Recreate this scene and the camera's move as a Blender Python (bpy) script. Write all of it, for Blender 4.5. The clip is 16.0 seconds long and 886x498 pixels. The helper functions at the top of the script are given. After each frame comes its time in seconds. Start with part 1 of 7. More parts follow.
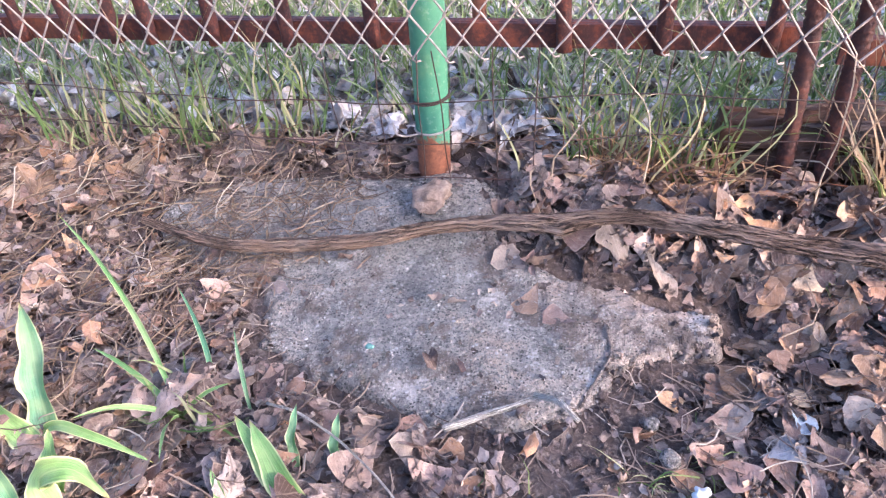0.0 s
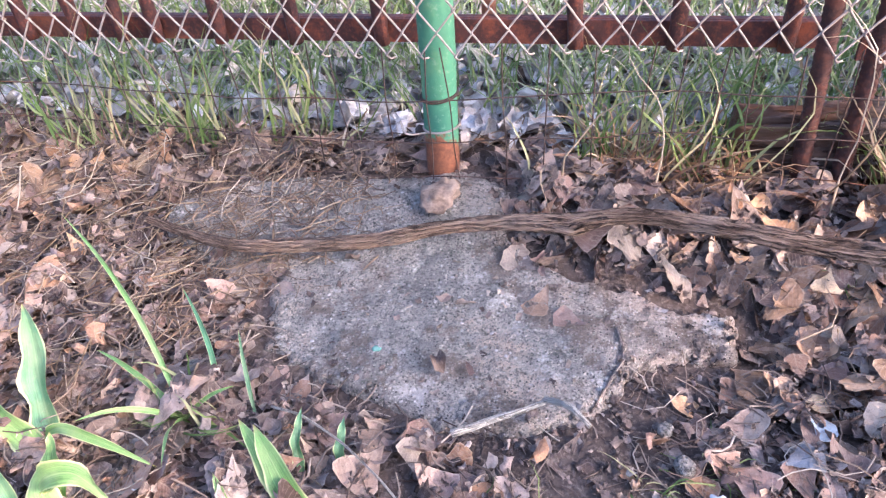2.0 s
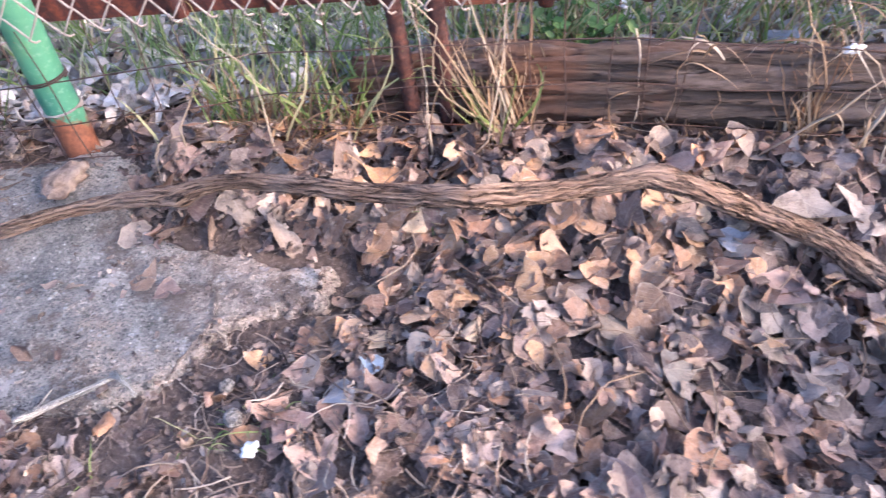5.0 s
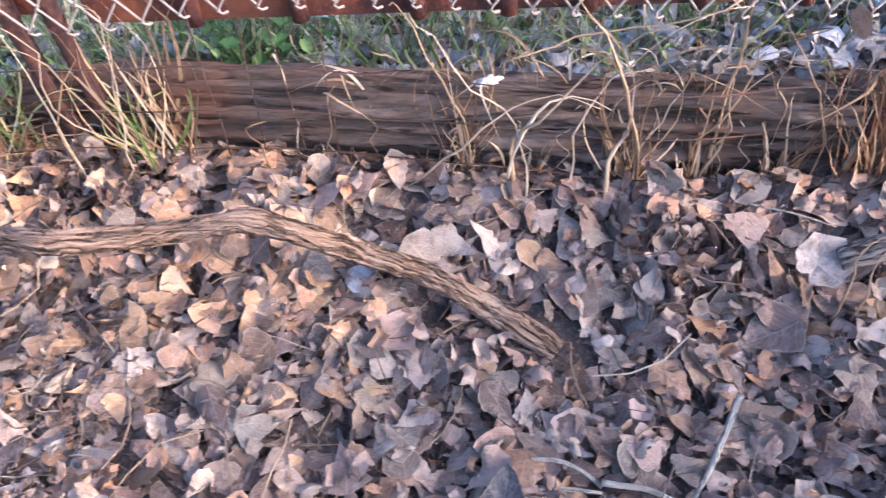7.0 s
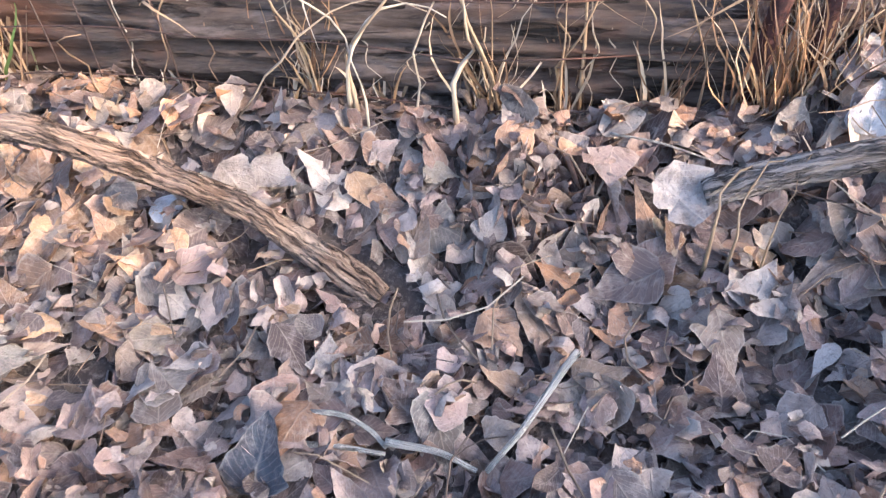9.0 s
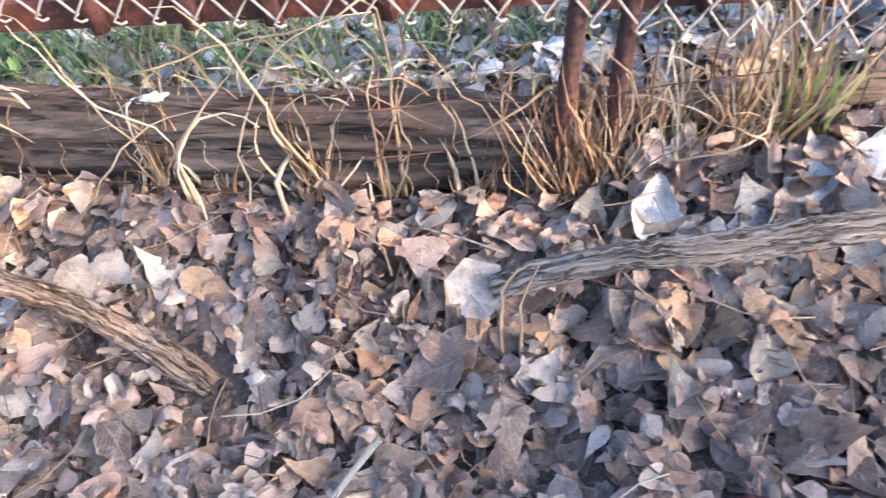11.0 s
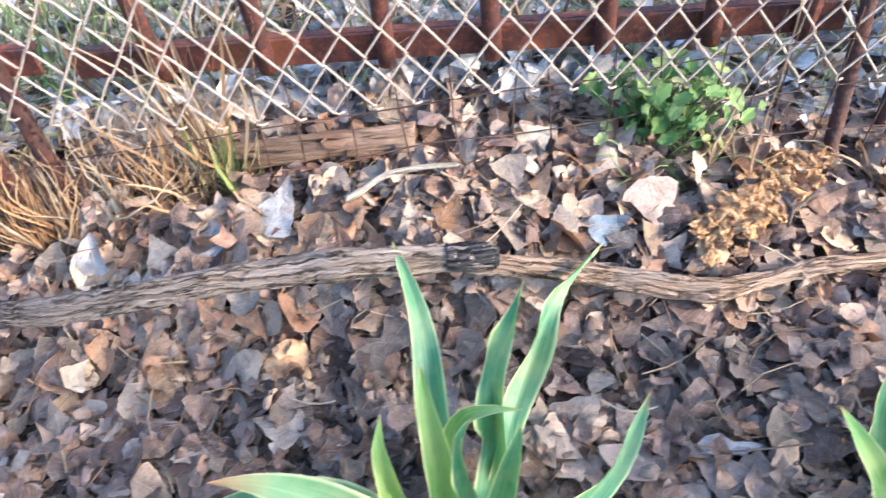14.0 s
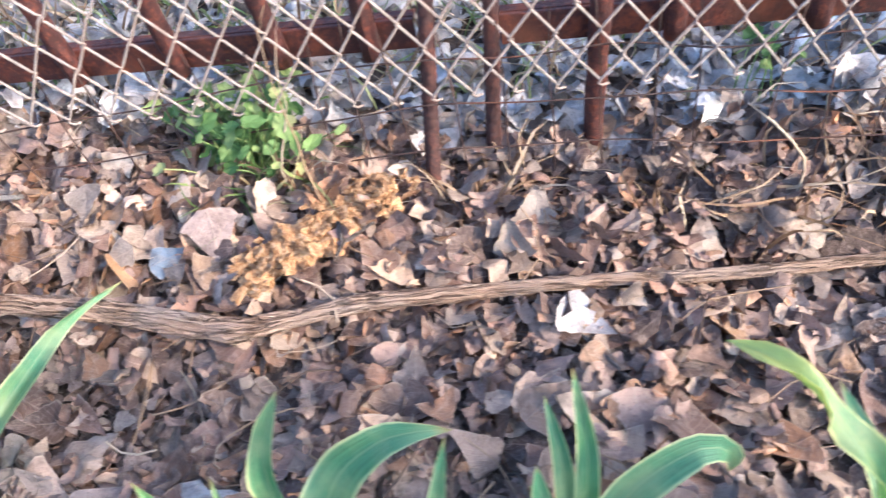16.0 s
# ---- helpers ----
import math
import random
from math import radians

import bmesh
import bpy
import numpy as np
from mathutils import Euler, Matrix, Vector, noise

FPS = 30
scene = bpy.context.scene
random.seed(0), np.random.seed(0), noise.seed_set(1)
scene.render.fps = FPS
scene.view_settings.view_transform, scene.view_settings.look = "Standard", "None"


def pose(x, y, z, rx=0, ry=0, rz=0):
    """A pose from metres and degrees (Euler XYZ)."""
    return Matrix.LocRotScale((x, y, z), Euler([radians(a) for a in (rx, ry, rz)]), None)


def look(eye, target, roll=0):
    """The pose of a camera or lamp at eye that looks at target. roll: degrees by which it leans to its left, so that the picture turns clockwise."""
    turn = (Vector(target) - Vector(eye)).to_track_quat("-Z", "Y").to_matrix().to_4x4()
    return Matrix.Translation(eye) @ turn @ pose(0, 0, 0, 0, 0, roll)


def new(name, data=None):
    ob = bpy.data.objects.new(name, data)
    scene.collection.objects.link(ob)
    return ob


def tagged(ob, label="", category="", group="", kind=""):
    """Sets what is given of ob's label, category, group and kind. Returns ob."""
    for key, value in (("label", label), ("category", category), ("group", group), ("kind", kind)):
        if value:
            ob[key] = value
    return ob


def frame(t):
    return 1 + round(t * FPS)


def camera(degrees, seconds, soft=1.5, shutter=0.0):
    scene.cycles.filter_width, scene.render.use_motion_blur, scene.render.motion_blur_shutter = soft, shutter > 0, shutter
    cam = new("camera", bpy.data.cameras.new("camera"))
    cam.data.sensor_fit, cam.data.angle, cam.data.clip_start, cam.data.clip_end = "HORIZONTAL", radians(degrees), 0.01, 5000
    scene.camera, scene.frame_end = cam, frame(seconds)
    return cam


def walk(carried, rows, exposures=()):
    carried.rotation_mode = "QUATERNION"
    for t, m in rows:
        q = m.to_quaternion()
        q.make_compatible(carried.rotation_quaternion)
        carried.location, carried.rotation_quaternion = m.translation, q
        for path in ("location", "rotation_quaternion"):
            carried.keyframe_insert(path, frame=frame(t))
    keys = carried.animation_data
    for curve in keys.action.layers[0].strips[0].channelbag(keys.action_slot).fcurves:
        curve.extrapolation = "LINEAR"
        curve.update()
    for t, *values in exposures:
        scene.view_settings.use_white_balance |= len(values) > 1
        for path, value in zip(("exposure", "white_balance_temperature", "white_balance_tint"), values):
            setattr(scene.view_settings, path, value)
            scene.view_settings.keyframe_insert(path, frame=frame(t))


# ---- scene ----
cam = camera(64.5, 16.0, 1.25, 0.35)
PATH = [
    (0, (0.166, -1.033, 0.694), (-0.241, 0.458, -0.575), -4.5),
    (0.5, (0.165, -1.031, 0.687), (-0.246, 0.464, -0.576), -4.5),
    (1, (0.162, -1.028, 0.685), (-0.251, 0.466, -0.579), -4.5),
    (1.5, (0.159, -1.024, 0.684), (-0.257, 0.467, -0.582), -4.6),
    (2, (0.164, -1.018, 0.683), (-0.27, 0.466, -0.585), -5.1),
    (2.5, (0.172, -1.013, 0.678), (-0.265, 0.472, -0.589), -5.3),
    (3, (0.228, -0.996, 0.672), (-0.206, 0.482, -0.603), -6.3),
    (3.5, (0.325, -0.98, 0.664), (-0.083, 0.491, -0.629), -7.6),
    (4, (0.406, -0.972, 0.683), (0.086, 0.469, -0.667), -8.0),
    (4.2, (0.435, -0.973, 0.693), (0.161, 0.455, -0.68), -7.8),
    (6.3, (0.914, -0.935, 0.685), (0.767, 0.468, -0.732), -5.8),
    (6.5, (0.959, -0.915, 0.69), (0.817, 0.476, -0.74), -5.7),
    (7, (1.049, -0.859, 0.708), (0.956, 0.486, -0.77), -4.0),
    (7.5, (1.135, -0.848, 0.682), (1.073, 0.47, -0.822), -2.5),
    (8, (1.231, -0.867, 0.615), (1.07, 0.459, -0.874), -4.7),
    (8.2, (1.258, -0.864, 0.591), (1.051, 0.452, -0.901), -5.7),
    (10.3, (1.363, -0.826, 0.5), (1.169, 0.732, -0.74), -4.4),
    (10.5, (1.406, -0.824, 0.534), (1.198, 0.706, -0.737), -5.4),
    (11, (1.497, -0.797, 0.631), (1.329, 0.598, -0.792), -6.2),
    (11.5, (1.566, -0.827, 0.64), (1.479, 0.566, -0.792), -4.4),
    (12, (1.666, -0.834, 0.672), (1.59, 0.511, -0.807), -4.7),
    (12.5, (1.819, -0.832, 0.696), (1.667, 0.488, -0.799), -6.8),
    (13, (1.968, -0.829, 0.707), (1.761, 0.496, -0.777), -8.2),
    (13.5, (2.111, -0.809, 0.721), (1.884, 0.51, -0.765), -9.2),
    (14, (2.218, -0.773, 0.721), (2.032, 0.557, -0.761), -8.2),
    (14.5, (2.345, -0.733, 0.715), (2.156, 0.595, -0.769), -8.5),
    (15, (2.479, -0.699, 0.711), (2.277, 0.586, -0.808), -9.3),
    (15.5, (2.628, -0.691, 0.695), (2.394, 0.589, -0.824), -10.3),
    (16, (2.819, -0.662, 0.684), (2.479, 0.581, -0.845), -14.0),
]
EXPOSURES = [(0.0, 2.1, 5040, 22), (4.0, 2.12, 5080, 21), (7.0, 2.08, 4920, 18), (8.2, 2.2, 4960, 12), (11.0, 2.36, 4940, 7), (13.5, 2.28, 4910, 5), (15.0, 2.06, 4860, 5), (16.0, 1.96, 4870, 11)]
walk(cam, [(t, look(eye, target, roll)) for t, eye, target, roll in PATH], EXPOSURES)

# ---- sky, sun ----
SUN_ELEVATION, SUN_AZIMUTH = 24.0, -18.0   # degrees; azimuth counted from +x towards +y
world = bpy.data.worlds.new("evening_sky")
scene.world = world
world.use_nodes = True
wn = world.node_tree.nodes
wl = world.node_tree.links
sky = wn.new("ShaderNodeTexSky")
sky.sky_type = "NISHITA"
sky.sun_disc = False
sky.dust_density = 5.0
sky.ozone_density = 0.6
sky.sun_elevation = radians(SUN_ELEVATION)
sky.sun_rotation = radians(90 - SUN_AZIMUTH)
wl.new(sky.outputs[0], wn["Background"].inputs["Color"])
wn["Background"].inputs["Strength"].default_value = 0.15
sun_data = bpy.data.lights.new("sun", "SUN")
sun_data.energy, sun_data.angle, sun_data.color = 2.05, radians(1.1), (1.0, 0.64, 0.35)
sun = new("sun", sun_data)
sd = Vector((math.cos(radians(SUN_ELEVATION)) * math.cos(radians(SUN_AZIMUTH)),
             math.cos(radians(SUN_ELEVATION)) * math.sin(radians(SUN_AZIMUTH)),
             math.sin(radians(SUN_ELEVATION))))
sun.matrix_world = look(sd * 30, (0, 0, 0))

rng = np.random.default_rng(7)


# ---- mesh tools ----
def smooth01(a, b, v):
    t = np.clip((v - a) / (b - a), 0, 1)
    return t * t * (3 - 2 * t)


def fast_mesh(name, verts, faces, uvs=None, flat=False):
    """faces: n x 4 or n x 3 indices; uvs: one per vertex."""
    verts, faces = np.asarray(verts, np.float32), np.asarray(faces, np.int32)
    me = bpy.data.meshes.new(name)
    n, k = faces.shape
    me.vertices.add(len(verts))
    me.vertices.foreach_set("co", verts.ravel())
    me.loops.add(n * k)
    me.loops.foreach_set("vertex_index", faces.ravel())
    me.polygons.add(n)
    me.polygons.foreach_set("loop_start", np.arange(0, n * k, k, dtype=np.int32))
    me.polygons.foreach_set("loop_total", np.full(n, k, np.int32))
    me.polygons.foreach_set("use_smooth", np.full(n, not flat, bool))
    if uvs is not None:
        layer = me.uv_layers.new(name="UVMap")
        layer.data.foreach_set("uv", np.asarray(uvs, np.float32)[faces.ravel()].ravel())
    me.update(calc_edges=True)
    return me


def bm_mesh(name, bm, smooth=False):
    me = bpy.data.meshes.new(name)
    for f in bm.faces:
        f.smooth = smooth
    bm.to_mesh(me)
    bm.free()
    return me


def put(name, me, material, parent=None, label="", category="", group="", kind="", m=None):
    if not me.materials:
        me.materials.append(material)
    ob = new(name, me)
    if parent:
        ob.parent = parent
    if m is not None:
        ob.matrix_basis = m
    return tagged(ob, label, category, group, kind)


def thing(name, label, category, at=(0, 0, 0), group="", kind=""):
    ob = new(name)
    ob.empty_display_size = 0.05
    ob.location = at
    return tagged(ob, label, category, group, kind)


def join(chunks):
    """Joins (verts, faces, uvs) triples."""
    vs, fs, us, n = [], [], [], 0
    for v, f, u in chunks:
        vs.append(v), fs.append(np.asarray(f) + n), us.append(u)
        n += len(v)
    return np.concatenate(vs), np.concatenate(fs), np.concatenate(us)


def spline(points, step):
    """A smooth line (Catmull-Rom) through rows of numbers; the first three are the place."""
    p = np.asarray(points, float)
    p = np.vstack([2 * p[0] - p[1], p, 2 * p[-1] - p[-2]])
    out = []
    for i in range(1, len(p) - 2):
        n = max(2, int(np.linalg.norm(p[i + 1, :3] - p[i, :3]) / step))
        for t in np.arange(n) / n:
            a, b, c, d = p[i - 1], p[i], p[i + 1], p[i + 2]
            out.append(0.5 * (2 * b + (c - a) * t + (2 * a - 5 * b + 4 * c - d) * t * t + (3 * b - a - 3 * c + d) * t ** 3))
    out.append(p[-2])
    return np.array(out)


def tube(line, radii, sides, rough=None, caps=True):
    """verts, faces, uvs of a round bar along a line; rough(u, v) scales the radius. u: turn 0..1, v: metres."""
    line = np.asarray(line, float)
    n = len(line)
    radii = np.broadcast_to(np.asarray(radii, float), n)
    tangent = np.gradient(line, axis=0)
    tangent /= np.linalg.norm(tangent, axis=1)[:, None] + 1e-12
    side = np.cross(tangent, (0.0, 0.03, 1.0))
    bad = np.linalg.norm(side, axis=1) < 0.15
    side[bad] = np.cross(tangent[bad], (0.0, 1.0, 0.0))
    side /= np.linalg.norm(side, axis=1)[:, None]
    for i in range(1, n):
        if side[i] @ side[i - 1] < 0:
            side[i] *= -1
    up = np.cross(side, tangent)
    along = np.concatenate([[0], np.cumsum(np.linalg.norm(np.diff(line, axis=0), axis=1))])
    a = np.linspace(0, 2 * np.pi, sides + 1)
    rr = np.repeat(radii[:, None], sides + 1, 1)
    if rough is not None:
        u, v = np.meshgrid(a[:-1] / (2 * np.pi), along)
        f = rough(u, v)
        rr = rr * np.concatenate([f, f[:, :1]], 1)
    verts = line[:, None] + rr[..., None] * (np.cos(a)[None, :, None] * side[:, None] + np.sin(a)[None, :, None] * up[:, None])
    uv = np.stack(np.broadcast_arrays(a[None] / (2 * np.pi), along[:, None]), -1)
    k = sides + 1
    i, j = np.meshgrid(np.arange(n - 1), np.arange(sides), indexing="ij")
    q = (i * k + j).ravel()
    faces = np.stack([q, q + 1, q + k + 1, q + k], 1)
    verts, uv = verts.reshape(-1, 3), uv.reshape(-1, 2)
    if caps:
        c = len(verts)
        verts = np.vstack([verts, line[0], line[-1]])
        uv = np.vstack([uv, [0.5, 0], [0.5, along[-1]]])
        j = np.arange(0, sides - 1, 2)
        e = (n - 1) * k
        faces = np.vstack([faces, np.stack([np.full(len(j), c), j + 2, j + 1, j], 1),
                           np.stack([np.full(len(j), c + 1), e + j, e + j + 1, e + j + 2], 1)])
    return verts, faces, uv


def box(x0, x1, y0, y1, z0, z1, bevel=0.002):
    bm = bmesh.new()
    bmesh.ops.create_cube(bm, size=1)
    for v in bm.verts:
        v.co = Vector(((x0 + x1) / 2 + v.co.x * (x1 - x0), (y0 + y1) / 2 + v.co.y * (y1 - y0), (z0 + z1) / 2 + v.co.z * (z1 - z0)))
    if bevel:
        bmesh.ops.bevel(bm, geom=bm.edges[:], offset=bevel, segments=1, affect="EDGES")
    return bm


def fbm(x, y, scale, seed=0.0, octaves=3):
    """Cheap smooth noise, about -1..1, from crossed sines."""
    x, y = np.asarray(x, float) * scale, np.asarray(y, float) * scale
    v, amp = 0.0, 0.55
    for o in range(octaves):
        k = 1.9 ** o
        v = v + amp * (np.sin(x * k * 1.00 + 1.7 * np.sin(y * k * 0.83 + seed + o) + seed * 3.1 + o * 1.3)
                       * np.cos(y * k * 1.07 + 1.3 * np.sin(x * k * 0.71 - seed + o * 2.1) + seed * 1.7))
        amp *= 0.55
    return v


# ---- materials ----
class Nodes:
    def __init__(self, name):
        self.m = bpy.data.materials.new(name)
        self.m.use_nodes = True
        self.t = self.m.node_tree
        self.b = self.t.nodes["Principled BSDF"]
        self.out = self.t.nodes["Material Output"]

    def n(self, kind, **values):
        node = self.t.nodes.new("ShaderNode" + kind)
        for k, v in values.items():
            if k in node.inputs:
                self.to(v, node.inputs[k])
        return node

    def to(self, v, socket):
        if isinstance(v, bpy.types.NodeSocket):
            self.t.links.new(v, socket)
        else:
            socket.default_value = v

    def math(self, op, a, b=0.0, clamp=False):
        node = self.t.nodes.new("ShaderNodeMath")
        node.operation, node.use_clamp = op, clamp
        self.to(a, node.inputs[0]), self.to(b, node.inputs[1])
        return node.outputs[0]

    def mix(self, f, a, b, blend="MIX"):
        node = self.t.nodes.new("ShaderNodeMix")
        node.data_type, node.blend_type = "RGBA", blend
        self.to(f, node.inputs[0]), self.to(a, node.inputs[6]), self.to(b, node.inputs[7])
        return node.outputs[2]

    def ramp(self, f, stops, constant=False):
        node = self.t.nodes.new("ShaderNodeValToRGB")
        r = node.color_ramp
        r.interpolation = "CONSTANT" if constant else "LINEAR"
        while len(r.elements) < len(stops):
            r.elements.new(0.5)
        for e, (pos, col) in zip(r.elements, stops):
            e.position = pos
            e.color = (*col, 1) if len(col) == 3 else col
        self.to(f, node.inputs[0])
        return node.outputs[0]

    def noise(self, scale, detail=4.0, rough=0.6, vector=None, stretch=None):
        v = vector if vector is not None else self.n("TexCoord").outputs["Object"]
        if stretch:
            mp = self.n("Mapping")
            self.to(v, mp.inputs[0])
            mp.inputs["Scale"].default_value = stretch
            v = mp.outputs[0]
        node = self.n("TexNoise", Scale=scale, Detail=detail, Roughness=rough, Vector=v)
        return node.outputs["Fac"]

    def bump(self, height, strength, distance=0.01, after=None):
        node = self.n("Bump", Strength=strength, Distance=distance, Height=height)
        if after is not None:
            self.to(after, node.inputs["Normal"])
        return node.outputs[0]

    def done(self, color=None, rough=None, normal=None, metal=None, spec=None):
        for v, k in ((color, "Base Color"), (rough, "Roughness"), (normal, "Normal"), (metal, "Metallic"), (spec, "Specular IOR Level")):
            if v is not None:
                self.to(v, self.b.inputs[k])
        return self.m

    def glow_through(self, color, share, normal=None):
        """Lets light through thin leaves."""
        tr = self.n("BsdfTranslucent", Color=color)
        if normal is not None:
            self.to(normal, tr.inputs["Normal"])
        mx = self.n("MixShader")
        self.to(share, mx.inputs[0])
        self.t.links.new(self.b.outputs[0], mx.inputs[1])
        self.t.links.new(tr.outputs[0], mx.inputs[2])
        self.t.links.new(mx.outputs[0], self.out.inputs[0])


def dry_leaf_material(name, island, stops):
    N = Nodes(name)
    rnd = N.n("NewGeometry").outputs["Random Per Island"] if island else N.n("ObjectInfo").outputs["Random"]
    uv = N.n("TexCoord").outputs["UV"]
    sep = N.n("SeparateXYZ")
    N.to(uv, sep.inputs[0])
    u, v = sep.outputs[0], N.math("ABSOLUTE", N.math("SUBTRACT", sep.outputs[1], 0.5))
    base = N.ramp(rnd, stops)
    # a second random value shifts the lightness
    r2 = N.math("FRACT", N.math("MULTIPLY", rnd, 37.31))
    light = N.math("ADD", 0.34, N.math("MULTIPLY", r2, 0.92))
    base = N.mix(1.0, base, N.n("CombineColor", Red=light, Green=light, Blue=light).outputs[0], "MULTIPLY")
    blotch = N.noise(34.0, 5.0, 0.65)
    base = N.mix(N.ramp(blotch, [(0.44, (0, 0, 0)), (0.66, (1, 1, 1))]), base, N.mix(0.6, base, (0.06, 0.038, 0.03, 1)))
    bloom = N.noise(85.0, 4.0, 0.7)
    base = N.mix(N.ramp(bloom, [(0.5, (0, 0, 0)), (0.7, (0.30, 0.30, 0.30))]), base, (0.47, 0.38, 0.32, 1))
    speck = N.noise(300.0, 3.0, 0.7)
    base = N.mix(N.ramp(speck, [(0.34, (0.4, 0.4, 0.4)), (0.44, (0, 0, 0))]), base, (0.07, 0.045, 0.035, 1))
    rib = N.ramp(v, [(0.0, (1, 1, 1)), (0.035, (0, 0, 0))])
    side = N.math("SINE", N.math("MULTIPLY", N.math("SUBTRACT", u, N.math("MULTIPLY", v, 0.75)), 58.0))
    side = N.ramp(side, [(0.80, (0, 0, 0)), (1.0, (1, 1, 1))])
    vein = N.math("MAXIMUM", rib, N.math("MULTIPLY", side, 0.6))
    base = N.mix(N.math("MULTIPLY", vein, 0.24), base, (0.48, 0.38, 0.29, 1))
    crinkle = N.n("TexVoronoi", Scale=130.0, Vector=N.n("TexCoord").outputs["Object"]).outputs["Distance"]
    rim = N.ramp(v, [(0.44, (0, 0, 0)), (0.5, (0.30, 0.30, 0.30))])
    base = N.mix(rim, base, (0.56, 0.46, 0.36, 1))
    nrm = N.bump(N.noise(62.0, 5.0, 0.65), 0.9, 0.0055)
    nrm = N.bump(crinkle, 0.25, 0.0015, nrm)
    nrm = N.bump(vein, 0.5, 0.0012, nrm)
    N.glow_through(N.mix(1.0, base, (1.0, 0.66, 0.36, 1), "MULTIPLY"), 0.06, nrm)
    return N.done(base, N.ramp(blotch, [(0.3, (0.48,) * 3), (0.7, (0.74,) * 3)]), nrm, spec=0.42)


LITTER = [(0.0, (0.093, 0.051, 0.037)), (0.14, (0.219, 0.132, 0.099)), (0.28, (0.302, 0.204, 0.162)), (0.41, (0.372, 0.255, 0.185)), (0.52, (0.307, 0.234, 0.196)),
          (0.64, (0.326, 0.197, 0.142)), (0.75, (0.400, 0.208, 0.104)), (0.82, (0.391, 0.285, 0.200)), (0.93, (0.358, 0.285, 0.235)), (1.0, (0.419, 0.323, 0.250))]
# pale greys that also carry the sky-lit look of litter behind the fence
GREYED = [(0.0, (0.34, 0.31, 0.29)), (0.3, (0.56, 0.54, 0.53)), (0.6, (0.70, 0.69, 0.68)), (0.85, (0.52, 0.44, 0.37)), (1.0, (0.74, 0.73, 0.72))]
m_litter = dry_leaf_material("litter_leaf", True, LITTER)
m_leaf = dry_leaf_material("dry_leaf", False, LITTER)
# a paler, tanner leaf ramp for the strip by the fence
m_tan_leaf = dry_leaf_material("tan_litter_leaf", True, [(0.0, (0.27, 0.20, 0.17)), (0.25, (0.43, 0.33, 0.25)), (0.5, (0.51, 0.41, 0.32)), (0.7, (0.46, 0.28, 0.15)), (0.85, (0.47, 0.39, 0.31)), (1.0, (0.46, 0.39, 0.32))])
m_crumb = dry_leaf_material("dark_crumb", True, [(0.0, (0.05, 0.034, 0.028)), (0.4, (0.13, 0.09, 0.07)), (0.75, (0.26, 0.19, 0.15)), (1.0, (0.46, 0.38, 0.31))])
# for the lowest leaves: colour darkened to deepen the shade in the gaps
m_gap_dark = dry_leaf_material("gap_dark_leaf", True, [(0.0, (0.035, 0.022, 0.018)), (0.4, (0.075, 0.050, 0.040)), (0.7, (0.12, 0.076, 0.056)), (1.0, (0.19, 0.135, 0.11))])
# orange-brown leaves whose warmth partly paints in the sun patches
m_sunlit_leaf = dry_leaf_material("sunlit_leaf", True, [(0.0, (0.26, 0.14, 0.08)), (0.3, (0.42, 0.24, 0.125)), (0.6, (0.50, 0.30, 0.15)), (0.8, (0.44, 0.33, 0.25)), (1.0, (0.58, 0.42, 0.25))])
m_grey_litter = dry_leaf_material("grey_litter_leaf", True, GREYED)


def plain_leaf(name, a, b):
    """A dry leaf of one colour between a and b."""
    return dry_leaf_material(name, False, [(0.0, a), (1.0, b)])


m_white_leaf = plain_leaf("papery_dry_leaf", (0.26, 0.208, 0.172), (0.30, 0.24, 0.20))
m_pale_leaf = plain_leaf("pale_dry_leaf", (0.33, 0.27, 0.215), (0.42, 0.355, 0.295))
m_grey_leaf = plain_leaf("grey_dry_leaf", (0.30, 0.295, 0.305), (0.38, 0.37, 0.37))
# this orange, too, partly carries the low sun on the leaves
m_orange_leaf = plain_leaf("orange_dry_leaf", (0.36, 0.175, 0.075), (0.44, 0.23, 0.10))
m_blue_leaf = plain_leaf("blue_grey_leaf", (0.30, 0.38, 0.46), (0.34, 0.42, 0.50))


def soil_material():
    N = Nodes("soil")
    a, b = N.noise(9.0, 6.0, 0.65), N.noise(140.0, 4.0, 0.7)
    col = N.ramp(a, [(0.3, (0.05, 0.036, 0.030)), (0.55, (0.095, 0.070, 0.057)), (0.75, (0.15, 0.115, 0.095))])
    col = N.mix(N.ramp(b, [(0.5, (0, 0, 0)), (0.72, (0.8, 0.8, 0.8))]), col, (0.24, 0.19, 0.155, 1))
    nrm = N.bump(b, 0.9, 0.006, N.bump(a, 0.6, 0.02))
    return N.done(col, 0.95, nrm, spec=0.15)


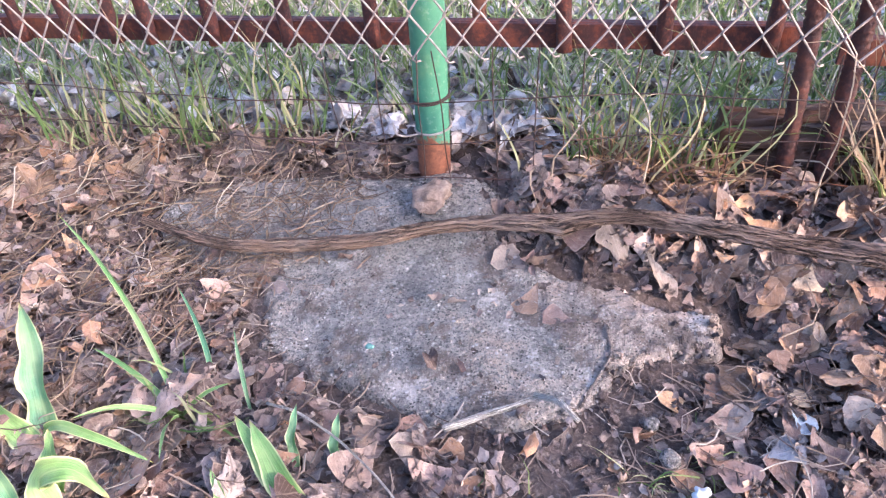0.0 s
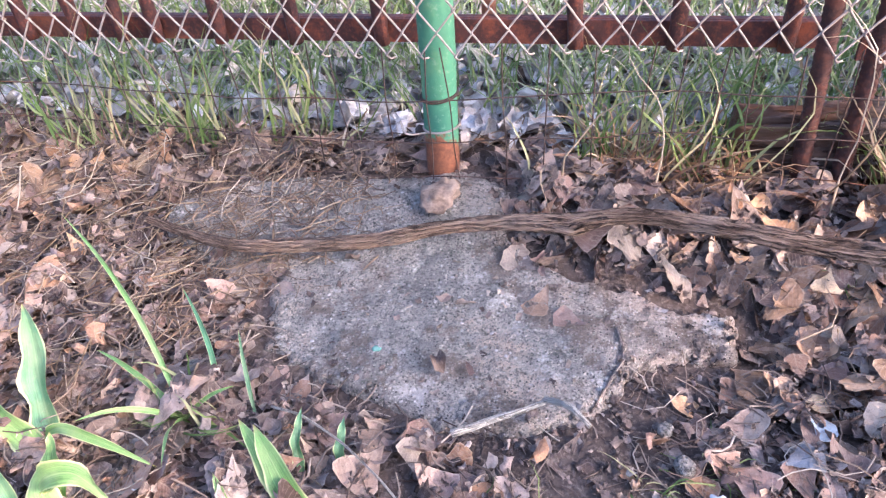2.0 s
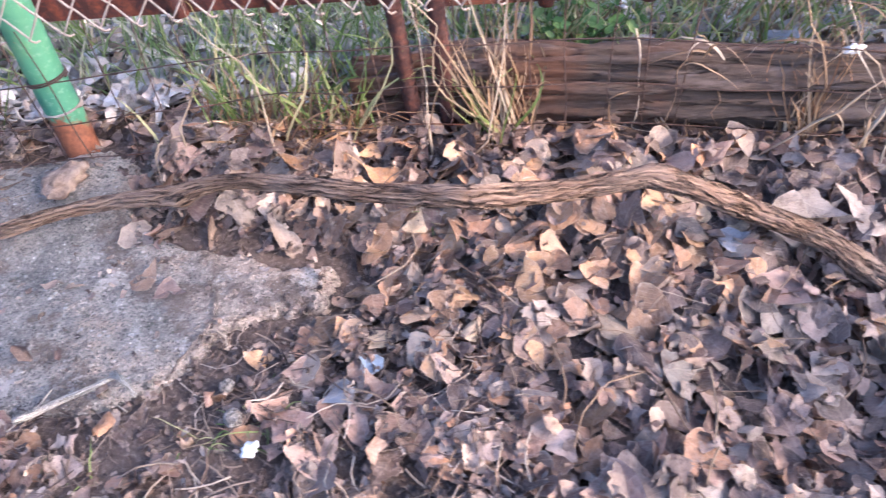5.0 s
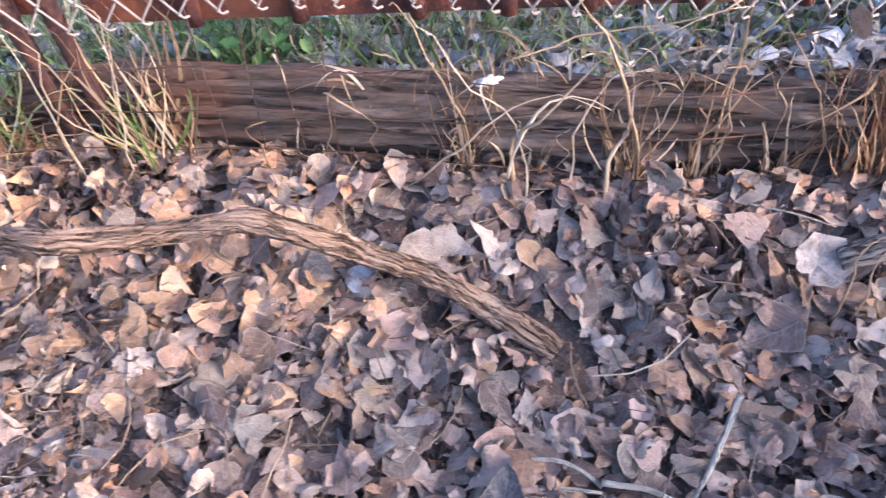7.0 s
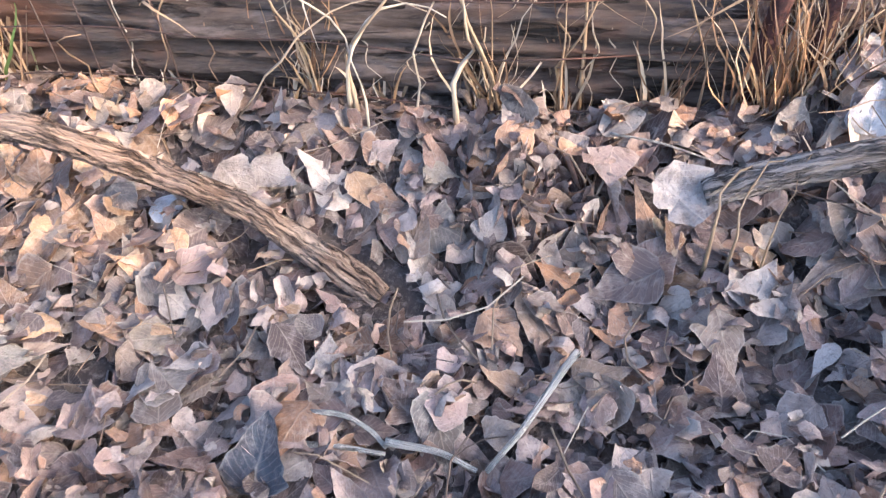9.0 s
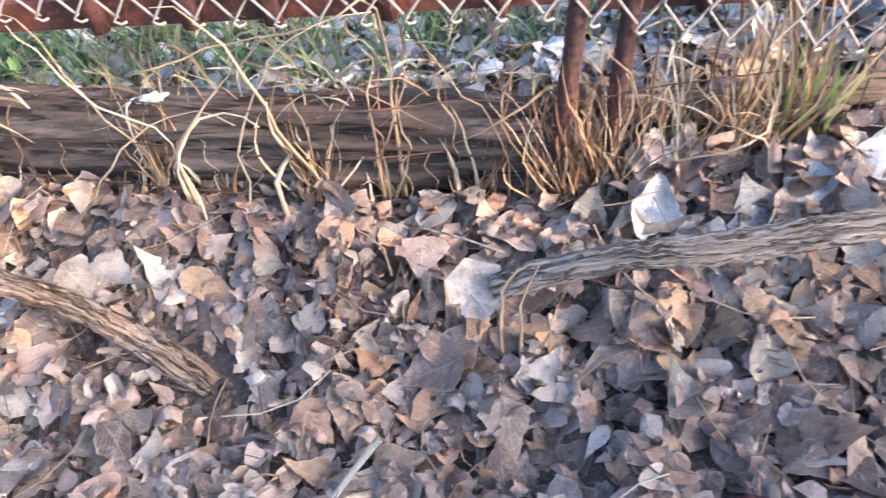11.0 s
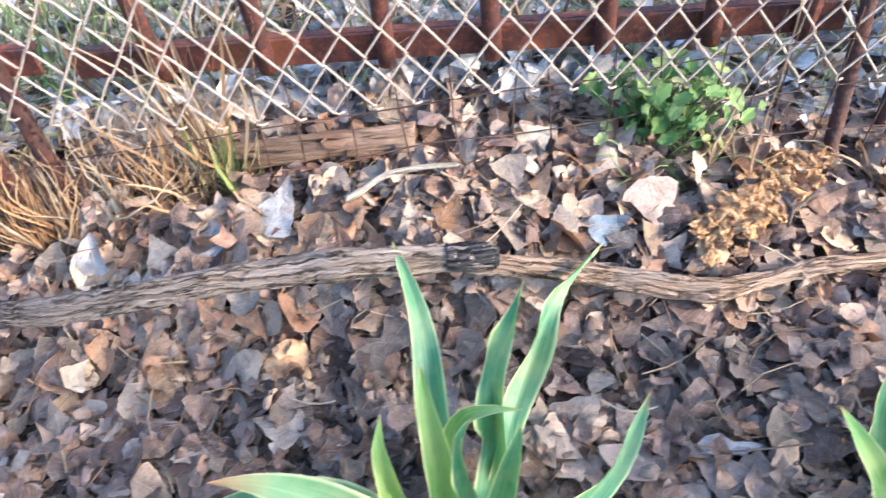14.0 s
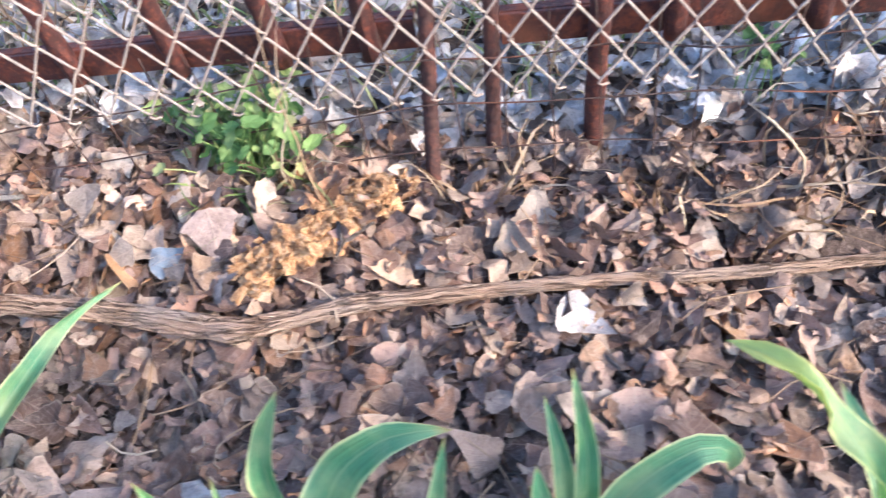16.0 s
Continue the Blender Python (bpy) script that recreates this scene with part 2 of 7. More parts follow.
def concrete_material():
    N = Nodes("old_concrete")
    big, mid, fine = N.noise(4.6, 6.0, 0.68), N.noise(38.0, 5.0, 0.7), N.noise(230.0, 4.0, 0.75)
    col = N.ramp(big, [(0.36, (0.225, 0.205, 0.185)), (0.47, (0.345, 0.31, 0.275)), (0.58, (0.50, 0.395, 0.31))])
    col = N.mix(N.ramp(mid, [(0.44, (0, 0, 0)), (0.58, (0.8, 0.8, 0.8))]), col, (0.44, 0.39, 0.34, 1))
    pit = N.noise(62.0, 5.0, 0.78)
    col = N.mix(N.ramp(pit, [(0.37, (0.85, 0.85, 0.85)), (0.45, (0, 0, 0))]), col, (0.13, 0.122, 0.10, 1))
    col = N.mix(N.ramp(fine, [(0.41, (0.75, 0.75, 0.75)), (0.49, (0, 0, 0))]), col, (0.12, 0.12, 0.105, 1))
    # stones of the mix that show at the worn face
    vor = N.n("TexVoronoi", Scale=105.0, Vector=N.n("TexCoord").outputs["Object"])
    grit = N.ramp(vor.outputs["Distance"], [(0.18, (1, 1, 1)), (0.34, (0, 0, 0))])
    grit = N.math("MULTIPLY", grit, N.ramp(N.noise(30.0, 3.0, 0.6), [(0.40, (0, 0, 0)), (0.55, (1, 1, 1))]))
    tint = N.n("SeparateColor", Color=vor.outputs["Color"]).outputs[1]
    col = N.mix(N.math("MULTIPLY", grit, 0.8), col, N.ramp(tint, [(0.2, (0.36, 0.29, 0.24)), (0.5, (0.62, 0.56, 0.50)), (0.9, (0.74, 0.70, 0.66))]))
    # the thin end is tinted warm, low sunlight put into the colour
    at = N.n("SeparateXYZ")
    N.to(N.n("TexCoord").outputs["Object"], at.inputs[0])
    sun_tint = N.math("ADD", at.outputs[0], N.math("MULTIPLY", N.math("SUBTRACT", N.noise(9.0, 5.0, 0.7), 0.5), 0.5))
    col = N.mix(N.ramp(sun_tint, [(0.10, (0, 0, 0)), (0.24, (0.7, 0.7, 0.7))]), col, N.mix(0.5, col, (0.60, 0.45, 0.36, 1)))
    # ground-in soil in patches, and damp stains
    dirt = N.noise(7.5, 9.0, 0.72)
    col = N.mix(N.ramp(dirt, [(0.51, (0, 0, 0)), (0.58, (0.85, 0.85, 0.85))]), col, (0.20, 0.155, 0.125, 1))
    pale = N.noise(12.0, 8.0, 0.78)
    col = N.mix(N.ramp(pale, [(0.56, (0, 0, 0)), (0.62, (0.85, 0.85, 0.85))]), col, (0.58, 0.53, 0.48, 1))
    dots = N.n("TexVoronoi", Scale=240.0, Vector=N.n("TexCoord").outputs["Object"])
    tone = N.n("SeparateColor", Color=dots.outputs["Color"]).outputs[0]
    dot = N.math("MULTIPLY", N.ramp(dots.outputs["Distance"], [(0.26, (1, 1, 1)), (0.40, (0, 0, 0))]), N.ramp(N.noise(20.0, 4.0, 0.7), [(0.36, (0.25, 0.25, 0.25)), (0.54, (1, 1, 1))]))
    col = N.mix(N.math("MULTIPLY", dot, N.ramp(tone, [(0.72, (0, 0, 0)), (0.80, (0.7, 0.7, 0.7))])), col, (0.60, 0.54, 0.47, 1))
    col = N.mix(N.math("MULTIPLY", dot, N.ramp(tone, [(0.24, (0.9, 0.9, 0.9)), (0.30, (0, 0, 0))])), col, (0.065, 0.063, 0.056, 1))
    nrm = N.bump(fine, 1.0, 0.006, N.bump(pit, 1.0, 0.014, N.bump(mid, 0.9, 0.012)))
    nrm = N.bump(dot, 0.9, 0.005, N.bump(grit, 0.8, 0.005, nrm))
    return N.done(col, 0.9, nrm, spec=0.25)


def bark_material(name, dark, mid, light, grey=0.5):
    """Stringy bark; uv: u round the branch, v in metres along it."""
    N = Nodes(name)
    uv = N.n("TexCoord").outputs["UV"]
    wob = N.n("Mapping")
    N.to(uv, wob.inputs[0])
    N.to(N.n("CombineXYZ", X=N.math("MULTIPLY", N.noise(30.0, 3.0, 0.6), 0.16), Y=0.0, Z=0.0).outputs[0], wob.inputs["Location"])
    uv = wob.outputs[0]
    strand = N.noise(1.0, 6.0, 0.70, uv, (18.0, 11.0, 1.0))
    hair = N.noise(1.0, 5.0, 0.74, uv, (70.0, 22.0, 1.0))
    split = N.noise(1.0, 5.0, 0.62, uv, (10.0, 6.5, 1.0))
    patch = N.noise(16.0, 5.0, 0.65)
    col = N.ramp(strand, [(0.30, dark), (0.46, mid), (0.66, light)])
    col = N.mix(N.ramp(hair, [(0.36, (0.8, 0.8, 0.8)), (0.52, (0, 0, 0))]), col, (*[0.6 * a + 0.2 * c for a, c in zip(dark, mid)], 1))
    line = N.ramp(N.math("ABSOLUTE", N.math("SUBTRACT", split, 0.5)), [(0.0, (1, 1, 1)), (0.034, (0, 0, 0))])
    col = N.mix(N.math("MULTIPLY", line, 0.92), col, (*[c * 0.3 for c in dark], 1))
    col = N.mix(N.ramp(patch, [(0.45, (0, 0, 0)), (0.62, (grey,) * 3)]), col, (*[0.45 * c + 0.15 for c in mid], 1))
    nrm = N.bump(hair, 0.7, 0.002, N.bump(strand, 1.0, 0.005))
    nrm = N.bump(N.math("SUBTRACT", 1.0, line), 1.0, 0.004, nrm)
    return N.done(col, 0.85, nrm, spec=0.2)


def weathered_wood(name, tint):
    N = Nodes(name)
    grain = N.noise(11.0, 8.0, 0.74, None, (1.1, 9.0, 9.0))
    cracks = N.noise(16.0, 5.0, 0.62, None, (0.28, 3.6, 3.6))
    stain = N.noise(5.0, 4.0, 0.6)
    r, g, b = tint
    col = N.ramp(grain, [(0.28, (0.25 * r, 0.25 * g, 0.25 * b)), (0.5, (0.75 * r, 0.75 * g, 0.75 * b)), (0.72, (1.25 * r, 1.25 * g, 1.25 * b))])
    crack = N.ramp(cracks, [(0.38, (1, 1, 1)), (0.425, (0, 0, 0))])
    col = N.mix(N.math("MULTIPLY", crack, 0.85), col, (0.02, 0.016, 0.013, 1))
    col = N.mix(N.ramp(stain, [(0.48, (0, 0, 0)), (0.66, (0.6, 0.6, 0.6))]), col, (0.17, 0.075, 0.04, 1))
    pale = N.noise(5.0, 7.0, 0.75, None, (0.8, 3.0, 3.0))
    col = N.mix(N.ramp(pale, [(0.50, (0, 0, 0)), (0.64, (0.7, 0.7, 0.7))]), col, (2.0 * r, 2.15 * g, 2.4 * b, 1))
    nrm = N.bump(grain, 0.8, 0.006)
    nrm = N.bump(N.math("SUBTRACT", 1.0, crack), 1.0, 0.01, nrm)
    return N.done(col, 0.85, nrm, spec=0.25)


def rust_material(name, base=(0.062, 0.020, 0.016), bright=(0.25, 0.068, 0.028)):
    N = Nodes(name)
    a, b, c = N.noise(22.0, 6.0, 0.65), N.noise(130.0, 5.0, 0.7), N.noise(6.0, 3.0, 0.5)
    col = N.ramp(a, [(0.3, tuple(k * 0.55 for k in base)), (0.52, base), (0.72, bright)])
    col = N.mix(N.ramp(b, [(0.5, (0, 0, 0)), (0.72, (0.65, 0.65, 0.65))]), col, (*bright, 1))
    col = N.mix(N.ramp(c, [(0.54, (0, 0, 0)), (0.68, (0.55, 0.55, 0.55))]), col, (0.27, 0.095, 0.036, 1))
    nrm = N.bump(b, 0.7, 0.003, N.bump(a, 0.5, 0.006))
    return N.done(col, N.ramp(a, [(0.3, (0.6,) * 3), (0.7, (0.92,) * 3)]), nrm, 0.15)


def zinc_material():
    N = Nodes("galvanised_wire")
    a, b = N.noise(60.0, 4.0, 0.6), N.noise(9.0, 3.0, 0.6)
    col = N.ramp(a, [(0.3, (0.19, 0.162, 0.145)), (0.6, (0.29, 0.257, 0.235)), (0.8, (0.37, 0.335, 0.305))])
    col = N.mix(N.ramp(b, [(0.45, (0, 0, 0)), (0.7, (0.7, 0.7, 0.7))]), col, (0.36, 0.23, 0.15, 1))
    return N.done(col, 0.75, N.bump(a, 0.6, 0.001), 0.10, 0.25)


def green_paint():
    """Green paint that has flaked to rust near the ground."""
    N = Nodes("green_paint_over_rust")
    geo = N.n("SeparateXYZ")
    N.to(N.n("TexCoord").outputs["Object"], geo.inputs[0])
    flake = N.noise(26.0, 6.0, 0.7)
    fine = N.noise(120.0, 4.0, 0.7)
    edge = N.math("ADD", geo.outputs[2], N.math("MULTIPLY", N.math("SUBTRACT", flake, 0.5), 0.16))
    bare = N.ramp(edge, [(0.100, (1, 1, 1)), (0.112, (0, 0, 0))])
    chips = N.ramp(flake, [(0.66, (0, 0, 0)), (0.69, (0.9, 0.9, 0.9))])
    paint = N.ramp(N.noise(10.0, 4.0, 0.6), [(0.3, (0.04, 0.155, 0.10)), (0.55, (0.075, 0.225, 0.12)), (0.75, (0.19, 0.32, 0.13))])
    paint = N.mix(N.ramp(fine, [(0.55, (0, 0, 0)), (0.75, (0.35, 0.35, 0.35))]), paint, (0.42, 0.50, 0.38, 1))
    rust = N.ramp(fine, [(0.3, (0.10, 0.035, 0.02)), (0.7, (0.27, 0.10, 0.045))])
    col = N.mix(N.math("MAXIMUM", bare, chips), paint, rust)
    nrm = N.bump(fine, 0.4, 0.002, N.bump(chips, 0.5, 0.002))
    return N.done(col, 0.6, nrm)


def blade_material(name, stops, share=0.3, per_object=False):
    """Grass and broad leaves: a random tone for each blade, fibres along it."""
    N = Nodes(name)
    rnd = N.n("ObjectInfo").outputs["Random"] if per_object else N.n("NewGeometry").outputs["Random Per Island"]
    uv = N.n("TexCoord").outputs["UV"]
    col = N.ramp(rnd, stops)
    fib = N.noise(3.0, 4.0, 0.6, uv, (6.0, 26.0, 1.0))
    col = N.mix(N.ramp(fib, [(0.35, (0.4, 0.4, 0.4)), (0.6, (0, 0, 0))]), col, N.mix(0.5, col, (0.02, 0.02, 0.01, 1)))
    N.glow_through(col, share)
    return N.done(col, 0.55, N.bump(fib, 0.3, 0.001), spec=0.35)


def tulip_material(name, body, edge, tip_from=0.93, tip_colour=(0.42, 0.30, 0.12)):
    """Waxy blue-green leaf; uv: u along, v across."""
    N = Nodes(name)
    uv = N.n("TexCoord").outputs["UV"]
    sep = N.n("SeparateXYZ")
    N.to(uv, sep.inputs[0])
    v = N.math("ABSOLUTE", N.math("SUBTRACT", sep.outputs[1], 0.5))
    veins = N.noise(5.0, 4.0, 0.65, uv, (0.5, 11.0, 1.0))
    blotch = N.noise(20.0, 4.0, 0.6)
    col = N.mix(N.ramp(veins, [(0.38, (0, 0, 0)), (0.62, (1, 1, 1))]), (*[c * 0.72 for c in body], 1), (*[min(1, c * 1.5 + 0.015) for c in body], 1))
    col = N.mix(N.ramp(blotch, [(0.42, (0, 0, 0)), (0.68, (0.75, 0.75, 0.75))]), col, (*[0.55 * a + 0.4 * c for a, c in zip(body, edge)], 1))
    col = N.mix(N.ramp(v, [(0.41, (0, 0, 0)), (0.475, (0.95, 0.95, 0.95))]), col, (*edge, 1))
    keel = N.ramp(v, [(0.0, (0.55, 0.55, 0.55)), (0.05, (0, 0, 0))])
    col = N.mix(keel, col, (*[0.55 * a + 0.45 * c for a, c in zip(body, edge)], 1))
    tip = N.ramp(sep.outputs[0], [(tip_from, (0, 0, 0)), (min(1.0, tip_from + 0.35), (0.85, 0.85, 0.85))])
    col = N.mix(tip, col, (*tip_colour, 1))
    nrm = N.bump(veins, 0.35, 0.0015, N.bump(blotch, 0.25, 0.006))
    N.glow_through(N.mix(1.0, col, (0.9, 1.0, 0.35, 1), "MULTIPLY"), 0.30, nrm)
    return N.done(col, 0.42, nrm, spec=0.45)


m_soil, m_concrete = soil_material(), concrete_material()
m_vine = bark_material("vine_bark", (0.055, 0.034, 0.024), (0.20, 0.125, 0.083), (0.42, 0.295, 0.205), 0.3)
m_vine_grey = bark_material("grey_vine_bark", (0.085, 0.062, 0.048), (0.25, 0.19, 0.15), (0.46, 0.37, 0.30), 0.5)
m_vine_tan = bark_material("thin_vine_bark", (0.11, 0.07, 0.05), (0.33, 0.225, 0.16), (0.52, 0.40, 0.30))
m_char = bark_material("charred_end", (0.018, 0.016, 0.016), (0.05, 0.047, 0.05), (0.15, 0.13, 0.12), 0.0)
m_log, m_plank, m_grey_board = weathered_wood("dark_timber", (0.102, 0.076, 0.061)), weathered_wood("brown_plank", (0.20, 0.135, 0.092)), weathered_wood("grey_board", (0.30, 0.30, 0.30))
m_rust, m_rebar, m_rust_wire = rust_material("rusty_iron"), rust_material("rusty_rebar", (0.05, 0.021, 0.018), (0.15, 0.05, 0.028)), rust_material("rusty_wire", (0.055, 0.032, 0.025), (0.12, 0.06, 0.036))
m_zinc, m_green = zinc_material(), green_paint()
m_straw = blade_material("straw", [(0.0, (0.17, 0.10, 0.055)), (0.4, (0.30, 0.20, 0.11)), (0.8, (0.43, 0.32, 0.20)), (1.0, (0.55, 0.47, 0.36))], 0.2)
m_rusty_straw = blade_material("rusty_straw", [(0.0, (0.13, 0.065, 0.035)), (0.4, (0.27, 0.15, 0.075)), (0.8, (0.42, 0.27, 0.14)), (1.0, (0.56, 0.46, 0.33))], 0.2)
m_needle = blade_material("dead_stems", [(0.0, (0.09, 0.06, 0.045)), (0.45, (0.22, 0.145, 0.09)), (0.8, (0.33, 0.22, 0.13)), (1.0, (0.45, 0.36, 0.26))], 0.1)
m_dark_stem = blade_material("dark_stems", [(0.0, (0.07, 0.045, 0.036)), (0.45, (0.18, 0.125, 0.09)), (0.8, (0.32, 0.24, 0.175)), (1.0, (0.48, 0.40, 0.31))], 0.1)
m_grass = blade_material("green_grass", [(0.0, (0.085, 0.14, 0.035)), (0.35, (0.18, 0.24, 0.06)), (0.65, (0.30, 0.34, 0.13)), (1.0, (0.50, 0.43, 0.25))], 0.35)
m_grass_dull = blade_material("far_grass", [(0.0, (0.095, 0.15, 0.045)), (0.5, (0.205, 0.275, 0.09)), (0.8, (0.31, 0.36, 0.20)), (1.0, (0.50, 0.47, 0.36))], 0.35)
m_tulip = tulip_material("tulip_leaf", (0.09, 0.225, 0.108), (0.55, 0.58, 0.30))
m_tulip_light = tulip_material("young_tulip_leaf", (0.165, 0.30, 0.085), (0.58, 0.58, 0.30))
m_weed = blade_material("weed_leaf", [(0.0, (0.08, 0.17, 0.045)), (0.5, (0.17, 0.28, 0.085)), (0.85, (0.30, 0.38, 0.14)), (1.0, (0.46, 0.46, 0.22))], 0.30, True)


# ---- ground ----
def ground_z(x, y):
    x, y = np.asarray(x, float), np.asarray(y, float)
    rise = 0.045 + 0.055 * smooth01(1.4, 1.75, x) - 0.070 * smooth01(2.3, 2.75, x)
    z = rise * smooth01(-0.32, -0.10, y)
    z = z - 0.066 * np.exp(-((x - 1.22) / 0.44) ** 4 - ((y + 0.47) / 0.23) ** 2)
    z = z - 0.010 * np.exp(-((x - 1.9) / 0.5) ** 2 - ((y + 0.5) / 0.2) ** 2)
    z = z - 0.032 * np.exp(-((x - 0.45) / 0.16) ** 2 - ((y + 0.30) / 0.13) ** 2)
    z = z - 0.030 * np.exp(-((x - 2.34) / 0.12) ** 2 - ((y + 0.13) / 0.06) ** 2)
    z = z - 0.062 * smooth01(2.82, 3.12, x) * smooth01(0.0, -0.14, y)
    z = z + 0.035 * smooth01(-0.03, 0.10, y) * smooth01(0.4, 0.8, x)
    z = z - 0.022 * np.exp(-((x - 2.95) / 0.36) ** 2 - ((y + 0.2) / 0.13) ** 2)
    z = z + 0.006 * fbm(x, y, 9.0, 1.0) + 0.003 * fbm(x, y, 31.0, 2.0)
    fade = smooth01(12.0, 4.0, np.abs(x)) * smooth01(9.0, 2.5, np.abs(y))
    return z * fade - 0.012


def make_ground():
    xs = np.concatenate([[-300, -80, -25, -9, -4, -2.6], np.linspace(-1.8, 4.2, 170), [5, 7, 12, 30, 90, 300]])
    ys = np.concatenate([[-300, -80, -25, -8, -3, -1.9], np.linspace(-1.35, 1.6, 90), [2.2, 3.5, 6, 14, 40, 100, 300]])
    X, Y = np.meshgrid(xs, ys)
    v = np.stack([X, Y, ground_z(X, Y)], -1).reshape(-1, 3)
    i, j = np.meshgrid(np.arange(len(ys) - 1), np.arange(len(xs) - 1), indexing="ij")
    q = (i * len(xs) + j).ravel()
    f = np.stack([q, q + 1, q + len(xs) + 1, q + len(xs)], 1)
    put("ground", fast_mesh("ground", v, f, v[:, :2]), m_soil, None, "dark bare garden soil under leaf litter and grass", "ground", kind="structure")


make_ground()


# ---- broken concrete slab ----
SLAB_EDGE = ((0.343, -0.292), (0.338, -0.350), (0.282, -0.380), (0.225, -0.405), (0.190, -0.471), (0.150, -0.510), (0.089, -0.530), (0.010, -0.540), (-0.060, -0.530),
             (-0.131, -0.503), (-0.203, -0.476), (-0.268, -0.440), (-0.285, -0.380), (-0.300, -0.320), (-0.470, -0.290), (-0.560, -0.235), (-0.520, -0.165), (-0.358, -0.112),
             (-0.168, -0.078), (-0.046, -0.055), (0.012, -0.100), (0.030, -0.180), (0.050, -0.228), (0.116, -0.258), (0.204, -0.262), (0.260, -0.284))


def slab_field(x, y):
    """About the distance inside the slab's outline, in tenths of a metre, above 0 inside; the edge is ragged."""
    x, y = np.broadcast_arrays(np.asarray(x, float), np.asarray(y, float))
    near, inside = np.full(x.shape, 9.0), np.zeros(x.shape, bool)
    for (ax, ay), (bx, by) in zip(SLAB_EDGE, SLAB_EDGE[1:] + SLAB_EDGE[:1]):
        ex, ey = bx - ax, by - ay
        t = np.clip(((x - ax) * ex + (y - ay) * ey) / (ex * ex + ey * ey), 0, 1)
        near = np.minimum(near, np.hypot(x - ax - t * ex, y - ay - t * ey))
        inside ^= ((ay > y) != (by > y)) & (x < ax + ex * (y - ay) / (by - ay + 1e-12))
    f = np.where(inside, near, -near) * 10
    return f + 0.10 * fbm(x, y, 24.0, 4.0) + 0.10 * fbm(x, y, 70.0, 5.0) + 0.05 * fbm(x, y, 170.0, 7.0)


def slab_z(x, y):
    """Top of the slab; far below the ground outside it."""
    f = slab_field(x, y)
    top = 0.002 + 0.004 * fbm(x, y, 9.0, 8.0) + 0.0028 * fbm(x, y, 48.0, 9.0) + 0.0016 * fbm(x, y, 140.0, 3.0)
    top = top - 0.003 * smooth01(0.25, 0.6, fbm(x, y, 17.0, 11.0)) + 0.041 * smooth01(-0.32, -0.10, y) - 0.002 * smooth01(0.16, 0.36, x)
    flake = smooth01(-0.02, 0.05, fbm(x, y, 13.0, 21.0) + 0.25)
    top = top - 0.0045 * (1 - flake) * smooth01(0.9, 0.2, f)
    return np.where(f > -0.35, -0.06 + (top + 0.06) * smooth01(-0.25, 0.10, f), -9.0)


def make_slab():
    xs, ys = np.linspace(-0.62, 0.40, 300), np.linspace(-0.60, -0.02, 170)
    X, Y = np.meshgrid(xs, ys)
    Z = slab_z(X, Y)
    v = np.stack([X, Y, Z], -1).reshape(-1, 3)
    i, j = np.meshgrid(np.arange(len(ys) - 1), np.arange(len(xs) - 1), indexing="ij")
    q = (i * len(xs) + j).ravel()
    f = np.stack([q, q + 1, q + len(xs) + 1, q + len(xs)], 1)
    keep = (v[f, 2] > -8).all(1)
    put("concrete_slab", fast_mesh("concrete_slab", v, f[keep], v[:, :2]), m_concrete, None,
        "broken grey concrete slab sunk in the soil", "slab")


make_slab()


def surface_z(x, y):
    return np.maximum(ground_z(x, y), slab_z(np.asarray(x, float), np.asarray(y, float)))


# ---- fallen vine branches ----
VINES = []


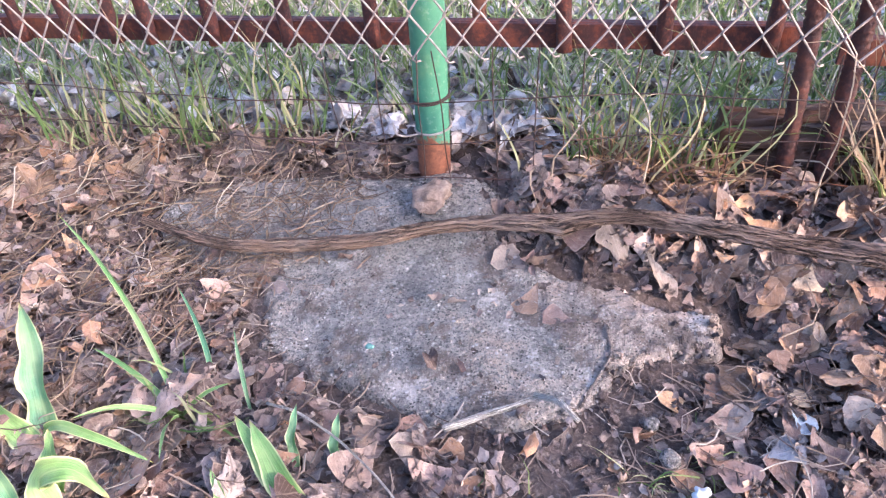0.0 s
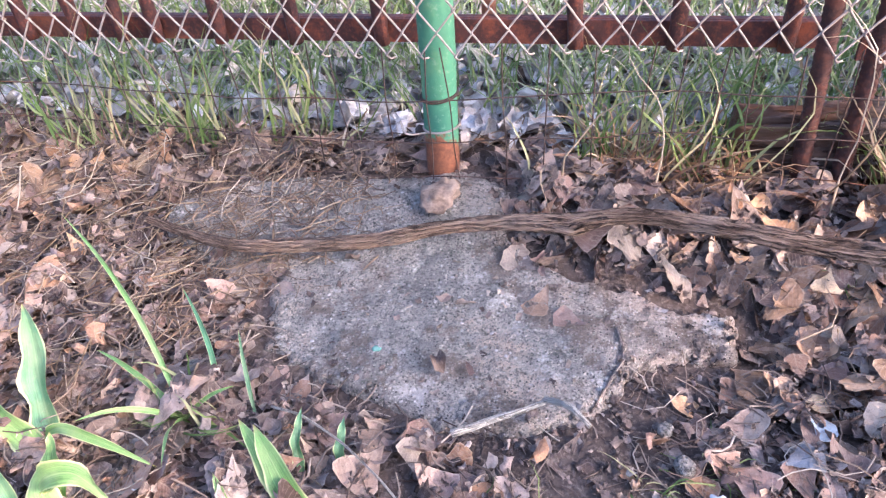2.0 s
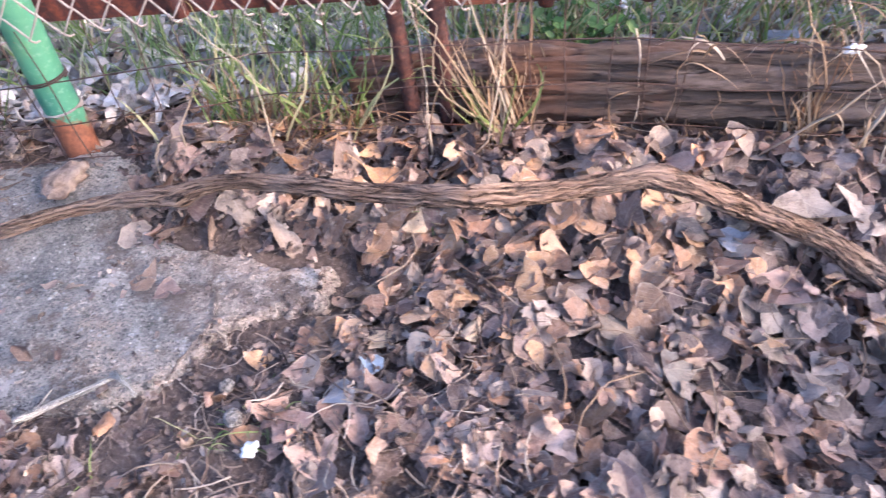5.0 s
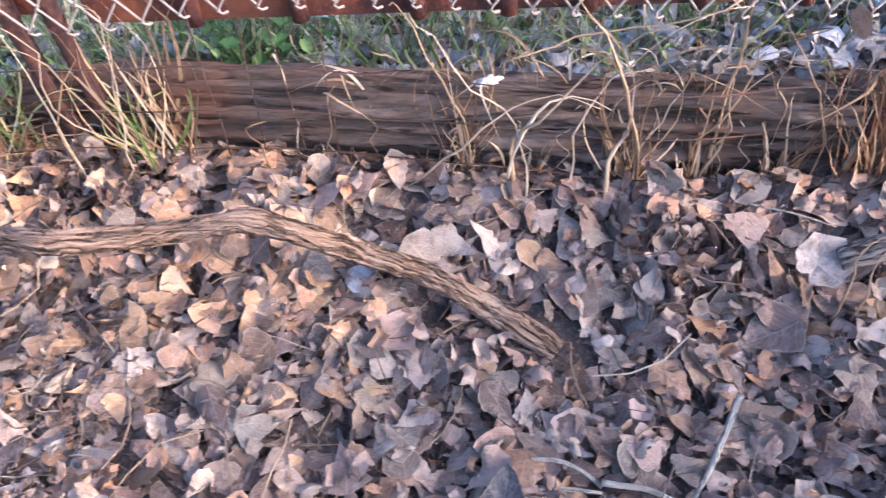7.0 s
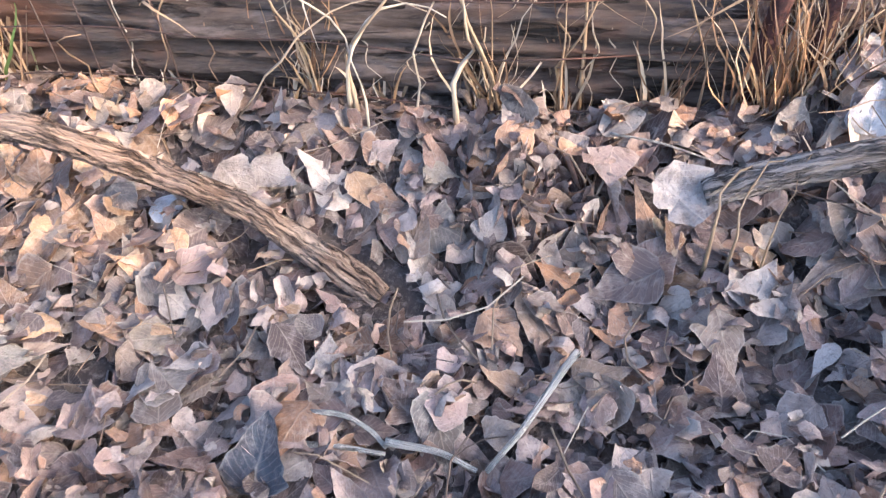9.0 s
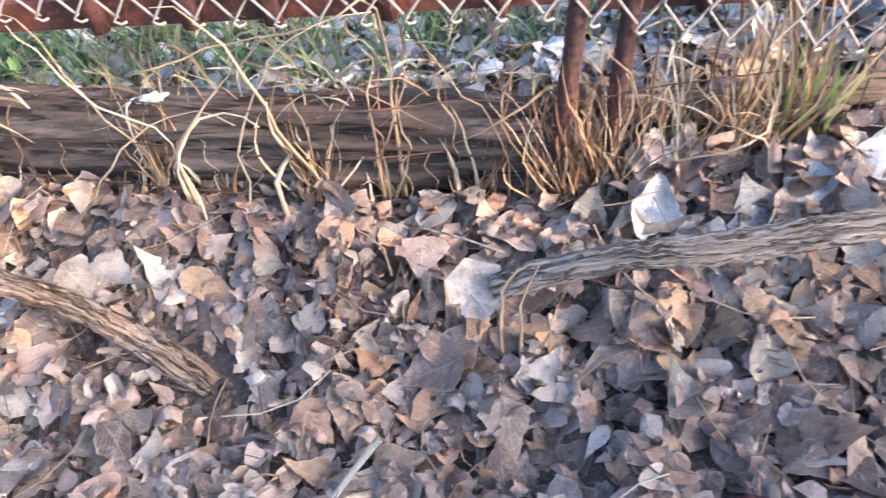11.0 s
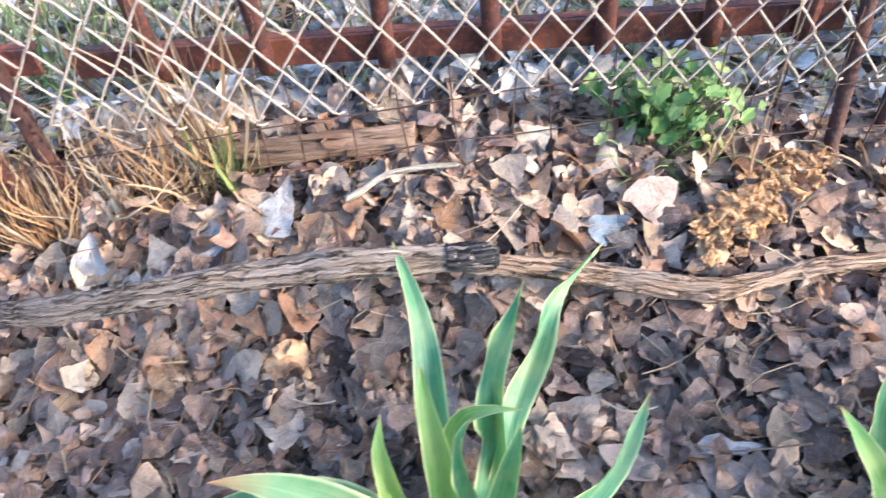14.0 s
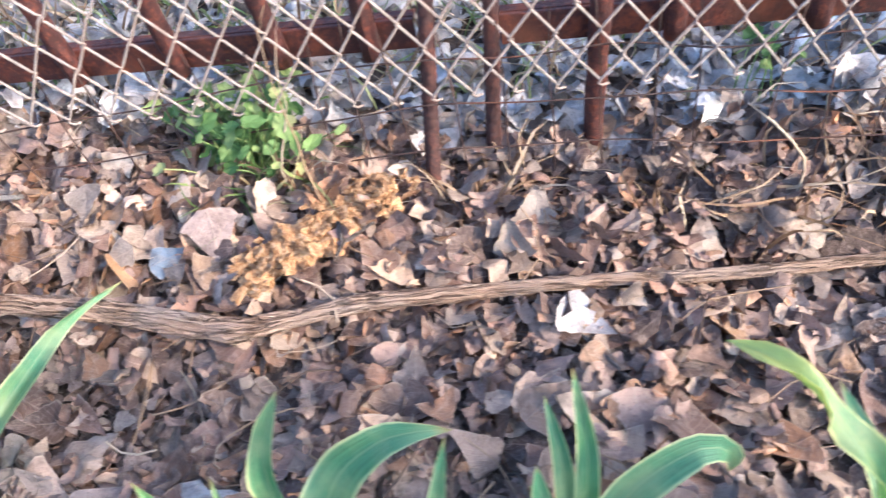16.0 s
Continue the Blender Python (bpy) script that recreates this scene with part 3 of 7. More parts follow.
def vine(name, points, material, label, sides=90, knots=()):
    line = spline(points, 0.0032)
    VINES.append(line)
    phase = len(points) * 1.3

    def rough(u, v):
        ang = 2 * np.pi * u
        sway = 0.9 * fbm(v, 0 * v, 9.0, phase) + 0.5 * np.sin(ang + 14 * v + phase) + 0.5 * fbm(v, 0 * v, 38.0, phase + 2) * np.sin(2 * ang + v * 31)
        wind = ang + v * 2.2 + sway
        deep = 1 - np.abs(np.sin(wind * 3.5)) ** 0.55
        fine = 1 - np.abs(np.sin(wind * 8.0 + 2.2 * np.sin(v * 47 + 2 * ang) + 1.5 * fbm(v, 0 * v, 70.0, phase + 5))) ** 0.6
        hair = 1 - np.abs(np.sin(wind * 16.0 + 2.0 * np.sin(v * 83 + 3 * ang)))
        plates = 0.05 * (np.sin(v * 67 + 5 * np.sin(ang * 3 + v * 11 + phase)) > 0.35)
        lumps = 0.06 * np.sin(v * 23 + phase + np.sin(ang)) + 0.035 * np.sin(v * 61 + 2 * np.sin(ang + 1))
        f = 1.04 - 0.26 * deep - 0.17 * fine - 0.05 * hair + plates + lumps
        for at, size in knots:
            f = f + size * np.exp(-((v - at) / 0.018) ** 2) * (0.6 + 0.4 * np.sin(ang + at * 50))
        return f

    line[:, 3] *= 0.90
    ob = put(name, fast_mesh(name, *tube(line[:, :3], line[:, 3], sides, rough)), material, None, label, "branch")
    tan = np.gradient(line[:, :3], axis=0)
    tan /= np.linalg.norm(tan, axis=1)[:, None]
    for _ in range(int(len(line) / 14)):
        i = int(rng.integers(3, len(line) - 26))
        m = int(rng.integers(9, 24))
        a0 = rng.uniform(-0.5, 3.6)
        rows = []
        for k in range(m):
            o, t = line[i + k], tan[i + k]
            sd = np.cross(t, (0, 0, 1.0))
            sd /= np.linalg.norm(sd)
            up = np.cross(sd, t)
            w = 0.13 * np.sin(np.pi * (k + 0.6) / m)
            h = 1.00 + 0.30 * max(0.0, (k - m * 0.6) / m) * rng.uniform(0.8, 1.6)
            for da, hh in ((-w, h * 0.98), (0, h * 1.06), (w, h * 0.98)):
                rows.append(o[:3] + o[3] * hh * (math.cos(a0 + da) * sd + math.sin(a0 + da) * up))
        k = np.arange(m - 1)
        q = np.concatenate([np.stack([3 * k, 3 * k + 1, 3 * k + 4, 3 * k + 3], 1), np.stack([3 * k + 1, 3 * k + 2, 3 * k + 5, 3 * k + 4], 1)])
        uv = np.stack([np.tile([a0 / 6, a0 / 6 + 0.03, a0 / 6 + 0.06], m), np.repeat(np.arange(m) * 0.0032 + i * 0.0032, 3)], 1)
        put("bark_strip", fast_mesh("bark_strip", np.array(rows), q, uv), material, ob)
    return ob


vine("fallen_branch", [(-0.54, -0.262, 0.040, .007), (-0.45, -0.283, 0.035, .009), (-0.35, -0.295, 0.036, .011), (-0.185, -0.262, 0.035, .012), (-0.07, -0.228, 0.048, .012),
                       (0.03, -0.212, 0.056, .0135), (0.119, -0.215, 0.068, .0155), (0.2, -0.222, 0.094, .0125), (0.318, -0.25, 0.106, .014), (0.43, -0.277, 0.112, .015),
                       (0.555, -0.307, 0.125, .017), (0.66, -0.29, 0.118, .016), (0.74, -0.283, 0.124, .016), (0.79, -0.277, 0.120, .0165), (0.908, -0.278, 0.066, .0165),
                       (1.004, -0.290, 0.022, .018), (1.07, -0.308, -0.022, .0195), (1.125, -0.330, -0.046, .019), (1.150, -0.342, -0.060, .017)], m_vine,
     "long rough-barked brown vine branch lying over slab and leaves", knots=((0.26, 0.3), (0.68, 0.35), (1.36, 0.25)))
thick = vine("cut_branch", [(1.487, -0.288, 0.050, .0165), (1.53, -0.289, 0.070, .0175), (1.612, -0.296, 0.100, .0172), (1.707, -0.305, 0.120, .018), (1.81, -0.302, 0.140, .018),
                            (1.896, -0.294, 0.149, .0185), (1.985, -0.29, 0.157, .018), (2.043, -0.286, 0.160, .0185), (2.12, -0.278, 0.154, .0185), (2.165, -0.274, 0.150, .0182), (2.200, -0.2708, 0.1455, .0172)], m_vine_grey,
             "thick grey-brown vine branch with a charred cut end", knots=((0.56, 0.2),))
char = spline([(2.150, -0.2755, 0.1505, .0168), (2.17, -0.2735, 0.149, .0176), (2.19, -0.272, 0.147, .0170), (2.204, -0.270, 0.145, .0145), (2.208, -0.2697, 0.1447, .008)], 0.003)
put("charred_end", fast_mesh("charred_end", *tube(char[:, :3], char[:, 3], 48, lambda u, v: 0.94 + 0.13 * np.sin(2 * np.pi * u + 0.25) - 0.12 * (1 - np.abs(np.sin(u * 22 + 6 * np.sin(v * 60))) ** 0.6) - 0.10 * (np.sin(v * 330 + 5 * np.sin(u * 12)) > 0.7) + 0.05 * np.sin(u * 12.57 + v * 130))), m_char, thick, "black charred cut end of the branch")
vine("thin_branch", [(2.17, -0.262, 0.128, .014), (2.268, -0.254, 0.100, .0155), (2.339, -0.252, 0.078, .0145), (2.445, -0.258, 0.060, .015), (2.514, -0.24, 0.050, .012),
                     (2.588, -0.214, 0.040, .011), (2.698, -0.197, 0.030, .0105), (2.80, -0.178, 0.016, .010), (2.95, -0.156, -0.006, .0095), (3.063, -0.136, -0.025, .009), (3.25, -0.105, -0.042, .008), (3.5, -0.07, -0.050, .007)], m_vine_tan,
     "thin tan vine branch lying across the fallen leaves", 72, knots=((0.29, 0.3), (0.42, 0.2)))


# ---- weathered timber by the fence ----
def timber(name, ends, height, depth, z0, material, label, category, wear=1.0, seed=0.0, dip=0.0):
    """A worn beam along the line of ends (x, y front), uneven along its length."""
    (xa, ya), (xb, yb) = ends
    n, k = int((xb - xa) / 0.010), 80
    t = np.linspace(0, 1, n)
    a = np.linspace(0, 2 * np.pi, k + 1)
    # a rounded square in section
    cs, sn = np.cos(a), np.sin(a)
    r = (np.abs(cs) ** 5 + np.abs(sn) ** 5) ** (-1 / 5)
    A, T = np.meshgrid(a, t)
    X = xa + (xb - xa) * T
    furrow = wear * (0.0045 * np.sin(A * 9 + 2.2 * np.sin(T * 7 + seed)) + 0.0035 * np.sin(A * 17 + 3 * np.sin(T * 11 + seed + 1)) + 0.003 * fbm(T * 5, A, 3.0, seed))
    for at, wander, deep in ((5.72, 0.06, 0.016), (6.05, 0.04, 0.007), (0.16, 0.09, 0.018), (0.40, 0.04, 0.007), (0.66, 0.07, 0.014), (0.95, 0.05, 0.009), (1.35, 0.07, 0.012), (1.75, 0.07, 0.010)):
        d = A - at - wander * np.sin(T * 9 + at * 5 + seed) - 0.3 * wander * np.sin(T * 31 + at)
        furrow = furrow - wear * deep * np.exp(-(d / 0.035) ** 2) * (0.55 + 0.45 * np.sin(T * 13 + at * 7)) + wear * 0.5 * deep * np.exp(-((d - 0.09) / 0.05) ** 2)
    R = r[None] * (1 + 0.05 * wear * fbm(T * 3, A * 0.8, 2.0, seed + 2) + 0.022 * wear * fbm(T * 14, A * 2.0, 2.0, seed + 4))
    Y = ya + (yb - ya) * T + depth / 2 - (depth / 2) * R * np.cos(A) - furrow * np.cos(A) * 1.0
    Z = z0 + height / 2 + (height / 2) * R * np.sin(A) + furrow * np.sin(A) - dip * (1 - smooth01(0.0, 0.2, T))
    v = np.stack([X, Y, Z], -1).reshape(-1, 3)
    i, j = np.meshgrid(np.arange(n - 1), np.arange(k), indexing="ij")
    q = (i * (k + 1) + j).ravel()
    f = np.stack([q, q + k + 1, q + k + 2, q + 1], 1)
    c = len(v)
    v = np.vstack([v, v[:k].mean(0), v[-k - 1:-1].mean(0)])
    j = np.arange(0, k - 1, 2)
    e = (n - 1) * (k + 1)
    f = np.vstack([f, np.stack([np.full(len(j), c), j, j + 1, j + 2], 1), np.stack([np.full(len(j), c + 1), e + j + 2, e + j + 1, e + j], 1)])
    return put(name, fast_mesh(name, v, f, v[:, :2]), material, None, label, category)


timber("timber_beam", ((0.35, 0.005), (1.545, -0.120)), 0.118, 0.058, 0.032, m_log, "dark weathered cracked timber beam lying under the fence", "beam", 1.2, 1.0, 0.03)
timber("plank", ((1.62, -0.105), (2.10, -0.060)), 0.015, 0.044, 0.124, m_plank, "thin brown weathered plank on the leaf litter", "plank", 0.35, 3.0)
timber("grey_board", ((1.55, 0.175), (2.55, 0.175)), 0.05, 0.03, 0.095, m_grey_board, "grey weathered board behind the rusty fence", "board", 0.4, 7.0)


# ---- rusty fence: rails and bars ----
RAIL_Z, RAIL_Y = 0.200, 0.052


def fence_section(x0, x1, z, bars, slope=0.0, top=0.56):
    f = thing("rusty_fence", "rusty iron fence section with flat rail and upright bars", "fence", ((x0 + x1) / 2, RAIL_Y, z), "rusty fence sections")
    inv = Matrix.Translation(-Vector(f.location))
    bm = box(x0, x1, RAIL_Y, RAIL_Y + 0.006, z, z + 0.040, 0.001)
    put("rail", bm_mesh("rail", bm), m_rust, f, m=inv)
    bm = box(x0, x1, RAIL_Y + 0.007, RAIL_Y + 0.022, z + 0.034, z + 0.040, 0.001)
    put("flange", bm_mesh("flange", bm), m_rust, f, m=inv)
    bm = box(x0, x1, RAIL_Y + 0.002, RAIL_Y + 0.036, top - 0.03, top - 0.024, 0.001)
    put("top_rail", bm_mesh("top_rail", bm), m_rust, f, m=inv)
    line = spline([(0, 0, 0.002), (0.001, 0, 0.15), (-0.001, 0.0, 0.30), (0, 0, top - z)], 0.02)
    bar = fast_mesh("bar", *tube(line, 0.0125, 10, lambda u, v: 1 + 0.05 * np.sin(v * 90 + u * 12)))
    for x in bars:
        put("bar", bar, m_rust, f, m=inv @ pose(x, RAIL_Y - 0.0125, z, rng.uniform(-1.5, 1.5), rng.uniform(-3, 3), rng.uniform(0, 360)))
    f.rotation_euler = (0, radians(-slope), 0)
    return f


left = fence_section(-1.60, 0.462, 0.206, [-1.5, -1.36, -1.2, -1.05, -0.91, -0.80, -0.71, -0.64, -0.513, -0.372, -0.217, 0.098, 0.246, 0.40], 0.8)
put("green_bar", fast_mesh("green_bar", *tube(spline([(0, 0, 0), (0.001, 0, 0.2), (0, 0, 0.35)], 0.02), 0.012, 12)), m_green, left, "thin green painted bar", m=Matrix.Translation(-Vector(left.location)) @ pose(-0.046, RAIL_Y + 0.036, 0.215))
fence_section(0.50, 1.575, 0.203, [0.66, 0.81, 0.976, 1.10, 1.21, 1.36, 1.50])
fence_section(1.625, 2.655, 0.192, [1.756, 1.902, 2.066, 2.208, 2.351, 2.487, 2.60])
fence_section(2.755, 3.90, 0.186, [2.95, 3.10, 3.25, 3.40, 3.55, 3.70, 3.84])


def rebar(x, y, z0, z1, radius, lean=(0.0, 0.0), material=None, ribbed=True):
    line = spline([(0, 0, 0), (lean[0] * 0.48, lean[1] * 0.5, (z1 - z0) * 0.5), (lean[0], lean[1], z1 - z0)], 0.0035)
    rough = (lambda u, v: 1 + 0.10 * (np.sin(v * 560 + np.sin(u * 6.28) * 1.2) > 0.1)) if ribbed else (lambda u, v: 1 + 0.05 * np.sin(v * 70 + u * 9))
    me = fast_mesh("iron_post", *tube(line, radius, 12, rough))
    return put("iron_post", me, material or m_rebar, None, "rusty ribbed iron post driven into the ground" if ribbed else "rusty iron post standing in fallen leaves",
               "post", "iron fence posts", m=pose(x, y, z0))


rebar(0.455, -0.018, -0.02, 0.62, 0.0125, (-0.042, 0.0))
rebar(0.508, -0.022, -0.02, 0.62, 0.0125, (-0.018, 0.0))
rebar(1.562, -0.122, 0.02, 0.62, 0.0105, (0.045, 0.02))
rebar(1.625, -0.112, 0.02, 0.62, 0.0105, (0.03, 0.03))
rebar(2.652, -0.042, 0.0, 0.62, 0.0095, (0.055, 0.235))
rebar(2.730, 0.002, 0.0, 0.62, 0.0095, (0.045, 0.15))
rebar(2.858, 0.030, 0.0, 0.62, 0.0125, (0.030, 0.02), m_rust, False)


# ---- green pipe post ----
def green_post():
    f = thing("green_post", "green painted steel pipe post, rusty at its foot", "post", (-0.102, -0.052, 0.0))
    line = spline([(-0.004, 0.0, 0.0), (0, 0, 0.15), (0.004, 0, 0.35), (0.008, 0, 0.62)], 0.01)
    v, fc, u = tube(line, 0.0275, 32, lambda a, b: 1 + 0.012 * np.sin(b * 40 + a * 9))
    put("pipe", fast_mesh("pipe", v, fc, u), m_green, f)
    def coil(z, r, turns, tilt, wire, material, label, tail=None):
        t = np.linspace(0, turns * 2 * np.pi, int(turns * 40))
        pts = np.stack([r * np.cos(t), r * np.sin(t), z + tilt * np.cos(t) + 0.0035 * t / 6.28], 1)
        if tail:
            pts = np.vstack([spline([tail[1], tail[0], pts[0]], 0.004), pts])
        put("wire_tie", fast_mesh("wire_tie", *tube(pts, wire, 6)), material, f, label)
    coil(0.170, 0.0295, 2.2, 0.003, 0.0014, m_rust_wire, "rusty wire tie")
    coil(0.118, 0.0295, 1.3, 0.002, 0.0019, m_zinc, "pale wire tie with a loose end", ((-0.045, -0.03, 0.116), (-0.062, -0.022, 0.135)))
    return f


green_post()



# ---- chain-link mesh ----
def mesh_y(x):
    return -0.100 + 0.032 * float(smooth01(-0.1, 0.25, x)) - 0.060 * float(smooth01(0.9, 1.5, x) * smooth01(2.25, 1.65, x)) + 0.045 * float(smooth01(2.15, 2.65, x)) + 0.003 * math.sin(x * 5)


def mesh_z(x):
    return 0.262 - 0.03 * float(smooth01(-0.3, -0.9, x)) - 0.046 * float(smooth01(1.5, 2.0, x)) + 0.020 * float(smooth01(0.5, 0.8, x) * smooth01(1.75, 1.45, x)) - 0.040 * float(smooth01(2.15, 2.65, x)) + 0.004 * math.sin(x * 9)


CELL, HALF_ROW = 0.0243, 0.0335


def zigzag(flip):
    """One bent wire, seen flat: zigzag between two columns, with a hooked lower end."""
    pts, rows = [], 12
    s = -1 if flip else 1
    hook = [(-0.36 * CELL, 0.0015, -0.006), (-0.08 * CELL, 0.003, -0.004)]
    for i in range(rows + 1):
        side = (1 if i % 2 else -1) * s
        x = side * CELL / 2
        d = 0.0024 * (1 if i % 2 else -1)
        z = i * HALF_ROW
        pts += [(x * 0.86, d * 0.2, z - 0.0035), (x * 1.10, d * s, z), (x * 0.86, d * -0.2, z + 0.0035)]
    line = np.array([hook[1], hook[0]] + pts[1:]) if not flip else np.array(pts[1:])
    return fast_mesh("wire", *tube(line, 0.0016, 6))


def chain_link():
    f = thing("chain_link_mesh", "pale galvanised chain-link mesh with a hooked lower edge", "fence", (1.0, -0.07, 0.25))
    inv = Matrix.Translation(-Vector(f.location))
    a, b = zigzag(False), zigzag(True)
    x, i = -1.45, 0
    while x < 3.75:
        put("wire", b if i % 2 else a, m_zinc, f, m=inv @ pose(x, mesh_y(x), mesh_z(x) + rng.uniform(-0.0015, 0.0015), rng.uniform(-0.5, 0.5), rng.uniform(-1.0, 1.0), 0))
        x, i = x + CELL * (1.03 if x < 0.8 else 0.97), i + 1


chain_link()


def rusty_net():
    """Thin rusty wires below the chain-link."""
    f = thing("rusty_wire_net", "thin rusty wire net along the foot of the fence", "net", (1.0, -0.09, 0.1))
    inv = Matrix.Translation(-Vector(f.location))
    for level in (0.050, 0.118, 0.186):
        pts = [(x, mesh_y(x) + 0.008 + rng.uniform(-0.004, 0.004) - 0.03 * float(smooth01(0.75, 1.1, x) * smooth01(1.45, 1.3, x)),
                level + rng.uniform(-0.005, 0.005) + 0.012 * math.sin(x * 3) + 0.02 * float(smooth01(1.5, 2.0, x))) for x in np.arange(-1.4, 3.7, 0.11)]
        put("strand", fast_mesh("strand", *tube(spline(pts, 0.015), 0.0011, 5)), m_rust_wire, f, m=inv)
    up = fast_mesh("upright_wire", *tube(spline([(0, 0, 0), (0.002, 0.001, 0.07), (-0.002, 0, 0.15), (0.001, 0, 0.24)], 0.02), 0.0011, 5))
    x = -1.38
    while x < 3.6:
        if not 0.9 < x < 1.65:
            put("upright_wire", up, m_rust_wire, f, m=inv @ pose(x, mesh_y(x) + 0.010, 0.028, rng.uniform(-4, 4), rng.uniform(-5, 5), rng.uniform(0, 360)))
        x += rng.uniform(0.045, 0.075)


rusty_net()


# ---- fallen leaves ----
LEAF_ROWS, LEAF_COLS = 10, 5


def leaf_shape(g, kind):
    """A dry poplar leaf about 1 long in its own plane: verts, faces, uvs. kind 0: flat, 1: rolled across, 2: narrow, 3: bent lengthwise."""
    u = np.linspace(0, 1, LEAF_ROWS)
    peak = (0.30, 0.34, 0.42, 0.32)[kind] + g.uniform(-0.06, 0.07)
    wide = (g.uniform(0.70, 1.04), g.uniform(0.65, 0.9), g.uniform(0.42, 0.6), g.uniform(0.68, 0.95))[kind]
    s = np.clip((u - peak) / (1 - peak), 0, 1)
    w = np.where(u < peak, np.clip(1 - (np.maximum(peak - u, 0) / peak) ** 2.4, 0, 1) ** 0.6, (1 - s) ** g.uniform(0.7, 1.15) * (1 - 0.22 * s * s))
    w = np.maximum(w, 0.02)
    w[0] = g.uniform(0.10, 0.30)
    v = np.array([-1, -0.5, 0, 0.5, 1.0])
    X = np.repeat(u[:, None] - 0.5, LEAF_COLS, 1)
    Y = v[None] * (w * wide / 2)[:, None]
    for c in (0, -1):
        Y[:, c] *= 1 + 0.035 * (-1) ** np.arange(LEAF_ROWS) + g.uniform(-0.10, 0.05, LEAF_ROWS)
        X[:, c] -= 0.05 * np.sin(np.pi * u) + g.uniform(-0.03, 0.03, LEAF_ROWS)
    Y[:, 1:-1] += 0.03 * np.sin(u * 3.0 + g.uniform(0, 6))[:, None] * w[:, None]
    if g.random() < 0.20:                                  # torn margin or tip
        r0 = g.integers(3, LEAF_ROWS - 2)
        Y[r0:r0 + g.integers(2, 6), 0 if g.random() < 0.5 else -1] *= g.uniform(0.35, 0.8)
        if g.random() < 0.6:
            X[-4:] = np.minimum(X[-4:], g.uniform(0.20, 0.36) + g.uniform(-0.06, 0.03, (4, LEAF_COLS)))
    a = np.abs(v)[None]
    ww = w[:, None]
    Z = g.normal(0.015, 0.045) * a * ww + g.normal(0, 0.12) * X ** 2 + g.normal(0, 0.07) * X * v[None] * ww
    Z = Z + g.normal(0.0, 0.045) * a ** 2 * np.sin(u * g.uniform(4, 9) + g.uniform(0, 6))[:, None] * ww
    side = np.array([1, 1, 0, 0, 0]) if g.random() < 0.5 else np.array([0, 0, 0, 1, 1])
    if g.random() < 0.45:                                  # one half of the blade turned up or down at its margin
        Z = Z + side[None] * a ** 2 * ww * g.normal(0.03, 0.08)
    if g.random() < 0.35:                                  # tip turned
        Z = Z + g.normal(0.02, 0.16) * (np.clip(u - 0.6, 0, 1) / 0.4)[:, None] ** 1.5
    Z = Z + g.normal(0, 0.011, Z.shape) + 0.012 * np.sin(X * g.uniform(8, 16) + Y * g.uniform(-14, 14) + g.uniform(0, 6)) * ww
    way = g.uniform(0, 6.28)                               # a crease across the blade, and the swelling between side veins
    Z = Z + g.normal(0, 0.15) * np.abs(X * np.cos(way) + Y * np.sin(way) + g.uniform(-0.2, 0.2)) * (g.random() < 0.6)
    Z = Z + g.uniform(0.006, 0.022) * np.abs(np.sin((u[:, None] * 1.0 - a * 0.35) * 14.0)) * ww * a
    if kind == 1:
        c = g.uniform(1.6, 4.2) * (1 if g.random() < 0.6 else -1)
        Z, Y = Z + (1 - np.cos(Y * c)) / c, np.sin(Y * c) / c
    if kind == 3:
        c = g.uniform(0.9, 2.2) * (1 if g.random() < 0.55 else -1)
        Z, X = Z + (1 - np.cos(X * c)) / c, np.sin(X * c) / c
    vv = np.stack([X, Y, Z], -1).reshape(-1, 3)
    uv = np.stack([np.repeat(u[:, None], LEAF_COLS, 1), np.repeat(v[None] * 0.5 + 0.5, LEAF_ROWS, 0)], -1).reshape(-1, 2)
    i, j = np.meshgrid(np.arange(LEAF_ROWS - 1), np.arange(LEAF_COLS - 1), indexing="ij")
    q = (i * LEAF_COLS + j).ravel()
    f = np.stack([q, q + LEAF_COLS, q + LEAF_COLS + 1, q + 1], 1)
    return vv, f, uv


SHAPES = [leaf_shape(rng, (0, 1, 0, 0, 2, 0, 3, 0, 0, 0)[k % 10]) for k in range(80)]


def turn(yaw, tilt, way):
    """Rotation matrices: tilt about a level axis at angle way, after a turn about z."""
    n = len(yaw)
    c, s = np.cos(yaw), np.sin(yaw)
    rz = np.zeros((n, 3, 3))
    rz[:, 0, 0], rz[:, 0, 1], rz[:, 1, 0], rz[:, 1, 1], rz[:, 2, 2] = c, -s, s, c, 1
    k = np.stack([np.cos(way), np.sin(way), np.zeros(n)], 1)
    K = np.zeros((n, 3, 3))
    K[:, 0, 2], K[:, 1, 2], K[:, 2, 0], K[:, 2, 1] = k[:, 1], -k[:, 0], -k[:, 1], k[:, 0]
    rt = np.eye(3)[None] + np.sin(tilt)[:, None, None] * K + (1 - np.cos(tilt))[:, None, None] * (K @ K)
    return rt @ rz


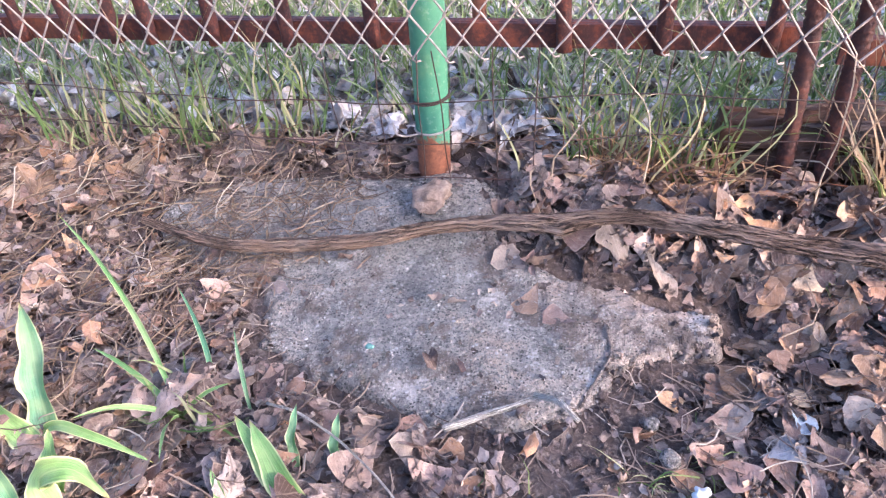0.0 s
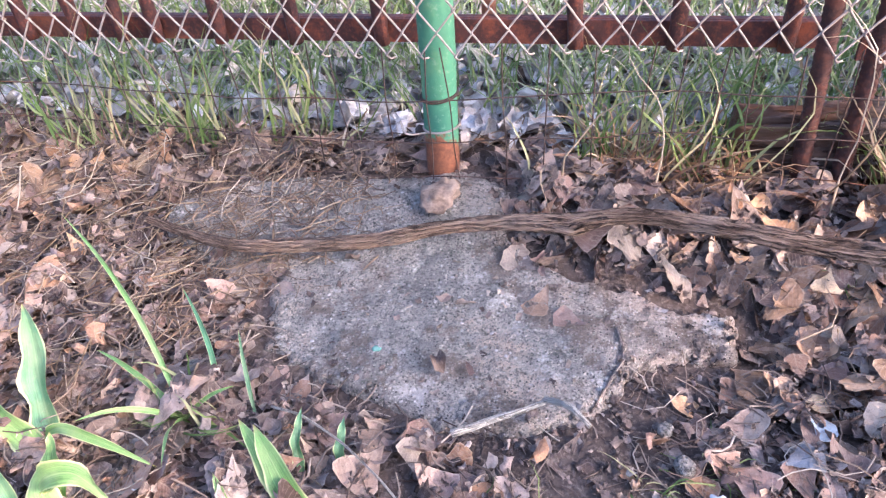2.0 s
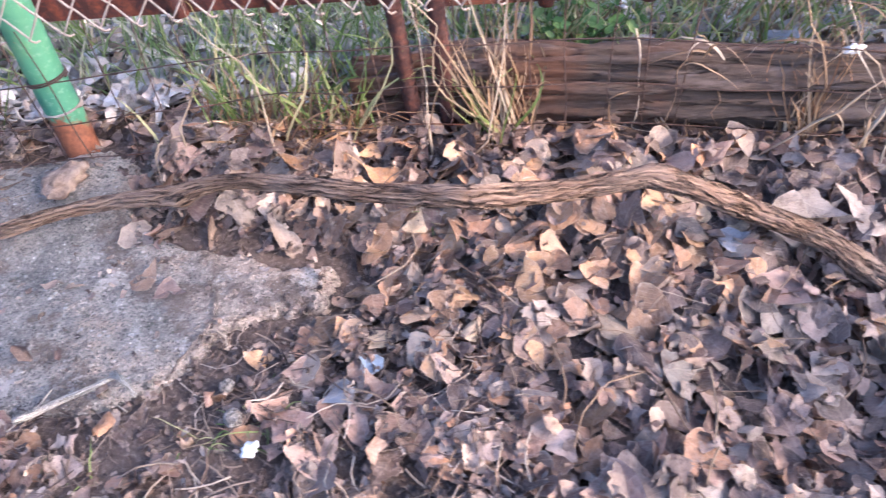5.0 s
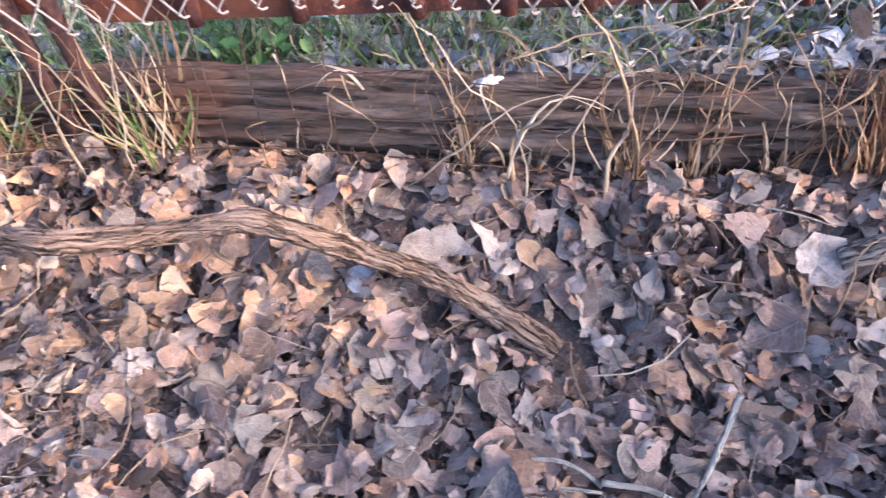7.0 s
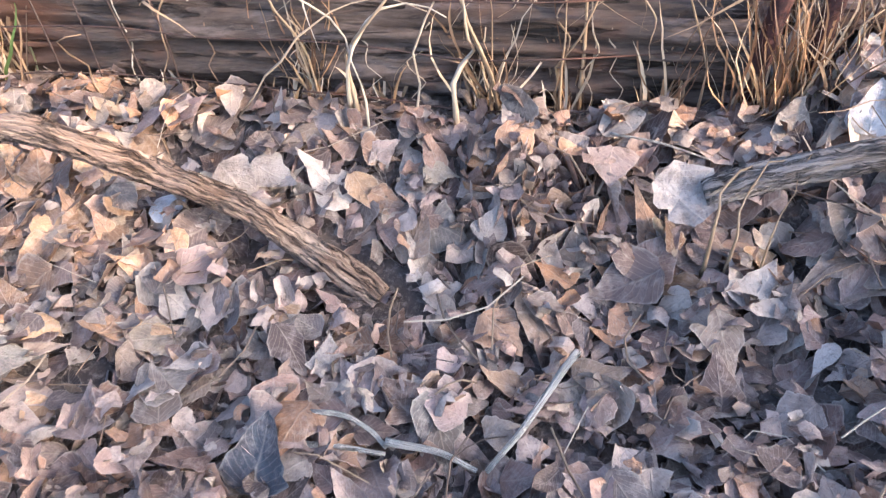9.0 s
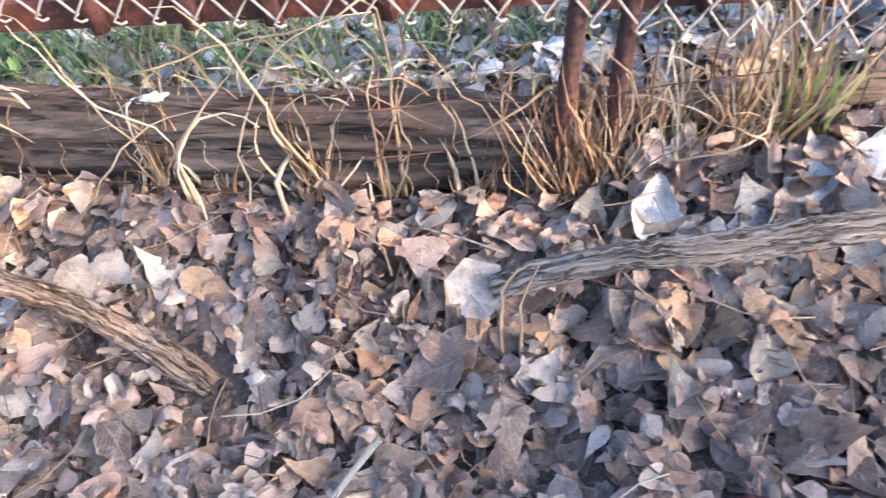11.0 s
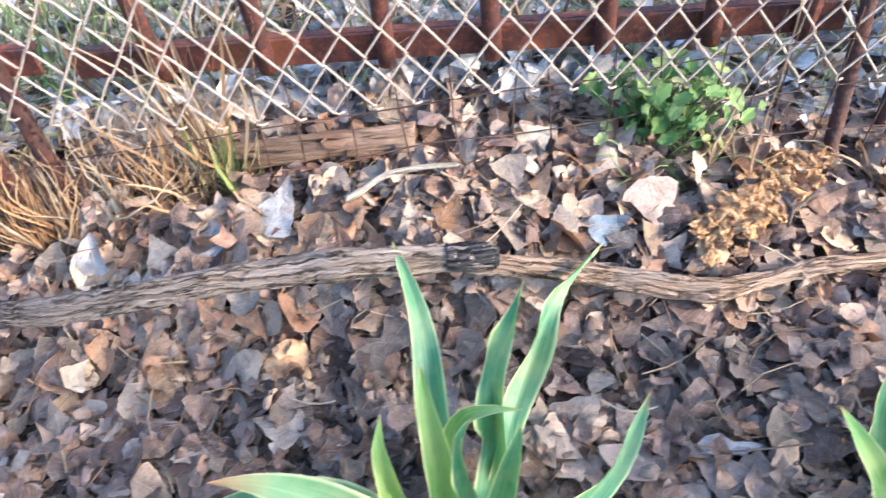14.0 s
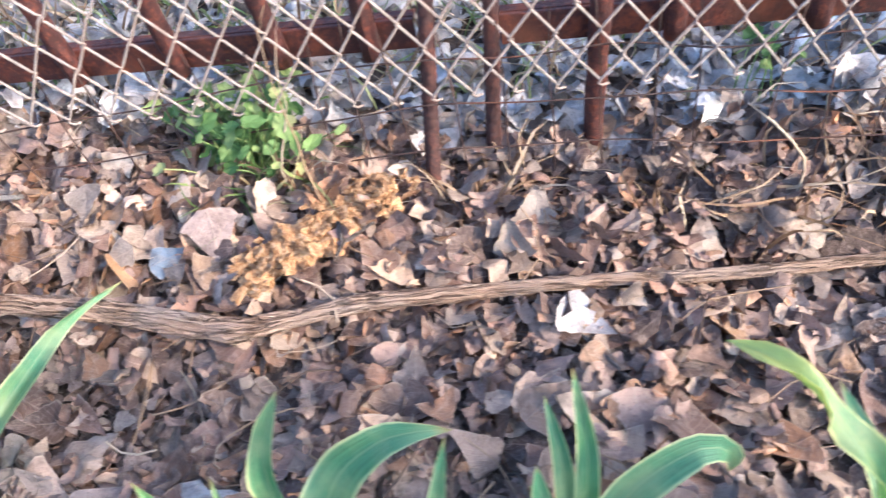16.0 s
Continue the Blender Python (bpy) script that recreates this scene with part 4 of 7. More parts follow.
class Pile:
    """The heap's height on a 5 mm grid: each leaf settles on those below it and raises the heap."""
    X0, Y0, STEP, NX, NY = -1.8, -1.3, 0.005, 1180, 560

    def __init__(self):
        gx, gy = self.X0 + self.STEP * np.arange(self.NX), self.Y0 + self.STEP * np.arange(self.NY)
        X, Y = np.meshgrid(gx, gy, indexing="ij")
        self.h = surface_z(X, Y).ravel()
        self.ground = self.h.copy()
        over = np.full((self.NX, self.NY), 9.0)
        for line in VINES:                                 # what lies under a branch stays under it
            for x, y, z, r in line[::2]:
                i, j = int(round((x - self.X0) / self.STEP)), int(round((y - self.Y0) / self.STEP))
                k = int(r / self.STEP) + 1
                over[i - k:i + k + 1, j - k:j + k + 1] = np.minimum(over[i - k:i + k + 1, j - k:j + k + 1], z - 0.4 * r)
        self.over = over.ravel()
        # from the corners of a leaf to a closer net over it
        def finer(n, m):
            at = np.linspace(0, n - 1, m)
            low = np.minimum(at.astype(int), n - 2)
            w = np.zeros((m, n))
            w[np.arange(m), low], w[np.arange(m), low + 1] = 1 - (at - low), at - low
            return w
        self.net = np.kron(finer(LEAF_ROWS, 17), finer(LEAF_COLS, 13))

    def cell(self, x, y):
        i = np.clip(((x - self.X0) / self.STEP).astype(int), 0, self.NX - 1)
        j = np.clip(((y - self.Y0) / self.STEP).astype(int), 0, self.NY - 1)
        return i * self.NY + j

    def top(self, x, y):
        x, y = np.asarray(x, float), np.asarray(y, float)
        inside = (x > self.X0) & (x < self.X0 + self.STEP * self.NX) & (y > self.Y0) & (y < self.Y0 + self.STEP * self.NY)
        return np.where(inside, self.h[self.cell(x, y)], surface_z(x, y))

    def settle(self, shape, R, x, y, size, sink, stack=0.030, free=False):
        """Leaf corners where they come to rest, or None where a branch is in the way."""
        v = (shape * size) @ R.T
        d = self.net @ v
        c = self.cell(x + d[:, 0], y + d[:, 1])
        h = self.h[c]
        dx, dy = d[:, 0] - d[:, 0].mean(), d[:, 1] - d[:, 1].mean()
        a = np.clip((dx @ h) / (dx @ dx + 1e-9), -0.55, 0.55)
        b = np.clip((dy @ h) / (dy @ dy + 1e-9), -0.55, 0.55)
        z = d[:, 2] + a * d[:, 0] + b * d[:, 1]
        gap = h - z
        k = int(len(gap) * sink)
        lift = np.partition(gap, k)[k] + 0.0006
        z = z + lift
        if not free and (z > self.over[c]).any():
            return None
        if z.mean() > self.ground[c].mean() + stack:      # the heap packs down under its own weight
            lift -= z.mean() - self.ground[c].mean() - stack
            z = d[:, 2] + a * d[:, 0] + b * d[:, 1] + lift
        np.maximum.at(self.h, c, np.minimum(z, h + 0.012))
        return v + np.stack([np.full(len(v), x), np.full(len(v), y), a * v[:, 0] + b * v[:, 1] + lift], 1)


pile = Pile()
FACES, UVS = SHAPES[0][1], SHAPES[0][2]


def litter_mesh(name, x, y, size, tilt, sink=0.80, stack=0.030):
    """Leaves that settle one after another on the heap, in one mesh."""
    n = len(x)
    R = turn(rng.uniform(0, 6.283, n), tilt, rng.uniform(0, 6.283, n))
    which = rng.integers(0, len(SHAPES), n)
    laid = [pile.settle(SHAPES[which[k]][0], R[k], x[k], y[k], size[k], sink, stack) for k in range(n)]
    v = np.array([p for p in laid if p is not None])
    n, per = v.shape[:2]
    f = (FACES[None] + (np.arange(n) * per)[:, None, None]).reshape(-1, 4)
    return fast_mesh(name, v.reshape(-1, 3), f, np.tile(UVS, (n, 1)))


def cover(x, y):
    """How much of the ground the leaves cover, 0..1."""
    bare = smooth01(-0.38 - 0.2 * smooth01(0.1, 0.25, x), -0.02 - 0.2 * smooth01(0.1, 0.25, x), slab_field(x, y)) * 0.998
    c = 0.80 + 0.20 * smooth01(0.40, 0.60, x)
    c = c - 0.60 * smooth01(0.02, 0.14, x) * smooth01(0.43, 0.30, x) * smooth01(-0.32, -0.40, y + 0.05 * fbm(x, y, 14.0, 3.0))
    c = c + 0.45 * smooth01(-0.28, -0.16, y) * smooth01(0.05, -0.05, np.asarray(y) - 0.02)
    thin = 0.25 + 0.75 * smooth01(-1.15, -0.85, y + 0.12 * fbm(x, y, 3.0, 6.0)) * smooth01(-1.9, -1.5, x) * smooth01(4.2, 3.7, x)
    return np.clip(c, 0, 1) * (1 - bare) * thin


def scatter(n, x0, x1, y0, y1):
    x, y = rng.uniform(x0, x1, n), rng.uniform(y0, y1, n)
    keep = rng.random(n) < cover(x, y)
    # none inside the timber beams
    front = -0.005 - 0.13 * smooth01(0.3, 1.3, x)
    keep &= ~((x > 0.28) & (x < 1.62) & (y > front) & (y < front + 0.125))
    return x[keep], y[keep]


def leaf_size(n):
    return np.clip(rng.normal(0.0425, 0.0135, n), 0.018, 0.080)


litter = thing("leaf_litter", "thick layer of dry brown fallen poplar leaves", "leaves", (1.2, -0.4, 0), kind="stuff")
back = Matrix.Translation(-Vector(litter.location))
x, y = scatter(3700, -1.7, 3.9, -1.15, 0.06)
n = len(x)
put("rotting_leaves", litter_mesh("rotting_leaves", x, y, leaf_size(n), np.abs(rng.normal(0, 0.20, n)), 0.55), m_gap_dark, litter, "leaves under the dry ones, darkened for the shade between them", kind="stuff", m=back)
x, y = scatter(8600, -1.7, 3.9, -1.15, 0.06)
n = len(x)
put("fallen_leaves", litter_mesh("fallen_leaves", x, y, leaf_size(n) * 0.94, np.abs(rng.normal(0, 0.32, n)), 0.78, 0.038), m_litter, litter, kind="stuff", m=back)
x, y = scatter(5800, -1.5, 3.7, -0.95, 0.0)
n = len(x)
put("upturned_leaves", litter_mesh("upturned_leaves", x, y, leaf_size(n) * 0.86, rng.uniform(0.6, 1.5, n), 0.42, 0.042), m_litter, litter, kind="stuff", m=back)
x, y = scatter(8000, -1.7, 3.9, -1.15, 0.06)
n = len(x)
put("top_leaves", litter_mesh("top_leaves", x, y, leaf_size(n) * 1.05, np.abs(rng.normal(0, 0.20, n)), 0.86, 0.050), m_litter, litter, kind="stuff", m=back)
x, y = rng.normal(1.325, 0.050, 130), rng.normal(-0.250, 0.040, 130)
put("leaves_on_edge", litter_mesh("leaves_on_edge", x, y, leaf_size(130) * 0.95, rng.uniform(1.15, 1.5, 130), 0.5, 0.07), m_litter, litter, "stack of dark leaves standing on edge", kind="stuff", m=back)
x, y = rng.uniform(-1.5, 3.7, 4300) + rng.normal(0, 0.25, 4300), 0.03 + rng.beta(1.0, 2.4, 4300) * 1.2
front = -0.005 - 0.13 * smooth01(0.3, 1.3, x)
clear = ~((x > 0.28) & (x < 1.62) & (y < front + 0.125))
x, y = x[clear], y[clear]
put("grey_leaves", litter_mesh("grey_leaves", x, y, leaf_size(len(x)) * 1.05, np.abs(rng.normal(0, 0.25, len(x))), 0.75), m_grey_litter, litter,
    "grey leaves behind the fence, paled for the sky light", kind="stuff", m=back)


def crumbs(name, n, area, size, material, label="", dense=None, lift=0.022):
    """Torn and crumpled bits of leaf between the whole ones."""
    x, y = rng.uniform(area[0], area[1], n), rng.uniform(area[2], area[3], n)
    if dense is not None:
        keep = rng.random(n) < dense(x, y)
        x, y = x[keep], y[keep]
    n = len(x)
    u, w = np.meshgrid(np.linspace(-0.5, 0.5, 4), np.linspace(-0.5, 0.5, 3), indexing="ij")
    s = rng.uniform(*size, n)
    p = np.stack([np.broadcast_to(u, (n, 4, 3)) * 1.2, np.broadcast_to(w, (n, 4, 3)) * rng.uniform(0.35, 1.0, n)[:, None, None], np.zeros((n, 4, 3))], -1)
    p = p + rng.normal(0, 0.09, p.shape)
    p[..., 2] += rng.normal(0, 1.0, n)[:, None, None] * w ** 2 + rng.normal(0, 0.5, n)[:, None, None] * u ** 2 * 2
    R = turn(rng.uniform(0, 6.283, n), np.abs(rng.normal(0, 0.5, n)), rng.uniform(0, 6.283, n))
    v = np.einsum("nij,nkj->nki", R, p.reshape(n, 12, 3) * s[:, None, None])
    v[..., 2] -= np.minimum(v[..., 2].min(1), 0)[:, None] * 0.8
    v += np.stack([x, y, pile.top(x, y) + rng.uniform(-0.004, lift * 0.25, n)], 1)[:, None]
    i, j = np.meshgrid(np.arange(3), np.arange(2), indexing="ij")
    q = (i * 3 + j).ravel()
    f = np.stack([q, q + 3, q + 4, q + 1], 1)
    f = (f[None] + (np.arange(n) * 12)[:, None, None]).reshape(-1, 4)
    uv = np.stack([u + 0.5, w * 0.8 + 0.5], -1).reshape(-1, 2)
    put(name, fast_mesh(name, v.reshape(-1, 3), f, np.tile(uv, (n, 1))), material, litter, label, kind="stuff", m=back)


def on_soil(x, y):
    return (1 - 0.93 * smooth01(-0.1, 0.35, slab_field(x, y))) * smooth01(-1.1, -0.8, y)


crumbs("leaf_crumbs", 8000, (-1.4, 3.7, -0.95, 0.03), (0.008, 0.024), m_litter, "torn crumbs of dry leaf", lambda x, y: on_soil(x, y) * (0.35 + 0.65 * cover(x, y)) * (1 - 0.8 * smooth01(0.55, 0.4, x) * smooth01(-0.55, -0.4, x)), 0.020)
crumbs("soil_crumbs", 9000, (-0.75, 0.62, -0.85, -0.06), (0.003, 0.011), m_crumb, "fine dark crumbs of leaf on bare soil", on_soil, 0.010)
crumbs("pale_crumbs", 500, (1.70, 3.1, -0.24, 0.05), (0.012, 0.036), m_litter, "curled bits of leaf by the fence", None, 0.040)
crumbs("grey_crumbs", 6500, (-1.5, 3.7, 0.03, 0.9), (0.014, 0.042), m_grey_litter, "pale grey bits of leaf behind the fence", None, 0.035)
# laid where the sun patches lie
x, y = np.concatenate([rng.normal(0.66, 0.22, 240), rng.normal(-0.78, 0.14, 90), rng.normal(1.76, 0.11, 44), rng.normal(2.26, 0.07, 34)]), np.concatenate([rng.normal(-0.27, 0.10, 240), rng.normal(-0.24, 0.12, 90), rng.normal(-0.31, 0.022, 44), rng.normal(-0.16, 0.04, 34)])
keep = ((slab_field(x, y) < -0.3) & ~((x > 0.28) & (x < 1.62) & (y > -0.005 - 0.13 * smooth01(0.3, 1.3, x)))) | (x < -0.5)
x, y = x[keep], y[keep]
n = len(x)
put("orange_leaves", litter_mesh("orange_leaves", x, y, leaf_size(n), np.abs(rng.normal(0, 0.3, n)), 0.8, 0.036), m_sunlit_leaf, litter, "orange-brown leaves, their colour partly standing for sun patches", kind="stuff", m=back)
x, y = rng.uniform(1.66, 3.6, 380), rng.uniform(-0.25, 0.06, 380)
y = np.where((np.abs(x - 1.86) < 0.26) & (np.abs(y + 0.085) < 0.03), y - 0.07, y)
put("bleached_leaves", litter_mesh("bleached_leaves", x, y, leaf_size(380) * 0.95, np.abs(rng.normal(0, 0.38, 380)), 0.8, 0.036), m_tan_leaf, litter, "pale tan leaves by the fence", kind="stuff", m=back)


def outskirts(x, y):
    d = np.hypot(np.maximum(np.maximum(-1.7 - x, x - 3.9), 0), np.maximum(np.maximum(-1.1 - y, y - 1.0), 0))
    near = (x > -1.65) & (x < 3.85) & (y > -1.05) & (y < 0.9)
    return np.where(near, 0.0, 0.05 + 0.95 * np.exp(-d / 0.55)) * (0.5 + 0.5 * smooth01(-0.3, 0.4, fbm(x, y, 2.2, 12.0)))


crumbs("strewn_leaves", 13000, (-5.0, 7.2, -4.5, 4.0), (0.028, 0.058), m_litter, "thinly strewn leaves farther from the fence", outskirts, 0.010)

LEAF_UNIT = 0.05
FLAT = sorted((k for k in range(len(SHAPES)) if k % 10 not in (1, 4, 6)), key=lambda k: float(SHAPES[k][0][:, 2].std()))   # the flattest leaves first
leaf_meshes = [fast_mesh("leaf", v * LEAF_UNIT, f, u) for v, f, u in SHAPES]


def laid_leaf(shape, x, y, size, yaw, tilt, way, free=False):
    """The settled leaf as a matrix for its shared mesh, or None."""
    R = turn(np.array([yaw]), np.array([tilt]), np.array([way]))[0]
    v = pile.settle(SHAPES[shape][0], R, x, y, size, 0.85, 0.045, free)
    if v is None:
        return None
    # the rigid turn and place that carry the flat leaf onto its settled corners
    a, b = SHAPES[shape][0] - SHAPES[shape][0].mean(0), v - v.mean(0)
    U, _, Vt = np.linalg.svd(a.T @ b)
    rot = (Vt.T * (1, 1, np.sign(np.linalg.det(Vt.T @ U.T)))) @ U.T
    at = v.mean(0) - rot @ SHAPES[shape][0].mean(0) * size
    m = Matrix([[*rot[k], at[k]] for k in range(3)] + [[0, 0, 0, 1]])
    return m


count = 0
while count < 290:
    lx, ly = float(rng.uniform(-0.7, 3.1)), float(rng.uniform(-0.68, -0.12))
    front = -0.005 - 0.13 * float(smooth01(0.3, 1.3, lx))
    if rng.random() > float(cover(lx, ly)) or (0.28 < lx < 1.62 and ly > front):
        continue
    s = float(leaf_size(1)[0]) * 1.08
    m = laid_leaf(count % len(SHAPES), lx, ly, s, rng.uniform(0, 6.283), abs(rng.normal(0, 0.22)), rng.uniform(0, 6.283))
    if m is None:
        continue
    put("leaf", leaf_meshes[count % len(SHAPES)], m_leaf, litter, m=back @ m @ Matrix.Scale(s / LEAF_UNIT, 4))
    count += 1


def single_leaf(place, size, material, label, shape=0, yaw=0.0, tilt=(0, 0), name="dry_leaf", propped=False):
    """A leaf of its own: it settles on the heap, or hangs where it is caught above it."""
    me = leaf_meshes[shape].copy()
    me.materials.clear()
    me.transform(Matrix.Scale(size / LEAF_UNIT, 4))
    m = pose(*place, tilt[0], tilt[1], yaw)
    if not propped and place[2] < float(pile.top(place[0], place[1])) + 0.07:
        rest = laid_leaf(shape, place[0], place[1], size, radians(yaw), radians(math.hypot(*tilt)), math.atan2(tilt[1], tilt[0]), True)
        m = rest or m
    return put(name, me, material, None, label, "leaf", "loose leaves", m=m)


single_leaf((0.090, -0.318, 0.0135), 0.055, m_leaf, "pale brown square-edged dry leaf on the concrete slab", 8, 70)
single_leaf((0.135, -0.345, 0.0135), 0.050, m_leaf, "curled brown dry leaf on the concrete slab", 2, -15)
single_leaf((0.055, -0.245, 0.022), 0.060, m_leaf, "broad tan dry leaf beside the vine branch", 16, -30)
single_leaf((-0.010, -0.335, 0.0135), 0.034, m_leaf, "small dark brown leaf flat on the slab", 24, 10)
single_leaf((-0.068, -0.612, 0.035), 0.072, m_leaf, "large crumpled orange-brown leaf by the slab", 6, 60, (18, 10))
single_leaf((0.421, -0.463, 0.012), 0.042, m_blue_leaf, "blue-grey leaf lying on bare soil", 0, 150)
single_leaf((0.392, -0.520, 0.02), 0.050, m_grey_leaf, "pale grey furry leaf on bare soil", FLAT[3], 200)
single_leaf((-0.475, -0.365, 0.025), 0.062, m_pale_leaf, "pale grey-white broad dry leaf", 8, 40, (10, 0))
for k, (lx, ly, ls, lm) in enumerate(((-0.400, -0.285, 0.055, m_leaf), (-0.355, -0.325, 0.050, m_pale_leaf), (-0.310, -0.300, 0.048, m_leaf), (-0.285, -0.345, 0.046, m_leaf), (-0.430, -0.335, 0.050, m_orange_leaf), (-0.360, -0.385, 0.045, m_leaf))):
    single_leaf((lx, ly, 0.02), ls, lm, "brown dry leaf on the slab's thin end", (8, 10, 0, 24, 3, 20)[k], 57 * k, (8, 4 * k - 8))
single_leaf((-0.80, -0.10, 0.045), 0.075, m_orange_leaf, "large orange-brown dry leaf in the grass", 16, 20, (15, 5))
single_leaf((-0.60, -0.085, 0.05), 0.06, m_orange_leaf, "orange curled leaf among dead stems", 5, 75, (20, 0))
single_leaf((0.345, -0.118, 0.06), 0.055, m_orange_leaf, "orange frond-like dry leaf behind the branch", 4, 95, (25, 0))
single_leaf((0.285, -0.130, 0.06), 0.060, m_orange_leaf, "orange curled dry leaf behind the branch", 6, 40, (15, 5))
single_leaf((0.405, -0.150, 0.05), 0.058, m_orange_leaf, "orange-brown dry leaf behind the branch", 3, 150, (12, 0))
single_leaf((-0.435, -0.085, 0.062), 0.048, m_pale_leaf, "pinkish pale dry leaf on bare ground", 0, 80)
single_leaf((-0.375, -0.070, 0.062), 0.048, m_pale_leaf, "pinkish pale dry leaf on bare ground", 8, 20)
single_leaf((0.850, -0.268, 0.022), 0.062, m_white_leaf, "white bleached dry leaf under the branch", FLAT[1], -38, (12, 0))
single_leaf((0.800, -0.468, 0.000), 0.066, m_pale_leaf, "bleached grey-white dry leaf", 10, 20, (6, 8))
single_leaf((0.905, -0.270, 0.020), 0.055, m_grey_leaf, "round grey-brown leaf on the litter", 0, 10)
single_leaf((1.545, -0.352, 0.020), 0.068, m_leaf, "large round red-brown leaf on the litter", 16, 60, (10, -4))
single_leaf((1.410, -0.150, 0.075), 0.070, m_pale_leaf, "broad pale tan leaf beside the timber beam", 0, 120, (20, 0))
single_leaf((1.675, -0.180, 0.110), 0.060, m_grey_leaf, "furry grey-white leaf among dry grass", 5, 80, (35, 0))
single_leaf((1.610, -0.180, 0.100), 0.065, m_pale_leaf, "yellowish pale curled leaf by the iron post", 13, -30, (20, 0))
single_leaf((1.674, -0.320, 0.030), 0.050, m_pale_leaf, "narrow pale upright leaf in the litter", 2, 80, (10, 55))
single_leaf((1.850, -0.190, 0.120), 0.055, m_orange_leaf, "yellow-brown curled leaf above the branch", 5, 30, (20, 10))
single_leaf((1.715, -0.120, 0.170), 0.05, m_pale_leaf, "pale curled leaf caught in dry grass", 9, 80, (70, 0))
single_leaf((1.487, -0.115, 0.270), 0.055, m_pale_leaf, "pale yellow leaf caught in the chain-link", 0, 95, (80, 5))
single_leaf((2.405, -0.150, 0.092), 0.085, m_leaf, "large smooth mauve-brown leaf beside the branch", FLAT[2], -70, (18, 0))
single_leaf((2.345, -0.165, 0.085), 0.055, m_blue_leaf, "blue-grey curled leaf beside the branch", 8, 20, (15, 0))
single_leaf((2.050, -0.090, 0.135), 0.055, m_pale_leaf, "pinkish pale leaf above the litter", 0, 50, (20, 0))
single_leaf((2.120, -0.070, 0.135), 0.085, m_pale_leaf, "long pale strip of dry leaf", 2, 8, (10, 0))
single_leaf((2.760, -0.130, 0.050), 0.055, m_pale_leaf, "yellow-white upright dry leaf", 5, 90, (60, 0))
single_leaf((2.790, -0.085, 0.060), 0.065, m_pale_leaf, "bright pale dry leaf near the fence", 9, 80, (45, 0))
single_leaf((2.840, -0.225, 0.030), 0.070, m_grey_leaf, "bluish grey broad leaf under the thin branch", 8, -20, (8, 0))
single_leaf((2.448, -0.430, 0.020), 0.090, m_grey_leaf, "large pale grey papery leaf beside the tulips", 24, 10, (5, 0))
for k, (lx, ly, lz, ls, lm) in enumerate(((1.851, -0.178, 0.112, 0.075, m_grey_leaf), (1.93, -0.145, 0.125, 0.08, m_grey_leaf), (1.78, -0.20, 0.105, 0.085, m_grey_leaf), (1.72, -0.225, 0.098, 0.065, m_grey_leaf),
                                          (1.971, -0.185, 0.112, 0.07, m_leaf), (2.227, -0.105, 0.105, 0.06, m_pale_leaf), (2.0, -0.115, 0.135, 0.06, m_pale_leaf), (2.15, -0.15, 0.105, 0.055, m_orange_leaf),
                                          (2.10, -0.17, 0.108, 0.06, m_pale_leaf), (1.88, -0.235, 0.085, 0.06, m_pale_leaf), (2.28, -0.17, 0.085, 0.05, m_pale_leaf), (2.46, -0.10, 0.09, 0.06, m_leaf))):
    single_leaf((lx, ly, lz), ls, lm, "broad faded leaf on the litter near the fence", (0, 8, 16, 10, 24, 2, 12)[k % 7], 57 * k, (12 + 5 * (k % 4), 6 * (k % 3) - 6))
single_leaf((1.075, -0.548, -0.030), 0.075, dry_leaf_material("black_leaf", False, [(0, (0.03, 0.03, 0.035)), (1, (0.05, 0.05, 0.055))]), "black crumpled rotten leaf", 5, 80, (20, 0))


